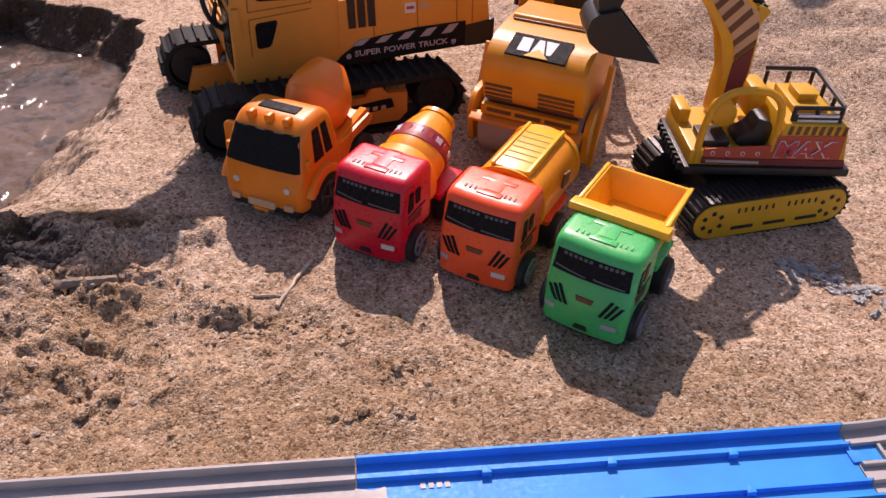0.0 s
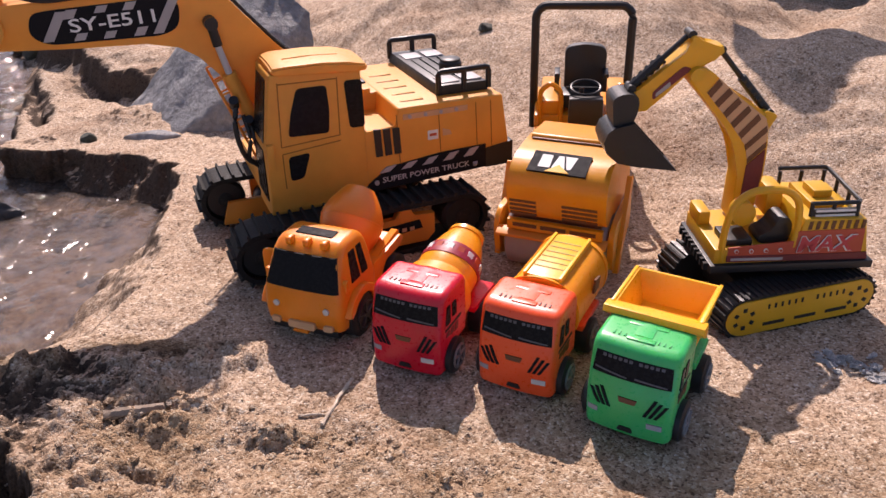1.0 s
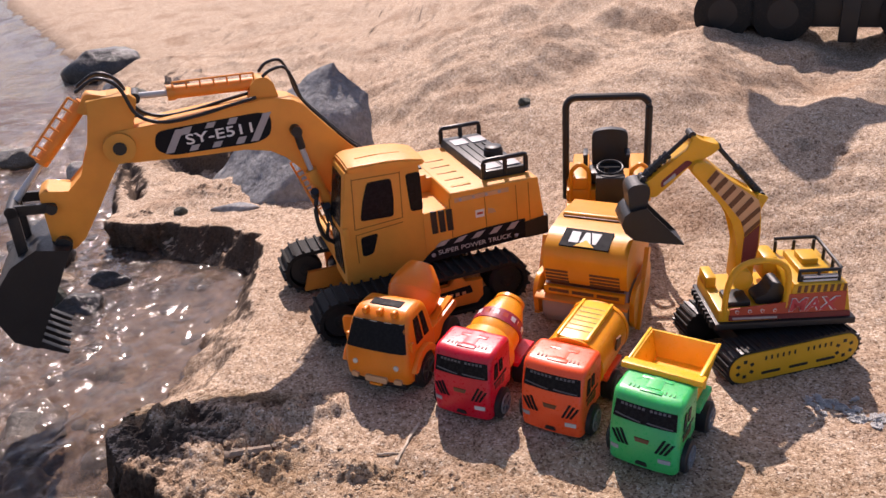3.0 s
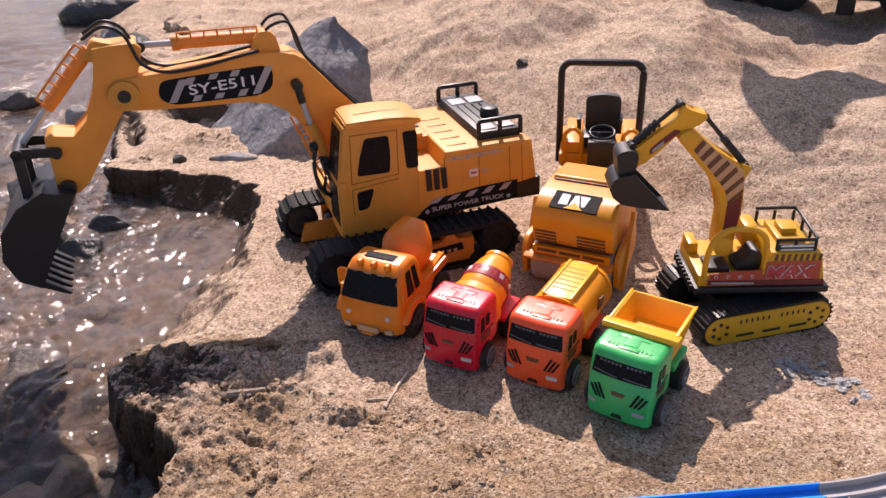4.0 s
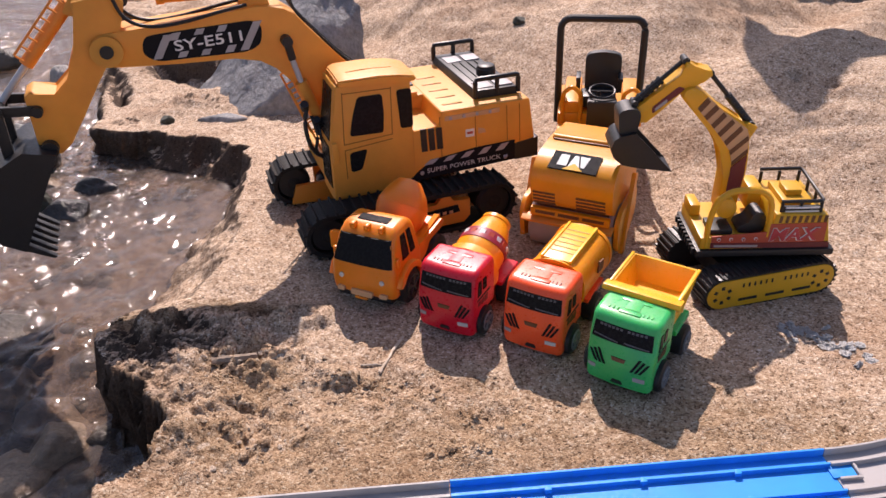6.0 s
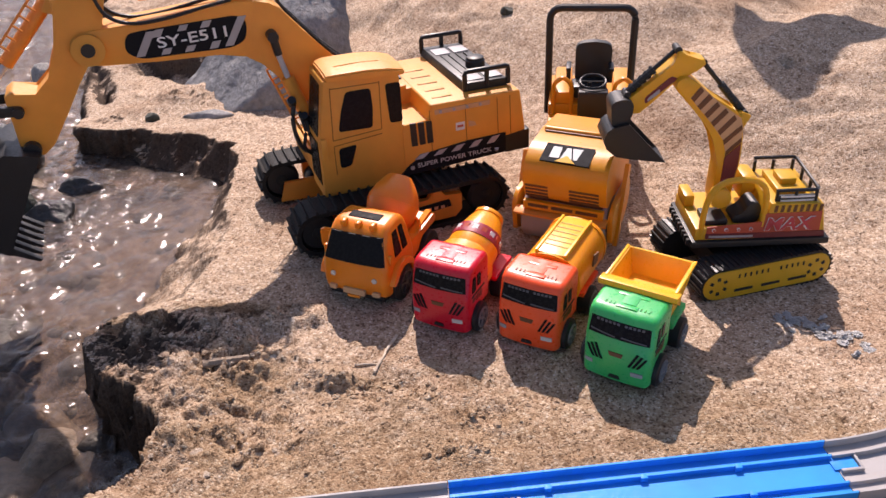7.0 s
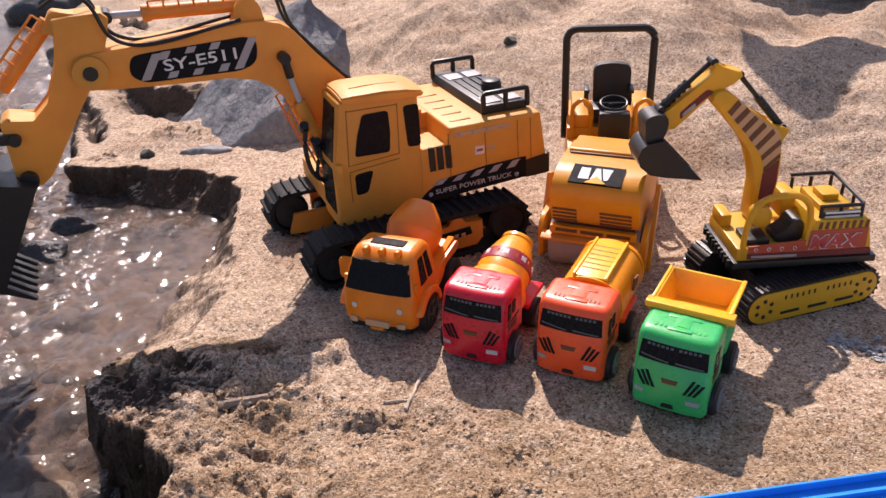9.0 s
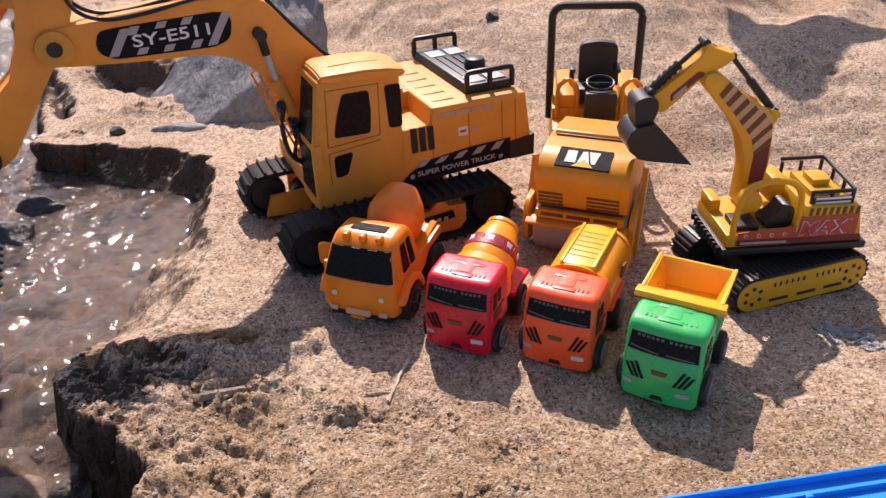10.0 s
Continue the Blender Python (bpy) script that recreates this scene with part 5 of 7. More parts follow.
    rear("console", box(B(), -0.048, -0.036, -0.0165, 0.0095, 0.066, 0.0905, 0.002), BLACK, r, "black steering console")
    sw = B()
    ring = [(-0.034 + 0.0095 * math.cos(t), -0.003 + 0.0112 * math.sin(t), 0.0955 + 0.003 * math.cos(t)) for t in np.linspace(0, 2 * math.pi, 21)]
    tube(sw, ring, 0.0011, 6, curve=False)
    rod(sw, (-0.034, 0, 0.088), (-0.034, 0, 0.0955), 0.0018)
    rod(sw, (-0.034, -0.012, 0.0955), (-0.034, 0.012, 0.0955), 0.0008, seg=6)
    rear("steering_wheel", sw, BLACK, r)
    rear("hinge_block", box(B(), -0.085, -0.048, -0.026, 0.026, 0.024, 0.060, 0.003), YELLOW_ROLLER, r)
    return r


roller()


# ---- the small excavator ----
def mini():
    r = thing("toy_excavator", "small lemon-yellow toy excavator with black tracks and striped boom", "toy excavator", pose(0.204, 0.444, 0.0, 0, 0, 4))
    TM = pose(0.204, 0.444, 0.0, 0, 0, 4).inverted() @ pose(0.2070, 0.4265, 0.0, 0, -1.0, 17.5)

    def low(name, bm, mat, parent, label=""):
        bmesh.ops.transform(bm, matrix=TM, verts=bm.verts)
        return part(name, bm, mat, parent, label)

    for y0, y1, s in ((0.001, 0.021, -1), (0.060, 0.080, 1)):
        tr = low("crawler_track", belt(B(), -0.0395, 0.0400, 0.0135, 0.0135, y0, y1, 0.002), BLACK, r, "ribbed black crawler belt")
        cleats(tr, -0.0395, 0.0400, 0.0135, 0.0135, y0, y1, 58, 0.0011, BLACK, TM)
        yo = y0 - 0.0008 if s < 0 else y1 - 0.0032
        sd_ = low("side_frame", prism(B(), stadium(-0.0395, 0.0400, 0.0135, 0.0118), yo, yo + 0.004, 0.0006), YELLOW_MINI, r, "yellow track cover with slots")
        low("inner_plate", prism(B(), stadium(-0.0395, 0.0400, 0.0135, 0.0114), y0 + 0.004 if s > 0 else y1 - 0.005, y0 + 0.005 if s > 0 else y1 - 0.004), BLACK, tr)
        if s < 0:
            for x in (-0.026, -0.004, 0.018):
                low("slot", box(B(), x, x + 0.015, yo - 0.0005, yo + 0.001, 0.0062, 0.0084, 0.0004), BLACK, sd_)
            for k in range(11):
                x = -0.024 + 0.0046 * k + (0.006 if k > 5 else 0)
                low("tick", box(B(), x, x + 0.0012, yo - 0.0004, yo + 0.001, 0.0180, 0.0212), BLACK, sd_)
            for cx in (-0.0395, 0.0400):
                for k in range(6):
                    t = k * math.pi / 3
                    q = box(B(), -0.0013, 0.0013, yo - 0.0004, yo + 0.001, 0.0048, 0.0076, 0.0003)
                    bmesh.ops.rotate(q, verts=q.verts, matrix=Matrix.Rotation(t, 3, "Y"))
                    bmesh.ops.translate(q, verts=q.verts, vec=(cx, 0, 0.0135))
                    low("slot", q, BLACK, sd_)
    cn = box(B(), -0.030, 0.030, 0.018, 0.062, 0.008, 0.024, 0.002)
    low("undercarriage", cn, BLACK, r)
    part("turntable", rod(B(), (-0.004, 0.030, 0.020), (-0.004, 0.030, 0.032), 0.022, seg=28), BLACK, r)
    part("skirt", box(B(), -0.0525, 0.0480, -0.0030, 0.0590, 0.0300, 0.0350, 0.0012), BLACK, r, "black skirt under the body")
    for k in range(9):
        part("step_tooth", box(B(), -0.0550, -0.0520, 0.002 + 0.006 * k, 0.0045 + 0.006 * k, 0.0300, 0.0345), BLACK, r)
    part("floor_pan", box(B(), -0.0500, -0.002, 0.0, 0.056, 0.0345, 0.0440, 0.0012), YELLOW_MINI, r)
    part("rear_body", prism(B(), [(-0.0030, 0.0345), (0.0455, 0.0345), (0.0395, 0.0605), (0.0020, 0.0615)], 0.0, 0.056, 0.0015), YELLOW_MINI, r, "yellow engine housing with red decal")
    part("front_box", box(B(), -0.0500, -0.0420, 0.034, 0.054, 0.0430, 0.0525, 0.002), YELLOW_MINI, r)
    # open cab arch on the near side
    ar = B()
    tube(ar, [(-0.0455, 0.0015, 0.036), (-0.0452, 0.0015, 0.056), (-0.0415, 0.0015, 0.0705), (-0.034, 0.0015, 0.0775), (-0.0240, 0.0015, 0.0795), (-0.0120, 0.0015, 0.0785), (-0.0040, 0.0015, 0.0720), (-0.0015, 0.0015, 0.0600), (-0.0020, 0.0015, 0.044)], 0.0022, 10, n=4)
    part("cab_arch", ar, YELLOW_MINI, r, "yellow open cab arch")
    part("cab_engine", lathe(B(), [(0, 0.003), (0.001, 0.0072), (0.010, 0.0072), (0.011, 0.003)], (-0.029, 0.014, 0.0585), (-0.029, 0.026, 0.0585), 20), YELLOW_MINI, r)
    part("seat", prism(B(), rounded([(-0.022, 0.044), (-0.003, 0.044), (-0.002, 0.0560), (-0.006, 0.0605), (-0.012, 0.0585), (-0.014, 0.0520), (-0.022, 0.0490)], 0.004), 0.006, 0.022, 0.0025), BLACK, r, "black driver seat")
    part("dark_interior", box(B(), -0.043, -0.026, 0.004, 0.024, 0.0438, 0.0480, 0.001), BLACK, r)
    # decals
    panel("red_decal", [(-0.0420, 0.0395), (0.0405, 0.0360), (0.0395, 0.0545), (-0.0015, 0.0540), (-0.0025, 0.0480), (-0.0420, 0.0450)], 0.0, REDPRINT, r, "red decal with pale lettering", depth=0.0005)
    panel("dark_decal", [(-0.0425, 0.0362), (0.0445, 0.0352), (0.0435, 0.0395), (0.0, 0.0395), (-0.0425, 0.0400)], -0.0005, MAROON, r, depth=0.0005)
    panel("print_bar", [(-0.040, 0.0372), (-0.008, 0.0366), (-0.008, 0.0382), (-0.040, 0.0387)], -0.0010, GREYPRINT, r, depth=0.0003)
    for k in range(4):
        rod(q := B(), (-0.037 + 0.009 * k, -0.0013, 0.0428), (-0.037 + 0.009 * k, 0, 0.0428), 0.0013, seg=12)
        part("round_print", q, WHITE, r)
        rod(q := B(), (-0.037 + 0.009 * k, -0.0016, 0.0428), (-0.037 + 0.009 * k, 0, 0.0428), 0.0009, seg=12)
        part("round_print", q, REDPRINT, r)
    lettering("MAX", 0.0130, pose(0.0175, -0.0011, 0.0462, 0, 0), WHITE, r, "large outlined pale letters", width=0.036, bold=0.0007, shear=0.15)
    lettering("MAX", 0.0130, pose(0.0175, -0.0014, 0.0462, 0, 0), REDFACE, r, "red face of the letters", width=0.0352, bold=0.00030, shear=0.15)
    for k in range(8):
        x = 0.0045 + 0.0046 * k
        panel("brown_stripe", [(x, 0.0548), (x + 0.0022, 0.0548), (x + 0.0027, 0.0598), (x + 0.0005, 0.0598)], 0.0, BROWNPRINT, r, depth=0.0005)
    # roof rack
    rk = B()
    tube(rk, [(0.0060, 0.004, 0.0690), (0.0340, 0.004, 0.0690), (0.0360, 0.006, 0.0690), (0.0370, 0.050, 0.0710), (0.0350, 0.052, 0.0715), (0.0050, 0.052, 0.0715)], 0.0013, 8, curve=False)
    for x, y in ((0.0065, 0.004), (0.020, 0.004), (0.0345, 0.004), (0.0365, 0.020), (0.0365, 0.036), (0.035, 0.051), (0.020, 0.051), (0.006, 0.051)):
        rod(rk, (x, y, 0.058), (x, y, 0.0698), 0.0013, seg=8)
    box(rk, 0.006, 0.0355, 0.0030, 0.0052, 0.0600, 0.0655)
    part("roof_rack", rk, BLACK, r, "black railing on the rear deck")
    for z in (0.0612, 0.0640):
        panel("print_bar", [(0.009, z), (0.033, z), (0.033, z + 0.0013), (0.009, z + 0.0013)], 0.0030, WHITE, r, depth=0.0003)
    part("deck_block", box(box(B(), 0.010, 0.032, 0.014, 0.046, 0.060, 0.0655, 0.0015), 0.014, 0.026, 0.020, 0.036, 0.0655, 0.0700, 0.0012), YELLOW_MINI, r)
    part("deck_block", box(B(), -0.010, 0.001, 0.030, 0.052, 0.0500, 0.0680, 0.003), YELLOW_MINI, r)
    # the upper body stands a little taller
    for ob in r.children_recursive:
        if ob.name.split(".")[0] not in ("crawler_track", "cleat", "side_frame", "inner_plate", "slot", "tick", "undercarriage", "turntable"):
            for v in ob.data.vertices:
                v.co.z = 0.030 + (v.co.z - 0.030) * 1.075 + 0.0012
    # boom
    bp = [(-0.0290, 0.0480), (-0.0140, 0.0480), (-0.0135, 0.0660), (-0.0118, 0.0780), (-0.0118, 0.0900), (-0.0125, 0.1010), (-0.0128, 0.1110), (-0.0150, 0.1175), (-0.0200, 0.1195), (-0.0376, 0.1325), (-0.0507, 0.1440),
          (-0.0564, 0.1482), (-0.0620, 0.1488), (-0.0662, 0.1458), (-0.0658, 0.1400), (-0.0514, 0.1238), (-0.0401, 0.1105), (-0.0325, 0.1006), (-0.0294, 0.0909), (-0.0280, 0.0785)]
    boom = part("boom", prism(B(), bp, 0.0370, 0.0540, 0.0018), YELLOW_MINI, r, "curved yellow boom with brown stripes")
    panel("pale_band", [(-0.0545, 0.1330), (-0.0480, 0.1418), (-0.0355, 0.1305), (-0.0160, 0.1160), (-0.0135, 0.1090), (-0.0135, 0.0985), (-0.0235, 0.0885), (-0.0262, 0.0985), (-0.0377, 0.1135)], 0.0370, PALEORANGE, boom, depth=0.0004)
    for (x0, z0), (x1, z1), (dx, dz) in (((-0.0545, 0.1330), (-0.0484, 0.1412), (0.0026, -0.0030)), ((-0.0492, 0.1268), (-0.0416, 0.1356), (0.0026, -0.0030)), ((-0.0432, 0.1202), (-0.0352, 0.1295), (0.0025, -0.0030)),
                                         ((-0.0376, 0.1134), (-0.0284, 0.1242), (0.0024, -0.0030)), ((-0.0318, 0.1066), (-0.0214, 0.1188), (0.0022, -0.0032)), ((-0.0268, 0.0990), (-0.0150, 0.1108), (0.0012, -0.0034)), ((-0.0238, 0.0900), (-0.0135, 0.1006), (0.0004, -0.0034))):
        panel("brown_stripe", [(x0, z0), (x0 + dx, z0 + dz), (x1 + dx, z1 + dz), (x1, z1)], 0.0366, BROWNPRINT, boom, depth=0.0005)
    panel("dark_decal", [(-0.0235, 0.0855), (-0.0132, 0.0958), (-0.0128, 0.0800), (-0.0140, 0.0680), (-0.0240, 0.0650)], 0.0370, MAROON, boom, depth=0.0006)
    part("boom_lug", prism(B(), rounded([(-0.0200, 0.1180), (-0.0150, 0.1195), (-0.0075, 0.1165), (-0.0105, 0.1110), (-0.0130, 0.1050)], 0.002), 0.0395, 0.0515, 0.0006), YELLOW_MINI, boom)
    part("knuckle", rod(B(), (-0.0615, 0.0355, 0.1440), (-0.0615, 0.0555, 0.1440), 0.0040, seg=16), YELLOW_MINI, boom)
    stp = [(-0.0455, 0.1560), (-0.0470, 0.1605), (-0.0549, 0.1602), (-0.0600, 0.1635), (-0.0639, 0.1667), (-0.0668, 0.1653), (-0.0660, 0.1600), (-0.0690, 0.1565), (-0.0944, 0.1352), (-0.1020, 0.1300), (-0.1010, 0.1210), (-0.0890, 0.1215), (-0.0791, 0.1310), (-0.0657, 0.1447), (-0.0598, 0.1490), (-0.0517, 0.1508)]
    stick = part("stick", prism(B(), stp, 0.0400, 0.0530, 0.0014), YELLOW_MINI, r, "yellow stick arm")
    panel("dark_decal", rounded([(-0.0860, 0.1285), (-0.0865, 0.1335), (-0.0690, 0.1490), (-0.0640, 0.1470)], 0.002), 0.0400, MAROON, stick, depth=0.0004)
    panel("grey_stripe", rounded([(-0.0845, 0.1305), (-0.0845, 0.1330), (-0.0765, 0.1400), (-0.0760, 0.1372)], 0.001), 0.0396, GREYPRINT, stick, depth=0.0004)

    def ram(a, b, y, parent):
        q = B()
        rod(q, (a[0], y, a[1]), (b[0], y, b[1]), 0.0017, seg=10)
        m_ = Vector((a[0] * 0.45 + b[0] * 0.55, y, a[1] * 0.45 + b[1] * 0.55))
        rod(q, (a[0], y, a[1]), m_, 0.0028, seg=10)
        for k in range(5):
            t = 0.12 + 0.1 * k
            p = Vector((a[0] + (b[0] - a[0]) * t, y, a[1] + (b[1] - a[1]) * t))
            rod(q, p - Vector((0.0008, 0, 0.0008)), p + Vector((0.0008, 0, 0.0008)), 0.0036, seg=8)
        rod(q, (b[0], y - 0.005, b[1]), (b[0], y + 0.005, b[1]), 0.0026, seg=12)
        rod(q, (a[0], y - 0.005, a[1]), (a[0], y + 0.005, a[1]), 0.0026, seg=12)
        part("hydraulic_ram", q, BLACK, parent, "black hydraulic ram")

    ram((-0.0120, 0.1170), (-0.0470, 0.1570), 0.0465, boom)
    ram((-0.0985, 0.1350), (-0.0655, 0.1665), 0.0465, stick)
    # bucket
    bp = [(-0.0975, 0.1165), (-0.1094, 0.1140), (-0.1130, 0.1112), (-0.1153, 0.1048), (-0.1127, 0.0976), (-0.1058, 0.0915), (-0.0946, 0.0889), (-0.0684, 0.0852)]
    bkt = part("bucket", bucket(B(), 0.027, bp, 0.032, 0.0014), BLACK, r, "black bucket with a pointed lip", angle=0.9)
    part("bucket_bracket", prism(B(), rounded([(-0.1112, 0.1315), (-0.1040, 0.1345), (-0.0965, 0.1335), (-0.0945, 0.1290), (-0.0955, 0.1210), (-0.0990, 0.1139), (-0.1090, 0.1121)], 0.004), 0.0355, 0.0555, 0.001), BLACK, bkt)
    return r


mini()


# ---- the row of small trucks ----
def hub_wheel(parent, x, y, z, r, w, side, hubmat, label=""):
    """side -1 faces the viewer's right (-y)."""
    y0, y1 = (y, y + w) if side < 0 else (y - w, y)
    t = part("tyre", wheel(B(), x, y0, y1, z, r, 26), BLACK, parent)
    q = B()
    yo = y - 0.0003 if side < 0 else y + 0.0003
    yi = y + 0.002 if side < 0 else y - 0.002
    rod(q, (x, yo, z), (x, yi, z), r * 0.20, seg=10)
    for k in range(5):
        a = k * 2 * math.pi / 5 + 0.3
        rod(q, (x, yo, z), (x + r * 0.62 * math.cos(a), yo, z + r * 0.62 * math.sin(a)), r * 0.085, seg=6)
    ring = [(x + r * 0.64 * math.cos(a), yo, z + r * 0.64 * math.sin(a)) for a in np.linspace(0, 2 * math.pi, 21)]
    tube(q, ring, r * 0.07, 6, curve=False)
    part("rim", q, hubmat, t, "spoked rim")


def rounded_cab(profile, half, r, bow, n=6):
    """A side profile (x, z) carried across y, its flanks rolled in by r and its nose bowed back towards the flanks."""
    bm = B()
    xs, zs = [p[0] for p in profile], [p[1] for p in profile]
    cx, cz = (min(xs) + max(xs)) / 2, (min(zs) + max(zs)) / 2
    hx, hz = (max(xs) - min(xs)) / 2, (max(zs) - min(zs)) / 2
    st = [(s * (half - r) / 3, 0.0) for s in range(-3, 4)]
    for k in range(1, n + 1):
        a = k / n * math.pi / 2
        st = [(-(half - r) - r * math.sin(a), r * (1 - math.cos(a)))] + st + [((half - r) + r * math.sin(a), r * (1 - math.cos(a)))]
    rings = []
    for y, d in st:
        ring = []
        for x, z in profile:
            front = max(0.0, (cx - x) / hx)
            ring.append(bm.verts.new((cx + (x - cx) * (1 - d / hx) + bow * (y / half) ** 2 * front, y, cz + (z - cz) * (1 - d / hz * 0.8))))
        rings.append(ring)
    m = len(profile)
    for a, b in zip(rings, rings[1:]):
        for i in range(m):
            bm.faces.new((a[i], a[(i + 1) % m], b[(i + 1) % m], b[i]))
    bm.faces.new(rings[0])
    bm.faces.new(rings[-1][::-1])
    return bm


def corner_roll(u, half, r, bow):
    """How far the nose stands back at a distance u from the middle."""
    e = max(0.0, abs(u) - (half - r))
    return bow * (u / half) ** 2 + r - math.sqrt(max(0.0, r * r - min(e, r) ** 2))


def nose_patch(quad, surf, lift, sink):
    """A thin print that follows a bowed nose; quads are split across."""
    q = B()
    if len(quad) == 4:
        (u0, z0), (u1, z1), (u2, z2), (u3, z3) = quad
        n = max(1, int(abs(u1 - u0) / 0.0025))
        lo = [(u0 + (u1 - u0) * k / n, z0 + (z1 - z0) * k / n) for k in range(n + 1)]
        hi = [(u3 + (u2 - u3) * k / n, z3 + (z2 - z3) * k / n) for k in range(n + 1)]
        mid = [((a[0] + b[0]) / 2, (a[1] + b[1]) / 2) for a, b in zip(lo, hi)]
        rows = [[q.verts.new((surf(u, z) - lift, -u, z)) for u, z in row] for row in (lo, mid, hi)]
        for a, b in zip(rows, rows[1:]):
            for k in range(n):
                q.faces.new((a[k], a[k + 1], b[k + 1], b[k]))
        rim = rows[0] + [rows[1][-1]] + rows[2][::-1] + [rows[1][0]]
    else:
        rim = [q.verts.new((surf(u, z) - lift, -u, z)) for u, z in quad]
        q.faces.new(rim)
    back = [q.verts.new((v.co.x + lift + sink, v.co.y, v.co.z)) for v in rim]
    for i in range(len(rim)):
        q.faces.new((rim[i], back[i], back[(i + 1) % len(rim)], rim[(i + 1) % len(rim)]))
    return q


def small_truck(name, label, m, paint, bodymat, kind):
    """x from the nose to the rear, -y towards the visible flank."""
    r = thing(name, label, "toy truck", m, "row of small toy trucks")
    W = 0.0222
    # cab shell: rounded nose, slanting windscreen
    side = rounded([(0.0005, 0.0042), (-0.0008, 0.0250), (0.0008, 0.0370), (0.0048, 0.0520), (0.0068, 0.0562), (0.0115, 0.0580), (0.0345, 0.0582), (0.0385, 0.0550), (0.0385, 0.0180), (0.0270, 0.0180), (0.0255, 0.0130), (0.0085, 0.0120), (0.0065, 0.0042)], 0.0022, 4)
    cab = part("cab", rounded_cab(side, W, 0.0038, 0.0020), paint, r, "moulded cab")
    part("chassis", box(B(), 0.006, 0.074 if kind == "tipper" else 0.080, -0.0135, 0.0135, 0.0085, 0.0165, 0.001), BLACK if kind == "tipper" else paint, r)
    part("inner_floor", box(B(), 0.004, 0.033, -0.0205, 0.0205, 0.0115, 0.0150), BLACK, r)

    def nose_x(z):
        """Where the nose's surface lies at a height."""
        if z < 0.025:
            return 0.0005 - (z - 0.007) * 0.0722
        if z < 0.037:
            return -0.0008 + (z - 0.025) * 0.1333
        return 0.0008 + (z - 0.037) * 0.2765

    def on_nose(pname, quad, mat, plabel="", lift=0.0006):
        q = nose_patch(quad, lambda u, z: nose_x(z) + corner_roll(u, W, 0.0038, 0.0020), lift, 0.0012)
        return part(pname, q, mat, cab, plabel, smooth=False)

    on_nose("windscreen", [(-0.0200, 0.0400), (0.0200, 0.0400), (0.0192, 0.0516), (-0.0192, 0.0516)], GLASSBLACK, "dark windscreen with a printed strip")
    for k in range(11):
        u = -0.0155 + 0.0027 * k + (0.0022 if k > 5 else 0)
        on_nose("print_bar", [(u, 0.0495), (u + 0.0017, 0.0495), (u + 0.0017, 0.0510), (u, 0.0510)], DIMPRINT, lift=0.0009)
    on_nose("wiper", [(-0.0185, 0.0424), (-0.0020, 0.0410), (-0.0020, 0.0416), (-0.0185, 0.0432)], DIMPRINT, lift=0.0009)
    on_nose("wiper", [(0.0020, 0.0416), (0.0180, 0.0408), (0.0180, 0.0414), (0.0020, 0.0424)], DIMPRINT, lift=0.0009)
    for s in (-1, 1):
        for k in range(3):
            u0, u1 = 0.0082 + 0.0027 * k, 0.0118 + 0.0027 * k
            on_nose("slash_print", [(s * u0, 0.0215), (s * (u0 + 0.0017), 0.0215), (s * (u1 + 0.0028), 0.0325 - 0.0012 * k), (s * (u1 + 0.0011), 0.0325 - 0.0012 * k)][::1 if s > 0 else -1], INK)
    on_nose("grille_print", [(-0.0040, 0.0270), (0.0040, 0.0270), (0.0048, 0.0298), (-0.0048, 0.0298)], BROWNPRINT)
    on_nose("tow_hole", rounded([(-0.0042, 0.0072), (0.0042, 0.0072), (0.0030, 0.0105), (-0.0030, 0.0105)], 0.001), BLACK, "dark tow slot")
    on_nose("plate", [(0.0105, 0.0138), (0.0180, 0.0138), (0.0180, 0.0172), (0.0105, 0.0172)], CHROME if kind != "tipper" else GREYPRINT, "silver lamp print")
    on_nose("plate", [(-0.0205, 0.0150), (-0.0150, 0.0150), (-0.0150, 0.0182), (-0.0205, 0.0182)], GREYPRINT)
    # side windows and roof moulding
    for pts in ([(0.0085, 0.0370), (0.0145, 0.0370), (0.0145, 0.0490), (0.0105, 0.0490)], [(0.0175, 0.0385), (0.0225, 0.0385), (0.0225, 0.0482), (0.0175, 0.0482)]):
        panel("side_window", rounded(pts, 0.0008), -W, GLASSBLACK, cab, depth=0.0005)
    panel("side_stripe", [(0.0080, 0.0330), (0.0290, 0.0330), (0.0290, 0.0345), (0.0080, 0.0345)], -W, BLACK, cab, depth=0.0004)
    for k in range(3):
        panel("door_print", [(0.0090 + 0.0055 * k, 0.0285 - 0.001 * k), (0.0130 + 0.0055 * k, 0.0285 - 0.001 * k), (0.0140 + 0.0055 * k, 0.0315), (0.0100 + 0.0055 * k, 0.0315)], -W, BROWNPRINT if paint is not RED else MAROON, cab, depth=0.0004)
    part("roof_mould", box(B(), 0.0120, 0.0160, -0.0070, 0.0070, 0.0565, 0.0587, 0.0005), paint, cab)
    part("roof_mould", box(B(), 0.0255, 0.0290, -0.0100, 0.0100, 0.0565, 0.0586, 0.0004), paint, cab)
    # raised hatch with a domed top
    q = B()
    grid = []
    for i in range(9):
        x = 0.0165 + 0.0160 * i / 8
        grid.append([q.verts.new((x, y, 0.0584 + 0.0003 * (1 - (y / 0.0046) ** 2))) for y in np.linspace(-0.0046, 0.0046, 9)])
    for ra, rb in zip(grid, grid[1:]):
        for j in range(8):
            q.faces.new((ra[j], ra[j + 1], rb[j + 1], rb[j]))
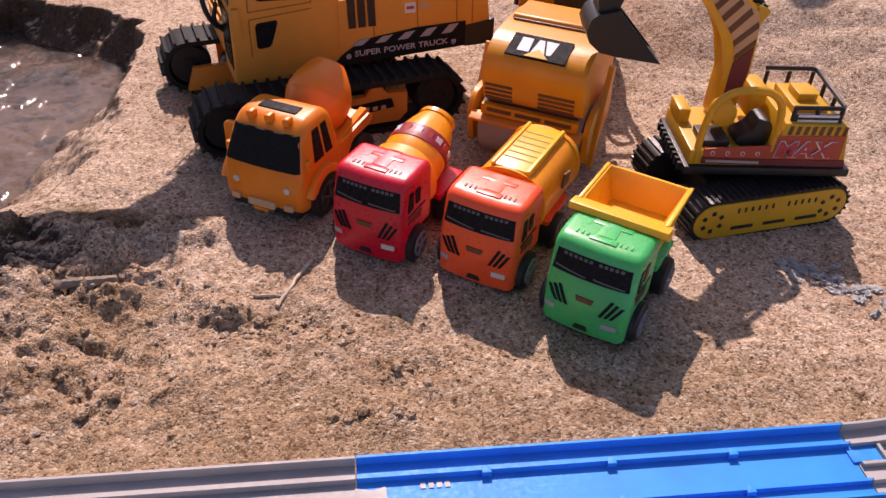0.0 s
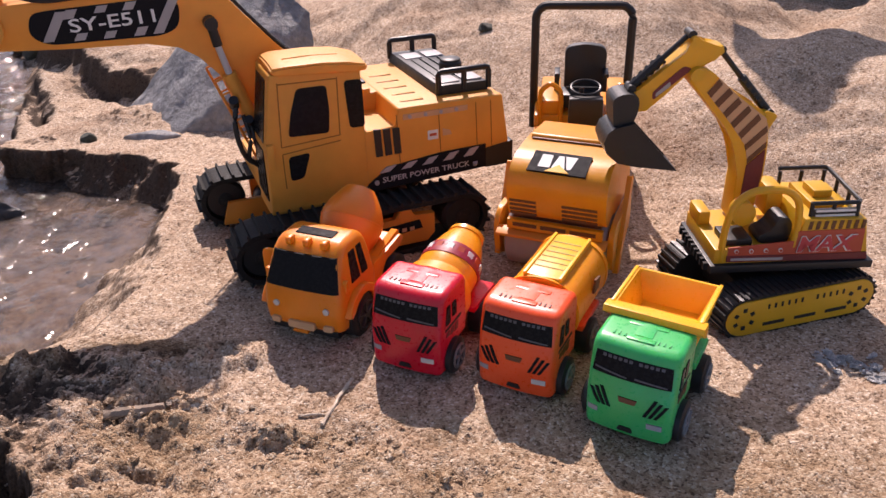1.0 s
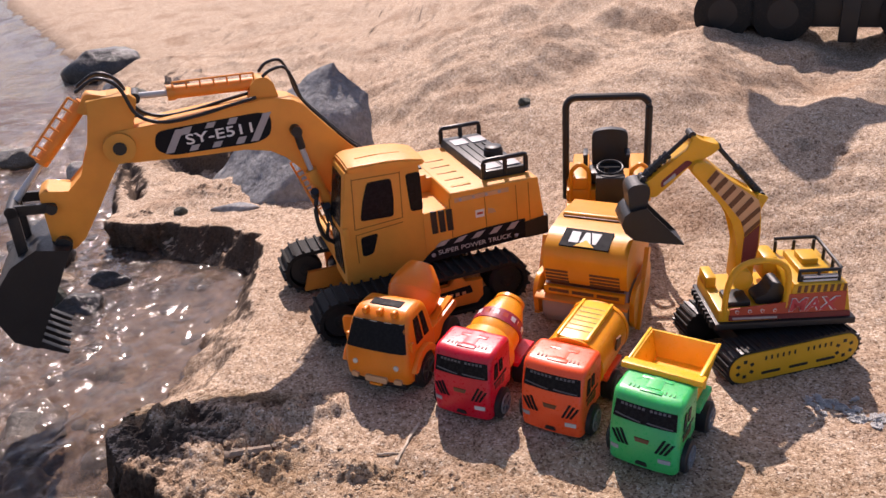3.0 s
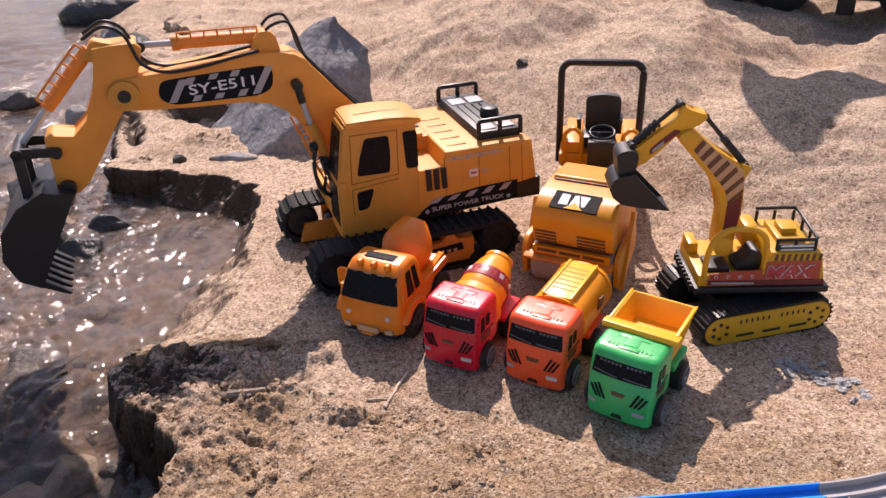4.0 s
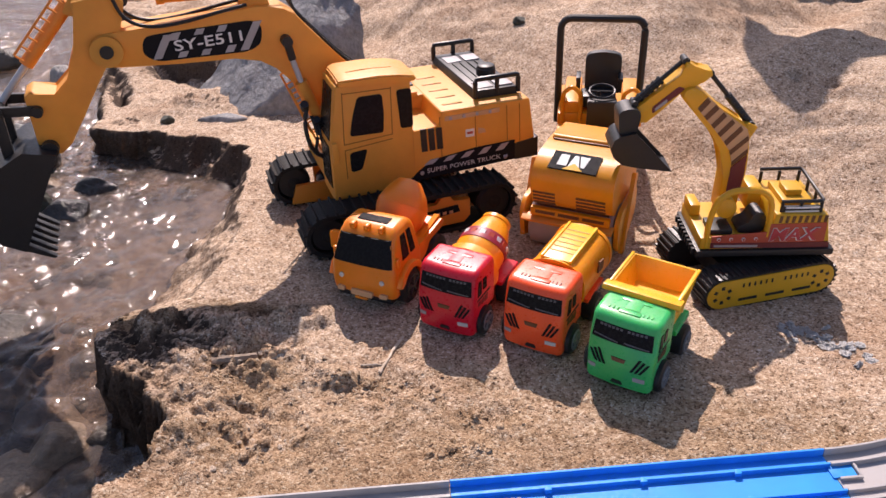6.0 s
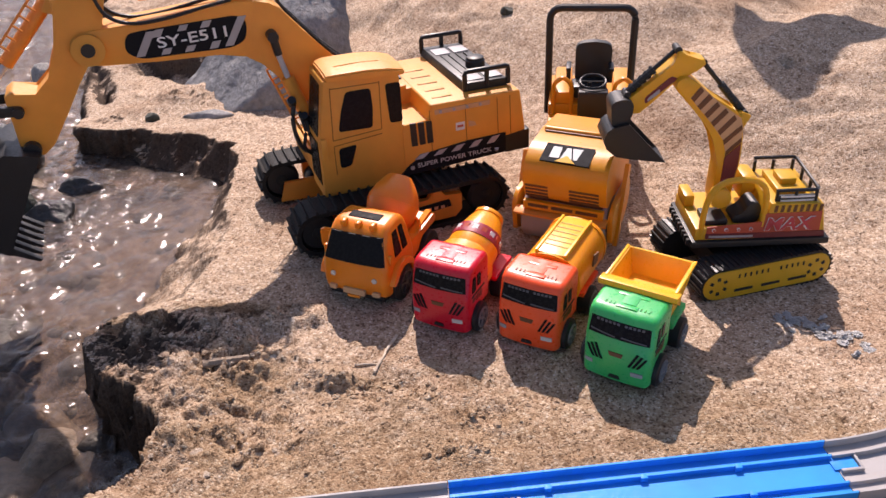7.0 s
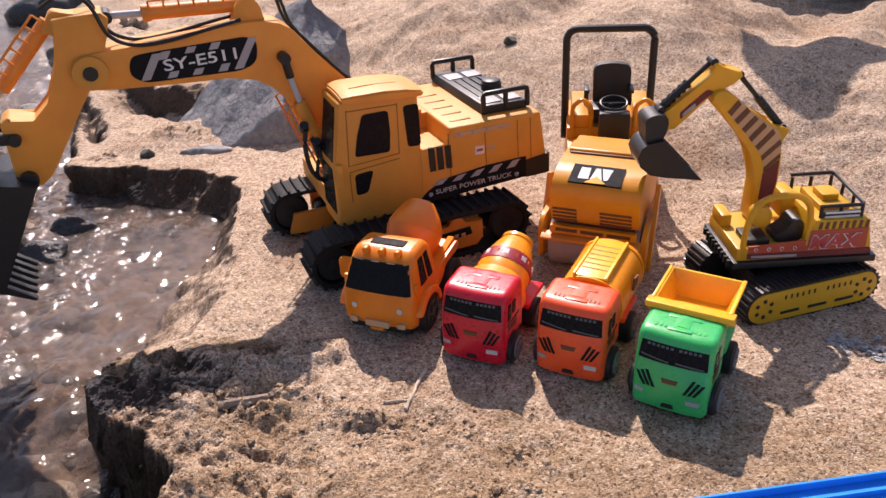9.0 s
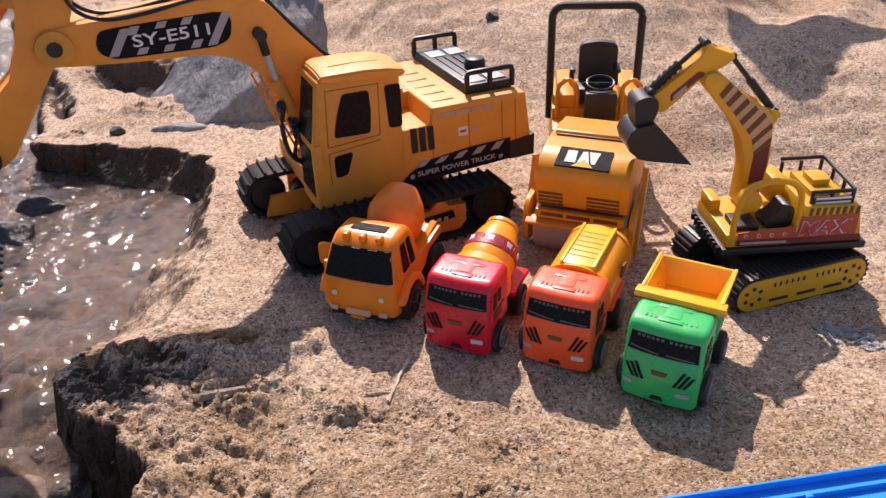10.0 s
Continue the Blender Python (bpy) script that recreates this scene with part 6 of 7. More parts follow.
    rim = grid[0] + [g[-1] for g in grid[1:]] + grid[-1][-2::-1] + [g[0] for g in grid[-2:0:-1]]
    base = [q.verts.new((v.co.x, v.co.y, 0.0565)) for v in rim]
    for j in range(len(rim)):
        q.faces.new((rim[j], base[j], base[(j + 1) % len(rim)], rim[(j + 1) % len(rim)]))
    part("roof_hatch", q, paint, cab)
    for s in (-1, 1):
        for k in range(3):
            y = s * (0.0085 + 0.0028 * k)
            part("roof_slot", box(B(), 0.0135, 0.0165, y - 0.0004, y + 0.0004, 0.0572, 0.0586), MAROON if paint is RED else BROWNPRINT if paint is ORANGE else paint, cab)
    for x in (0.0170, 0.0600):
        for s in (-1, 1):
            # sunlit far-side rims are coloured black so that they look dark
            hub_wheel(r, x, s * 0.0262, 0.0108, 0.0108, 0.0100, s, HUB if s < 0 else BLACK)
    part("axle", rod(B(), (0.017, -0.018, 0.0105), (0.017, 0.018, 0.0105), 0.0015), STEEL, r)
    part("axle", rod(B(), (0.060, -0.018, 0.0105), (0.060, 0.018, 0.0105), 0.0015), STEEL, r)
    front_parts = set(r.children_recursive)
    if kind == "tipper":
        part("rear_fender", box(B(), 0.046, 0.074, -0.0215, 0.0215, 0.0205, 0.0260, 0.002), paint, r)
        # open box: outer hull with walls 1.6 mm thick
        q = B()
        lo = [(0.0370, -0.0175), (0.0690, -0.0175), (0.0690, 0.0175), (0.0370, 0.0175)]
        hi = [(0.0345, -0.0228), (0.0755, -0.0228), (0.0755, 0.0228), (0.0345, 0.0228)]
        t = 0.0016

        def ringv(pts, z, inset):
            cx = sum(p[0] for p in pts) / 4
            out = []
            for x, y in pts:
                out.append(q.verts.new((x + (inset if x < cx else -inset), y + (inset if y < 0 else -inset), z)))
            return out
        a, b, c, d = ringv(lo, 0.0270, 0), ringv(hi, 0.0610, 0), ringv(hi, 0.0610, t), ringv(lo, 0.0440, t)
        q.faces.new(a)
        q.faces.new(d[::-1])
        for u, v in ((a, b), (b, c), (c, d)):
            for i in range(4):
                q.faces.new((u[i], u[(i + 1) % 4], v[(i + 1) % 4], v[i]))
        bd = part("tipper_body", q, bodymat, r, "golden-yellow open tipper body", smooth=False)
        part("tipper_lip", prism(B(), [(0.0268, 0.0585), (0.0360, 0.0510), (0.0365, 0.0612), (0.0280, 0.0622)], -0.0262, 0.0262, 0.001), bodymat, bd)
        for s_ in (-1, 1):
            part("tipper_rim", box(B(), 0.0345, 0.0755, s_ * 0.0231 - 0.0010, s_ * 0.0231 + 0.0010, 0.0595, 0.0620, 0.0006), bodymat, bd)
        for x in (0.042, 0.051, 0.060, 0.068):
            q2 = B()
            rod(q2, (x, -0.0180, 0.034), (x, -0.0229, 0.060), 0.0009, seg=6)
            part("tipper_rib", q2, bodymat, bd)
    elif kind == "tank":
        q = prism(B(), rounded([(-0.0205, 0.0230), (0.0205, 0.0230), (0.0232, 0.0420), (0.0160, 0.0560), (0.0, 0.0598), (-0.0160, 0.0560), (-0.0232, 0.0420)], 0.010, 6), 0.0350, 0.0900, 0.0030, 3, axis="x")
        tk = part("tank", q, bodymat, r, "amber tank body")
        for y in (-0.0105, 0.0105):
            part("ladder_rail", box(B(), 0.0370, 0.0895, y - 0.0010, y + 0.0010, 0.0570, 0.0609, 0.0006), TIPPER, tk)
        part("ladder_plate", box(B(), 0.0375, 0.0890, -0.0100, 0.0100, 0.0570, 0.0598, 0.0004), TIPPER, tk)
        for k in range(6):
            x = 0.0475 + 0.0062 * k
            # slots are same-yellow recesses; the olive strip paints their shade
            part("ladder_slot", box(B(), x, x + 0.0011, -0.0088, 0.0088, 0.0575, 0.0601), SLOT_SHADE, tk, "thin olive strip painting the shade in a ladder slot")
        part("front_rim", prism(B(), rounded([(-0.0210, 0.0230), (0.0210, 0.0230), (0.0239, 0.0420), (0.0166, 0.0567), (0.0, 0.0606), (-0.0166, 0.0567), (-0.0239, 0.0420)], 0.010, 6), 0.0355, 0.0385, 0.0008, 2, axis="x"), bodymat, tk)
        part("rear_rim", prism(B(), rounded([(-0.0210, 0.0230), (0.0210, 0.0230), (0.0239, 0.0420), (0.0166, 0.0567), (0.0, 0.0606), (-0.0166, 0.0567), (-0.0239, 0.0420)], 0.010, 6), 0.0875, 0.0910, 0.0008, 2, axis="x"), bodymat, tk)
        panel("brown_print", [(0.060, 0.040), (0.069, 0.040), (0.071, 0.047), (0.062, 0.049)], -0.0230, BROWNPRINT, tk, depth=0.0008)
        part("rear_fender", box(B(), 0.046, 0.078, -0.0225, 0.0225, 0.0205, 0.0245, 0.001), paint, r)
    else:
        a, b = Vector((0.0365, 0, 0.0330)), Vector((0.0880, 0, 0.0520))
        q = lathe(B(), [(0, 0.012), (0.001, 0.0160), (0.010, 0.0186), (0.022, 0.0190), (0.034, 0.0170), (0.044, 0.0138), (0.0500, 0.0112), (0.0505, 0.0120), (0.0535, 0.0116), (0.0540, 0.006)], a, b, 32)
        dm = part("mixer_drum", q, bodymat, r, "amber mixer drum")
        part("drum_band", lathe(B(), [(0, 0.0170), (0.0002, 0.0194), (0.004, 0.0192), (0.0110, 0.0177), (0.0112, 0.0150)], a + (b - a).normalized() * 0.0225, b, 32), CRIMSON, dm, "red band with white letters")
        dv = (b - a).normalized()
        for k in range(9):
            ang = -0.6 + k * 0.36
            cc = a + dv * 0.0278
            rad = Vector((0, -math.sin(ang), math.cos(ang)))
            tang = dv.cross(rad).normalized()
            rad = tang.cross(dv).normalized()
            q2 = B()
            vs = [cc + rad * h + tang * (u * 0.0020) + dv * (v * 0.0026) for h in (0.0170, 0.0191) for u, v in ((-1, -1), (1, -1), (1, 1), (-1, 1))]
            vv = [q2.verts.new(v) for v in vs]
            q2.faces.new(vv[4:])
            for i in range(4):
                q2.faces.new((vv[i], vv[(i + 1) % 4], vv[(i + 1) % 4 + 4], vv[i + 4]))
            part("print_bar", q2, WHITE if k % 2 == 0 else REDPRINT, dm)
        part("collar", prism(B(), rounded([(-0.0205, 0.0210), (0.0205, 0.0210), (0.0222, 0.0400), (0.0150, 0.0535), (0.0, 0.0575), (-0.0150, 0.0535), (-0.0222, 0.0400)], 0.010, 6), 0.0345, 0.0425, 0.0015, 2, axis="x"), bodymat, r, "amber arch behind the cab")
        part("drum_stand", prism(B(), [(0.040, 0.018), (0.080, 0.018), (0.080, 0.034), (0.070, 0.030), (0.046, 0.024)], -0.012, 0.012, 0.001), bodymat, r)
        part("chute", prism(B(), [(0.078, 0.030), (0.088, 0.026), (0.089, 0.030), (0.080, 0.042)], -0.008, 0.008, 0.0008), bodymat, r)
        part("rear_fender", box(B(), 0.046, 0.078, -0.0225, 0.0225, 0.0205, 0.0245, 0.001), paint, r)
    for ob in r.children_recursive:
        if not ob.name.startswith(("tyre", "rim", "axle")):
            for v in ob.data.vertices:
                v.co.z *= LOWER
                if ob not in front_parts:
                    v.co.x += 0.003
    return r


LOWER = 0.93


small_truck("toy_tipper_truck", "small green toy dump truck with an empty golden tipper body", pose(0.0835, 0.3225, 0.0, 0, 0, 62), GREEN, TIPPER, "tipper")
small_truck("toy_tank_truck", "small orange toy tanker truck with an amber tank", pose(0.0290, 0.3575, 0.0, 0, 0, 65), ORANGE, TANK, "tank")
small_truck("toy_mixer_truck", "small red toy mixer truck with an amber drum", pose(-0.0315, 0.3760, 0.0, 0, 0, 67), RED, TANK, "mixer")


def round_mixer():
    r = thing("toy_mixer_truck", "chunky orange toy cement mixer with a round drum and black windscreen", "toy truck", pose(-0.0955, 0.4085, 0.0, 0, 0, 70), "row of small toy trucks")
    W = 0.0275
    side = rounded([(0.0010, 0.0100), (-0.0008, 0.0200), (0.0010, 0.0360), (0.0100, 0.0570), (0.0180, 0.0635), (0.0380, 0.0635), (0.0450, 0.0580), (0.0480, 0.0350), (0.0480, 0.0140), (0.0360, 0.0200), (0.0240, 0.0240), (0.0150, 0.0190), (0.0110, 0.0100)], 0.005, 5)
    body = part("cab", rounded_cab(side, W, 0.0055, 0.0015), MIXER, r, "rounded orange cab")
    # taper the cab towards the roof
    for v in body.data.vertices:
        k = 1 - 0.20 * max(0.0, (v.co.z - 0.033) / 0.031)
        v.co.y *= k
    part("bumper", prism(B(), rounded([(0.0030, 0.0062), (0.0022, 0.0110), (0.014, 0.0110), (0.014, 0.0062)], 0.001), -0.0225, 0.0225, 0.0020), BLACK, r, "dark lower bumper")

    def nose_x(z):
        return 0.0010 + (z - 0.036) * 0.4286 if z > 0.036 else -0.0008 + (z - 0.02) * 0.1125

    def on_nose(pname, quad, mat, plabel="", lift=0.0008):
        q = nose_patch(quad, lambda u, z: nose_x(z) + corner_roll(u, W * (1 - 0.20 * max(0.0, (z - 0.033) / 0.031)), 0.0055, 0.0015), lift, 0.003)
        return part(pname, q, mat, body, plabel, smooth=False)

    on_nose("windscreen", [(-0.0246, 0.0375), (0.0246, 0.0375), (0.0212, 0.0570), (-0.0212, 0.0570)], GLASSBLACK, "black windscreen")
    for s in (-1, 1):
        lp = lathe(B(), [(0, 0.0021), (0.0010, 0.0020), (0.0014, 0.0010)], (nose_x(0.026) + 0.0005, s * 0.0170, 0.0260), (-0.01, s * 0.0170, 0.0260), 16)
        part("headlight", lp, CHROME, body, "small silver headlight")
        on_nose("indicator", rounded([(s * 0.0180 - 0.003, 0.0130), (s * 0.0180 + 0.003, 0.0130), (s * 0.0180 + 0.003, 0.0165), (s * 0.0180 - 0.003, 0.0165)], 0.001), PALEORANGE)
        part("mirror", box(B(), 0.0080, 0.0120, s * 0.0262 - 0.0018, s * 0.0262 + 0.0018, 0.0360, 0.0440, 0.0015), MIXER, body)
    part("ear_panel", prism(B(), rounded([(0.0260, 0.0300), (0.0400, 0.0300), (0.0400, 0.0465), (0.0260, 0.0465)], 0.003), 0.024, 0.027, 0.001, axis="x"), MIXER, body, "flat orange panel jutting from the cab side")
    on_nose("grille", rounded([(-0.0090, 0.0120), (0.0090, 0.0120), (0.0090, 0.0165), (-0.0090, 0.0165)], 0.001), PALEORANGE, "pale grille print")
    on_nose("number_plate", [(-0.005, 0.0100), (0.005, 0.0100), (0.005, 0.0118), (-0.005, 0.0118)], MIXER, lift=0.0014)
    for k in range(3):
        y = -0.0118 + 0.0118 * k
        lp = B()
        box(lp, 0.0120, 0.0185, y - 0.0023, y + 0.0023, 0.0600, 0.0652, 0.0021, 4)
        part("roof_lamp", lp, MIXER, body)
    part("roof_vent", box(B(), 0.0225, 0.0310, -0.0125, 0.0125, 0.0630, 0.0642, 0.0005), INK, body, "dark roof vent")
    for pts in ([(0.0170, 0.0385), (0.0270, 0.0385), (0.0270, 0.0565), (0.0205, 0.0565)], [(0.0300, 0.0385), (0.0370, 0.0385), (0.0355, 0.0565), (0.0300, 0.0565)]):
        q = B()
        vs = []
        for x, z in pts:
            y = -W * (1 - 0.20 * (z - 0.033) / 0.031)
            vs.append((x, y, z))
        vv = [q.verts.new((x, y - 0.0006, z)) for x, y, z in vs] + [q.verts.new((x, y + 0.002, z)) for x, y, z in vs]
        q.faces.new(vv[:4])
        for i in range(4):
            q.faces.new((vv[i], vv[i + 4], vv[(i + 1) % 4 + 4], vv[(i + 1) % 4]))
        part("side_window", q, GLASSBLACK, body)
    for s in (-1, 1):
        arch = [(0.0225 + 0.0198 * math.cos(a), 0.0145 + 0.0198 * math.sin(a)) for a in np.linspace(radians(5), radians(160), 12)]
        arch += [(0.0225 + 0.0158 * math.cos(a), 0.0145 + 0.0158 * math.sin(a)) for a in np.linspace(radians(160), radians(5), 12)]
        part("wheel_arch", prism(B(), arch, s * 0.0285 - 0.0030, s * 0.0285 + 0.0030, 0.0012, 3), MIXER, body, "flared orange wheel arch")
    part("rear_bed", prism(B(), rounded([(0.046, 0.0200), (0.046, 0.0360), (0.060, 0.0355), (0.088, 0.0375), (0.091, 0.0330), (0.086, 0.0300), (0.064, 0.0300), (0.056, 0.0220)], 0.002), -0.0262, 0.0262, 0.003, 3), MIXER, r, "orange rear bed")
    part("side_rail", prism(B(), rounded([(0.052, 0.0310), (0.089, 0.0350), (0.089, 0.0400), (0.080, 0.0390), (0.052, 0.0350)], 0.002), -0.0235, -0.0190, 0.0012), DULLORANGE, r)
    part("side_rail", prism(B(), rounded([(0.052, 0.0310), (0.089, 0.0350), (0.089, 0.0400), (0.080, 0.0390), (0.052, 0.0350)], 0.002), 0.0190, 0.0235, 0.0012), DULLORANGE, r)
    a, b = Vector((0.0540, 0, 0.0340)), Vector((0.0860, 0, 0.0690))
    part("mixer_drum", lathe(B(), [(0, 0.012), (0.002, 0.0145), (0.012, 0.0190), (0.0205, 0.0206), (0.0265, 0.0204), (0.034, 0.0172), (0.042, 0.0120), (0.045, 0.0095), (0.0455, 0.005)], a, b, 36), DRUMORANGE, r, "smooth orange mixer drum")
    sa, sd_ = a + (b - a).normalized() * 0.0222, (b - a).normalized()
    part("drum_seam", lathe(B(), [(0, 0.0195), (0.0003, 0.0209), (0.0011, 0.0209), (0.0014, 0.0195)], sa, sa + sd_, 36), DRUMORANGE, r)
    part("chassis", box(B(), 0.046, 0.088, -0.014, 0.014, 0.0120, 0.0310, 0.002), MIXER, r)
    for x in (0.0225, 0.0720):
        for s in (-1, 1):
            hub_wheel(r, x, s * 0.0308, 0.0145, 0.0145, 0.0130, s, BLACK)
    part("axle", rod(B(), (0.0225, -0.02, 0.0145), (0.0225, 0.02, 0.0145), 0.002), STEEL, r)
    part("axle", rod(B(), (0.0720, -0.02, 0.0145), (0.0720, 0.02, 0.0145), 0.002), STEEL, r)


round_mixer()


# ---- toy railway in the foreground ----
RAIL_DEG = 9.2


def rail_profile():
    """Half-closed cross-section: y across (0 far edge, negative to the near side), z up."""
    return [(0.0, 0.0), (0.0, 0.0080), (-0.0012, 0.0080), (-0.0014, 0.0032), (-0.0085, 0.0032), (-0.0087, 0.0058), (-0.0100, 0.0058), (-0.0102, 0.0026),
            (-0.0278, 0.0026), (-0.0280, 0.0058), (-0.0293, 0.0058), (-0.0295, 0.0032), (-0.0366, 0.0032), (-0.0368, 0.0080), (-0.0380, 0.0080), (-0.0380, 0.0)]


def sweep(bm, stations):
    """Rail section carried along (x, y, heading) stations."""
    prof = rail_profile()
    rings = []
    for x, y, h in stations:
        c, s = math.cos(h), math.sin(h)
        rings.append([bm.verts.new((x - s * a, y + c * a, z)) for a, z in prof])
    n = len(prof)
    for r0, r1 in zip(rings, rings[1:]):
        for k in range(n):
            bm.faces.new((r0[k], r1[k], r1[(k + 1) % n], r0[(k + 1) % n]))
    bm.faces.new(rings[0])
    bm.faces.new(rings[-1][::-1])
    return bm


def rails():
    m = pose(-0.0175, 0.2350, 0.0005, 0, 0, RAIL_DEG)
    b = thing("toy_rail", "bright blue plastic straight toy rail lying on the sand", "toy rail", m, "toy rails")
    body = part("track_bed", sweep(B(), [(0, 0, 0), (0.216, 0, 0)]), BLUE, b, "blue grooved track", smooth=False)
    for k in range(3):
        x = 0.054 * (k + 1)
        for y in (-0.0094, -0.0286):
            part("rail_notch", prism(B(), [(x - 0.0022, y - 0.0022), (x + 0.0022, y - 0.0022), (x + 0.0012, y + 0.0012), (x - 0.0012, y + 0.0012)], 0.0027, 0.0060, 0.0003, axis="z"), BLUE, b)
    part("coupling_tongue", prism(B(), rounded([(0.214, -0.0185), (0.222, -0.0175), (0.228, -0.0190), (0.228, -0.0090), (0.222, -0.0105), (0.214, -0.0095)], 0.001), 0.0008, 0.0036, 0.0004, axis="z"), BLUE, b)
    for pts in ([(0.2170, -0.0205), (0.2300, -0.0205), (0.2300, -0.0188), (0.2170, -0.0188)], [(0.2286, -0.0188), (0.2302, -0.0188), (0.2302, -0.0088), (0.2286, -0.0088)]):
        part("coupling_rim", prism(B(), pts, 0.0026, 0.0050, 0.0003, axis="z"), GREYRAIL, b, "pale rim of the coupling")
    mb = B()
    for k in range(4):
        box(mb, 0.026 + 0.0034 * k, 0.0282 + 0.0034 * k, -0.0150, -0.0120, 0.0027, 0.0030)
    part("moulded_mark", mb, GREYPRINT, b)
    g = thing("toy_rail", "grey plastic straight toy rail on the sand", "toy rail", pose(-0.0175, 0.2350, 0.0003, 0, 0, RAIL_DEG), "toy rails")
    part("track_bed", sweep(B(), [(-0.2165, 0, 0), (-0.0005, 0, 0)]), GREYRAIL, g, "grey grooved track", smooth=False)
    part("coupling_tongue", prism(B(), rounded([(-0.001, -0.0250), (0.006, -0.0235), (0.012, -0.0260), (0.012, -0.0140), (0.006, -0.0155), (-0.001, -0.0140)], 0.001), 0.0032, 0.0050, 0.0004, axis="z"), GREYRAIL, g)
    c = thing("toy_rail", "grey plastic curved toy rail on the sand", "toy rail", m @ pose(0.2165, 0, 0), "toy rails")
    R = 0.215
    st = [(R * math.sin(a), R - R * math.cos(a), a) for a in np.linspace(0, radians(45), 19)]
    part("track_bed", sweep(B(), st), GREYRAIL, c, "grey grooved curved track", smooth=False)


rails()


# ---- litter on the sand ----
def twig(x0, y0, x1, y1, rr, seed, label, mat=None, rag=0.3):
    rnd = random.Random(seed)
    q = B()
    pts = []
    za, zb = zat(x0, y0), zat(x1, y1)
    for k in range(6):
        t = k / 5
        x, y = x0 + (x1 - x0) * t + rnd.uniform(-1, 1) * 0.0004, y0 + (y1 - y0) * t + rnd.uniform(-1, 1) * 0.0004
        pts.append((x, y, za + (zb - za) * t + rr * 0.9))
    tube(q, pts, rr, 7, n=4)
    for v in q.verts:
        v.co += Vector((rnd.uniform(-1, 1), rnd.uniform(-1, 1), rnd.uniform(-1, 1))) * rr * rag
    return tagged(part("twig", q, mat or WOOD, None), label, "twig", "twigs on the sand")


twig(-0.0725, 0.3335, -0.0620, 0.3720, 0.0011, 3, "thin dry split twig lying on the sand")
twig(-0.0865, 0.3410, -0.0705, 0.3420, 0.0008, 4, "short dry twig forking beside a longer one")
twig(-0.1880, 0.3315, -0.1600, 0.3435, 0.0027, 5, "grey-brown stub of driftwood on the sand", DARKWOOD, 0.16)

twig(-0.690, 1.295, -0.650, 1.550, 0.0055, 6, "long dark branch washed up on the far sand", DARKWOOD, 0.3)
twig(-0.640, 1.36, -0.600, 1.352, 0.008, 7, "short dark stub of wood on the far sand", DARKWOOD, 0.5)

rnd = random.Random(9)
for k in range(30):
    q = B()
    x = 0.209 + 0.0016 * k + rnd.uniform(-0.003, 0.003)
    y = 0.3985 - 0.00095 * k + rnd.gauss(-0.004, 0.0075)
    bmesh.ops.create_icosphere(q, subdivisions=3, radius=1)
    sx, sy, sz = rnd.uniform(0.0018, 0.0050), rnd.uniform(0.0014, 0.0034), rnd.uniform(0.0008, 0.0020)
    for v in q.verts:
        n_ = 1 + 0.9 * noise.noise(v.co * 2.4 + Vector((k * 5, 0, 0))) + 0.3 * noise.noise(v.co * 6 + Vector((k * 7, 0, 0)))
        v.co = Vector((v.co.x * sx * n_, v.co.y * sy * n_, v.co.z * sz * n_))
    o = part("crumpled_scrap", q, FOIL, None, angle=0.5)
    o.matrix_world = pose(x, y, zat(x, y) + 0.0004, 0, 0, rnd.uniform(0, 180))
    tagged(o, "crumpled pale grey scrap half buried in sand", "litter", "pale scraps on the sand")


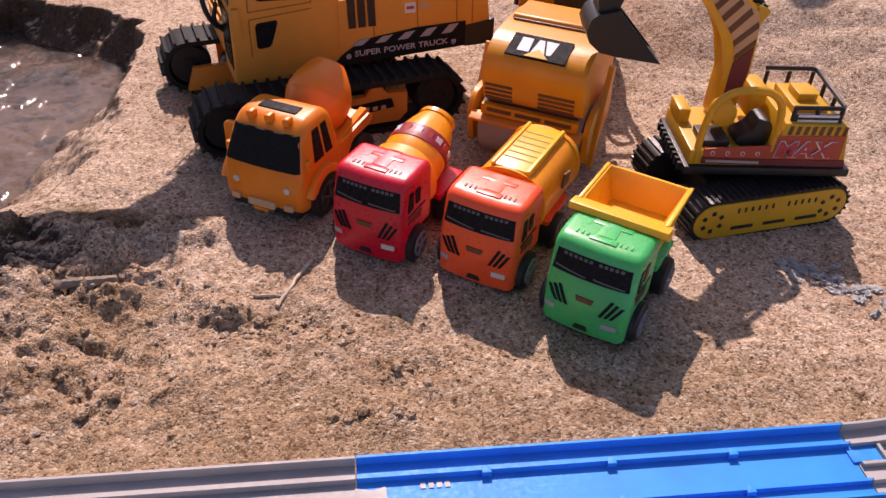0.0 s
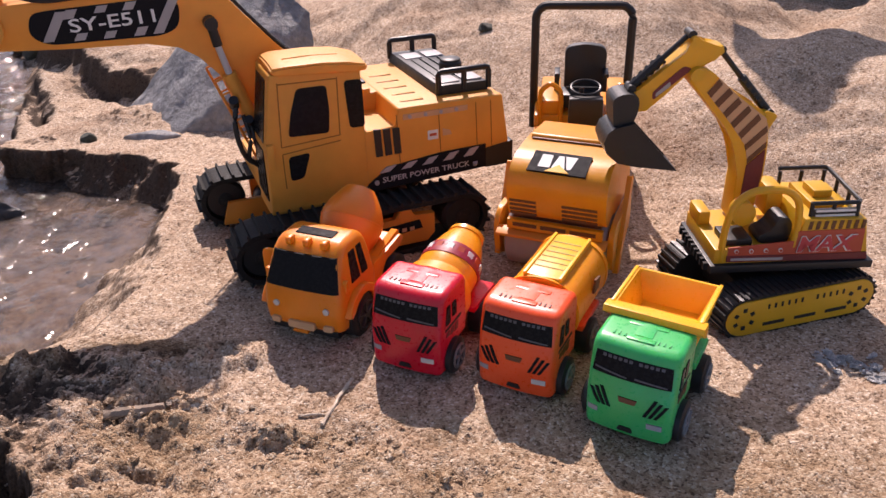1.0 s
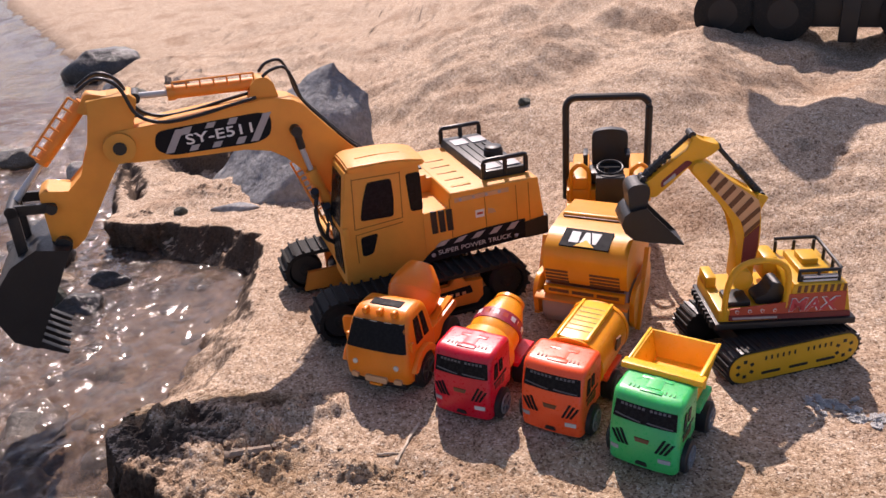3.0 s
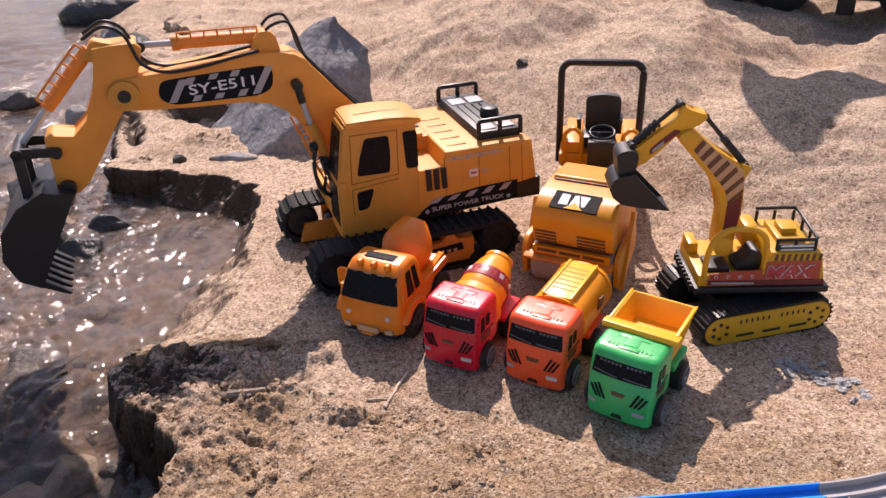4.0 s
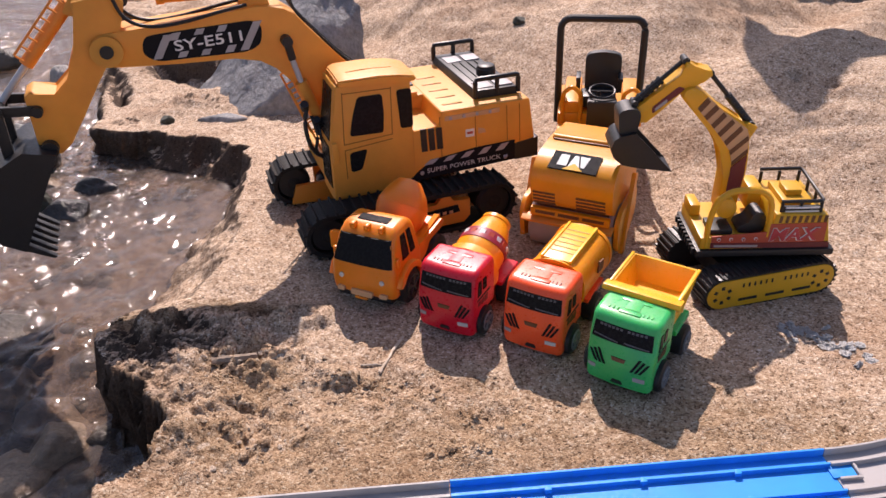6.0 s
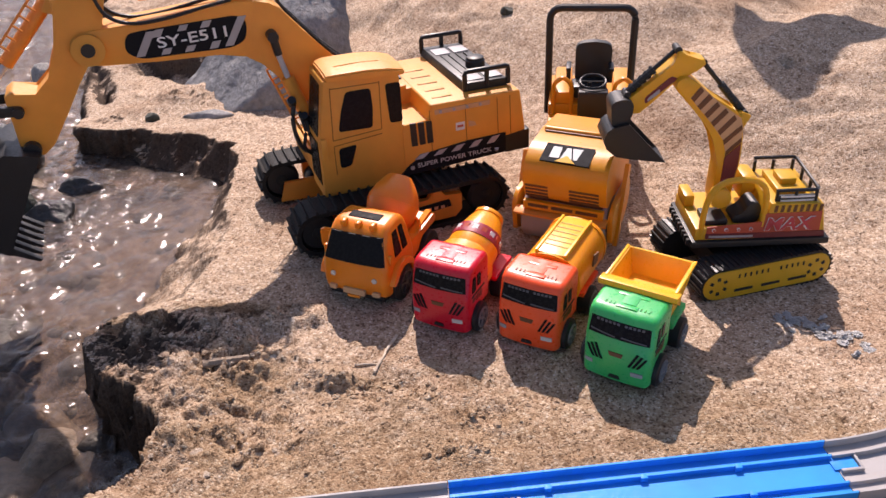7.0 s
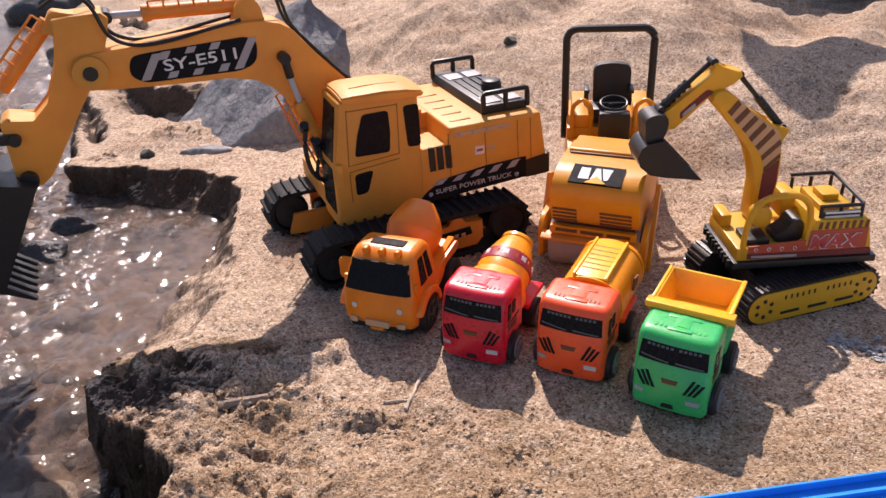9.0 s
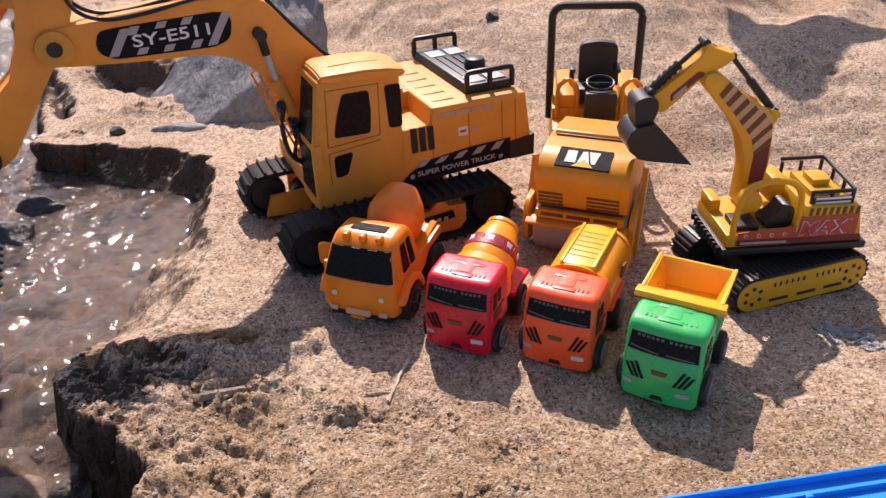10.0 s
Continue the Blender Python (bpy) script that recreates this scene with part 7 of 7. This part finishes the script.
# ---- the black-wheeled truck at the back ----
def far_truck():
    zt = zat(0.40, 1.14)
    r = thing("toy_lorry", "large black-wheeled toy lorry standing on the dune", "toy truck", pose(0.283, 1.187, zt - 0.001, 0, 0, -20))
    part("chassis", box(B(), 0.0, 0.40, 0.010, 0.090, 0.022, 0.080, 0.004), BLACK, r, "black chassis")
    part("mudguard", box(B(), -0.010, 0.17, 0.004, 0.096, 0.0845, 0.088, 0.0015), BLACK, r)
    for x in (0.037, 0.120, 0.287, 0.370):
        for y0, s in ((0.0, -1), (0.10, 1)):
            t = part("tyre", wheel(B(), x, y0 if s < 0 else y0 - 0.028, y0 + 0.028 if s < 0 else y0, 0.042, 0.042, 30), RUBBER, r, "large black rubber tyre")
            yo = y0 - 0.001 if s < 0 else y0 + 0.001
            part("rim", lathe(B(), [(0, 0.007), (0.001, 0.021), (0.004, 0.0235), (0.010, 0.0235)], (x, yo, 0.042), (x, yo + (0.02 if s < 0 else -0.02), 0.042), 24), BLACK, t)
    part("side_step", box(B(), 0.196, 0.220, -0.006, 0.03, 0.004, 0.080, 0.003), BLACK, r)
    # bed and cab stay out of view, kept low to shorten their shadow
    part("bed", prism(B(), [(-0.01, 0.0885), (0.28, 0.0885), (0.285, 0.100), (-0.015, 0.100)], 0.0, 0.10, 0.004), YELLOW_BIG, r, "yellow load bed")
    part("cab", prism(B(), rounded([(0.295, 0.078), (0.42, 0.078), (0.425, 0.095), (0.415, 0.118), (0.295, 0.118)], 0.01), 0.0, 0.10, 0.004), YELLOW_BIG, r, "yellow cab")
    inv = pose(0.283, 1.187, zt - 0.001, 0, 0, -20).inverted()
    # unseen plate added to cast the dark shape on the dune; carrier invented
    plan = [inv @ Vector((x, y, 0.45)) for x, y in ((0.214, 1.110), (0.226, 1.197), (0.248, 1.272), (0.266, 1.270), (0.284, 1.235), (0.300, 1.175), (0.330, 1.190), (0.370, 1.215), (0.50, 1.245), (0.50, 1.175), (0.40, 1.145), (0.329, 1.117), (0.293, 1.088), (0.258, 1.050), (0.236, 1.050), (0.222, 1.075))]
    zb = plan[0].z
    part("shadow_caster", prism(B(), rounded([(p_.x, p_.y) for p_ in plan], 0.007), zb - 0.006, zb + 0.006, 0.002, axis="z"), BLACK, r, "unseen black plate added to cast the shadow on the dune")
    end = plan[8]
    part("caster_arm", rod(B(), (end.x - 0.01, end.y, zb), (0.20, 0.05, zb), 0.012), YELLOW_BIG, r, "unseen yellow arm added to carry the shadow caster")
    part("caster_post", rod(B(), (0.20, 0.05, 0.185), (0.20, 0.05, zb + 0.01), 0.014), YELLOW_BIG, r)
    return r


far_truck()
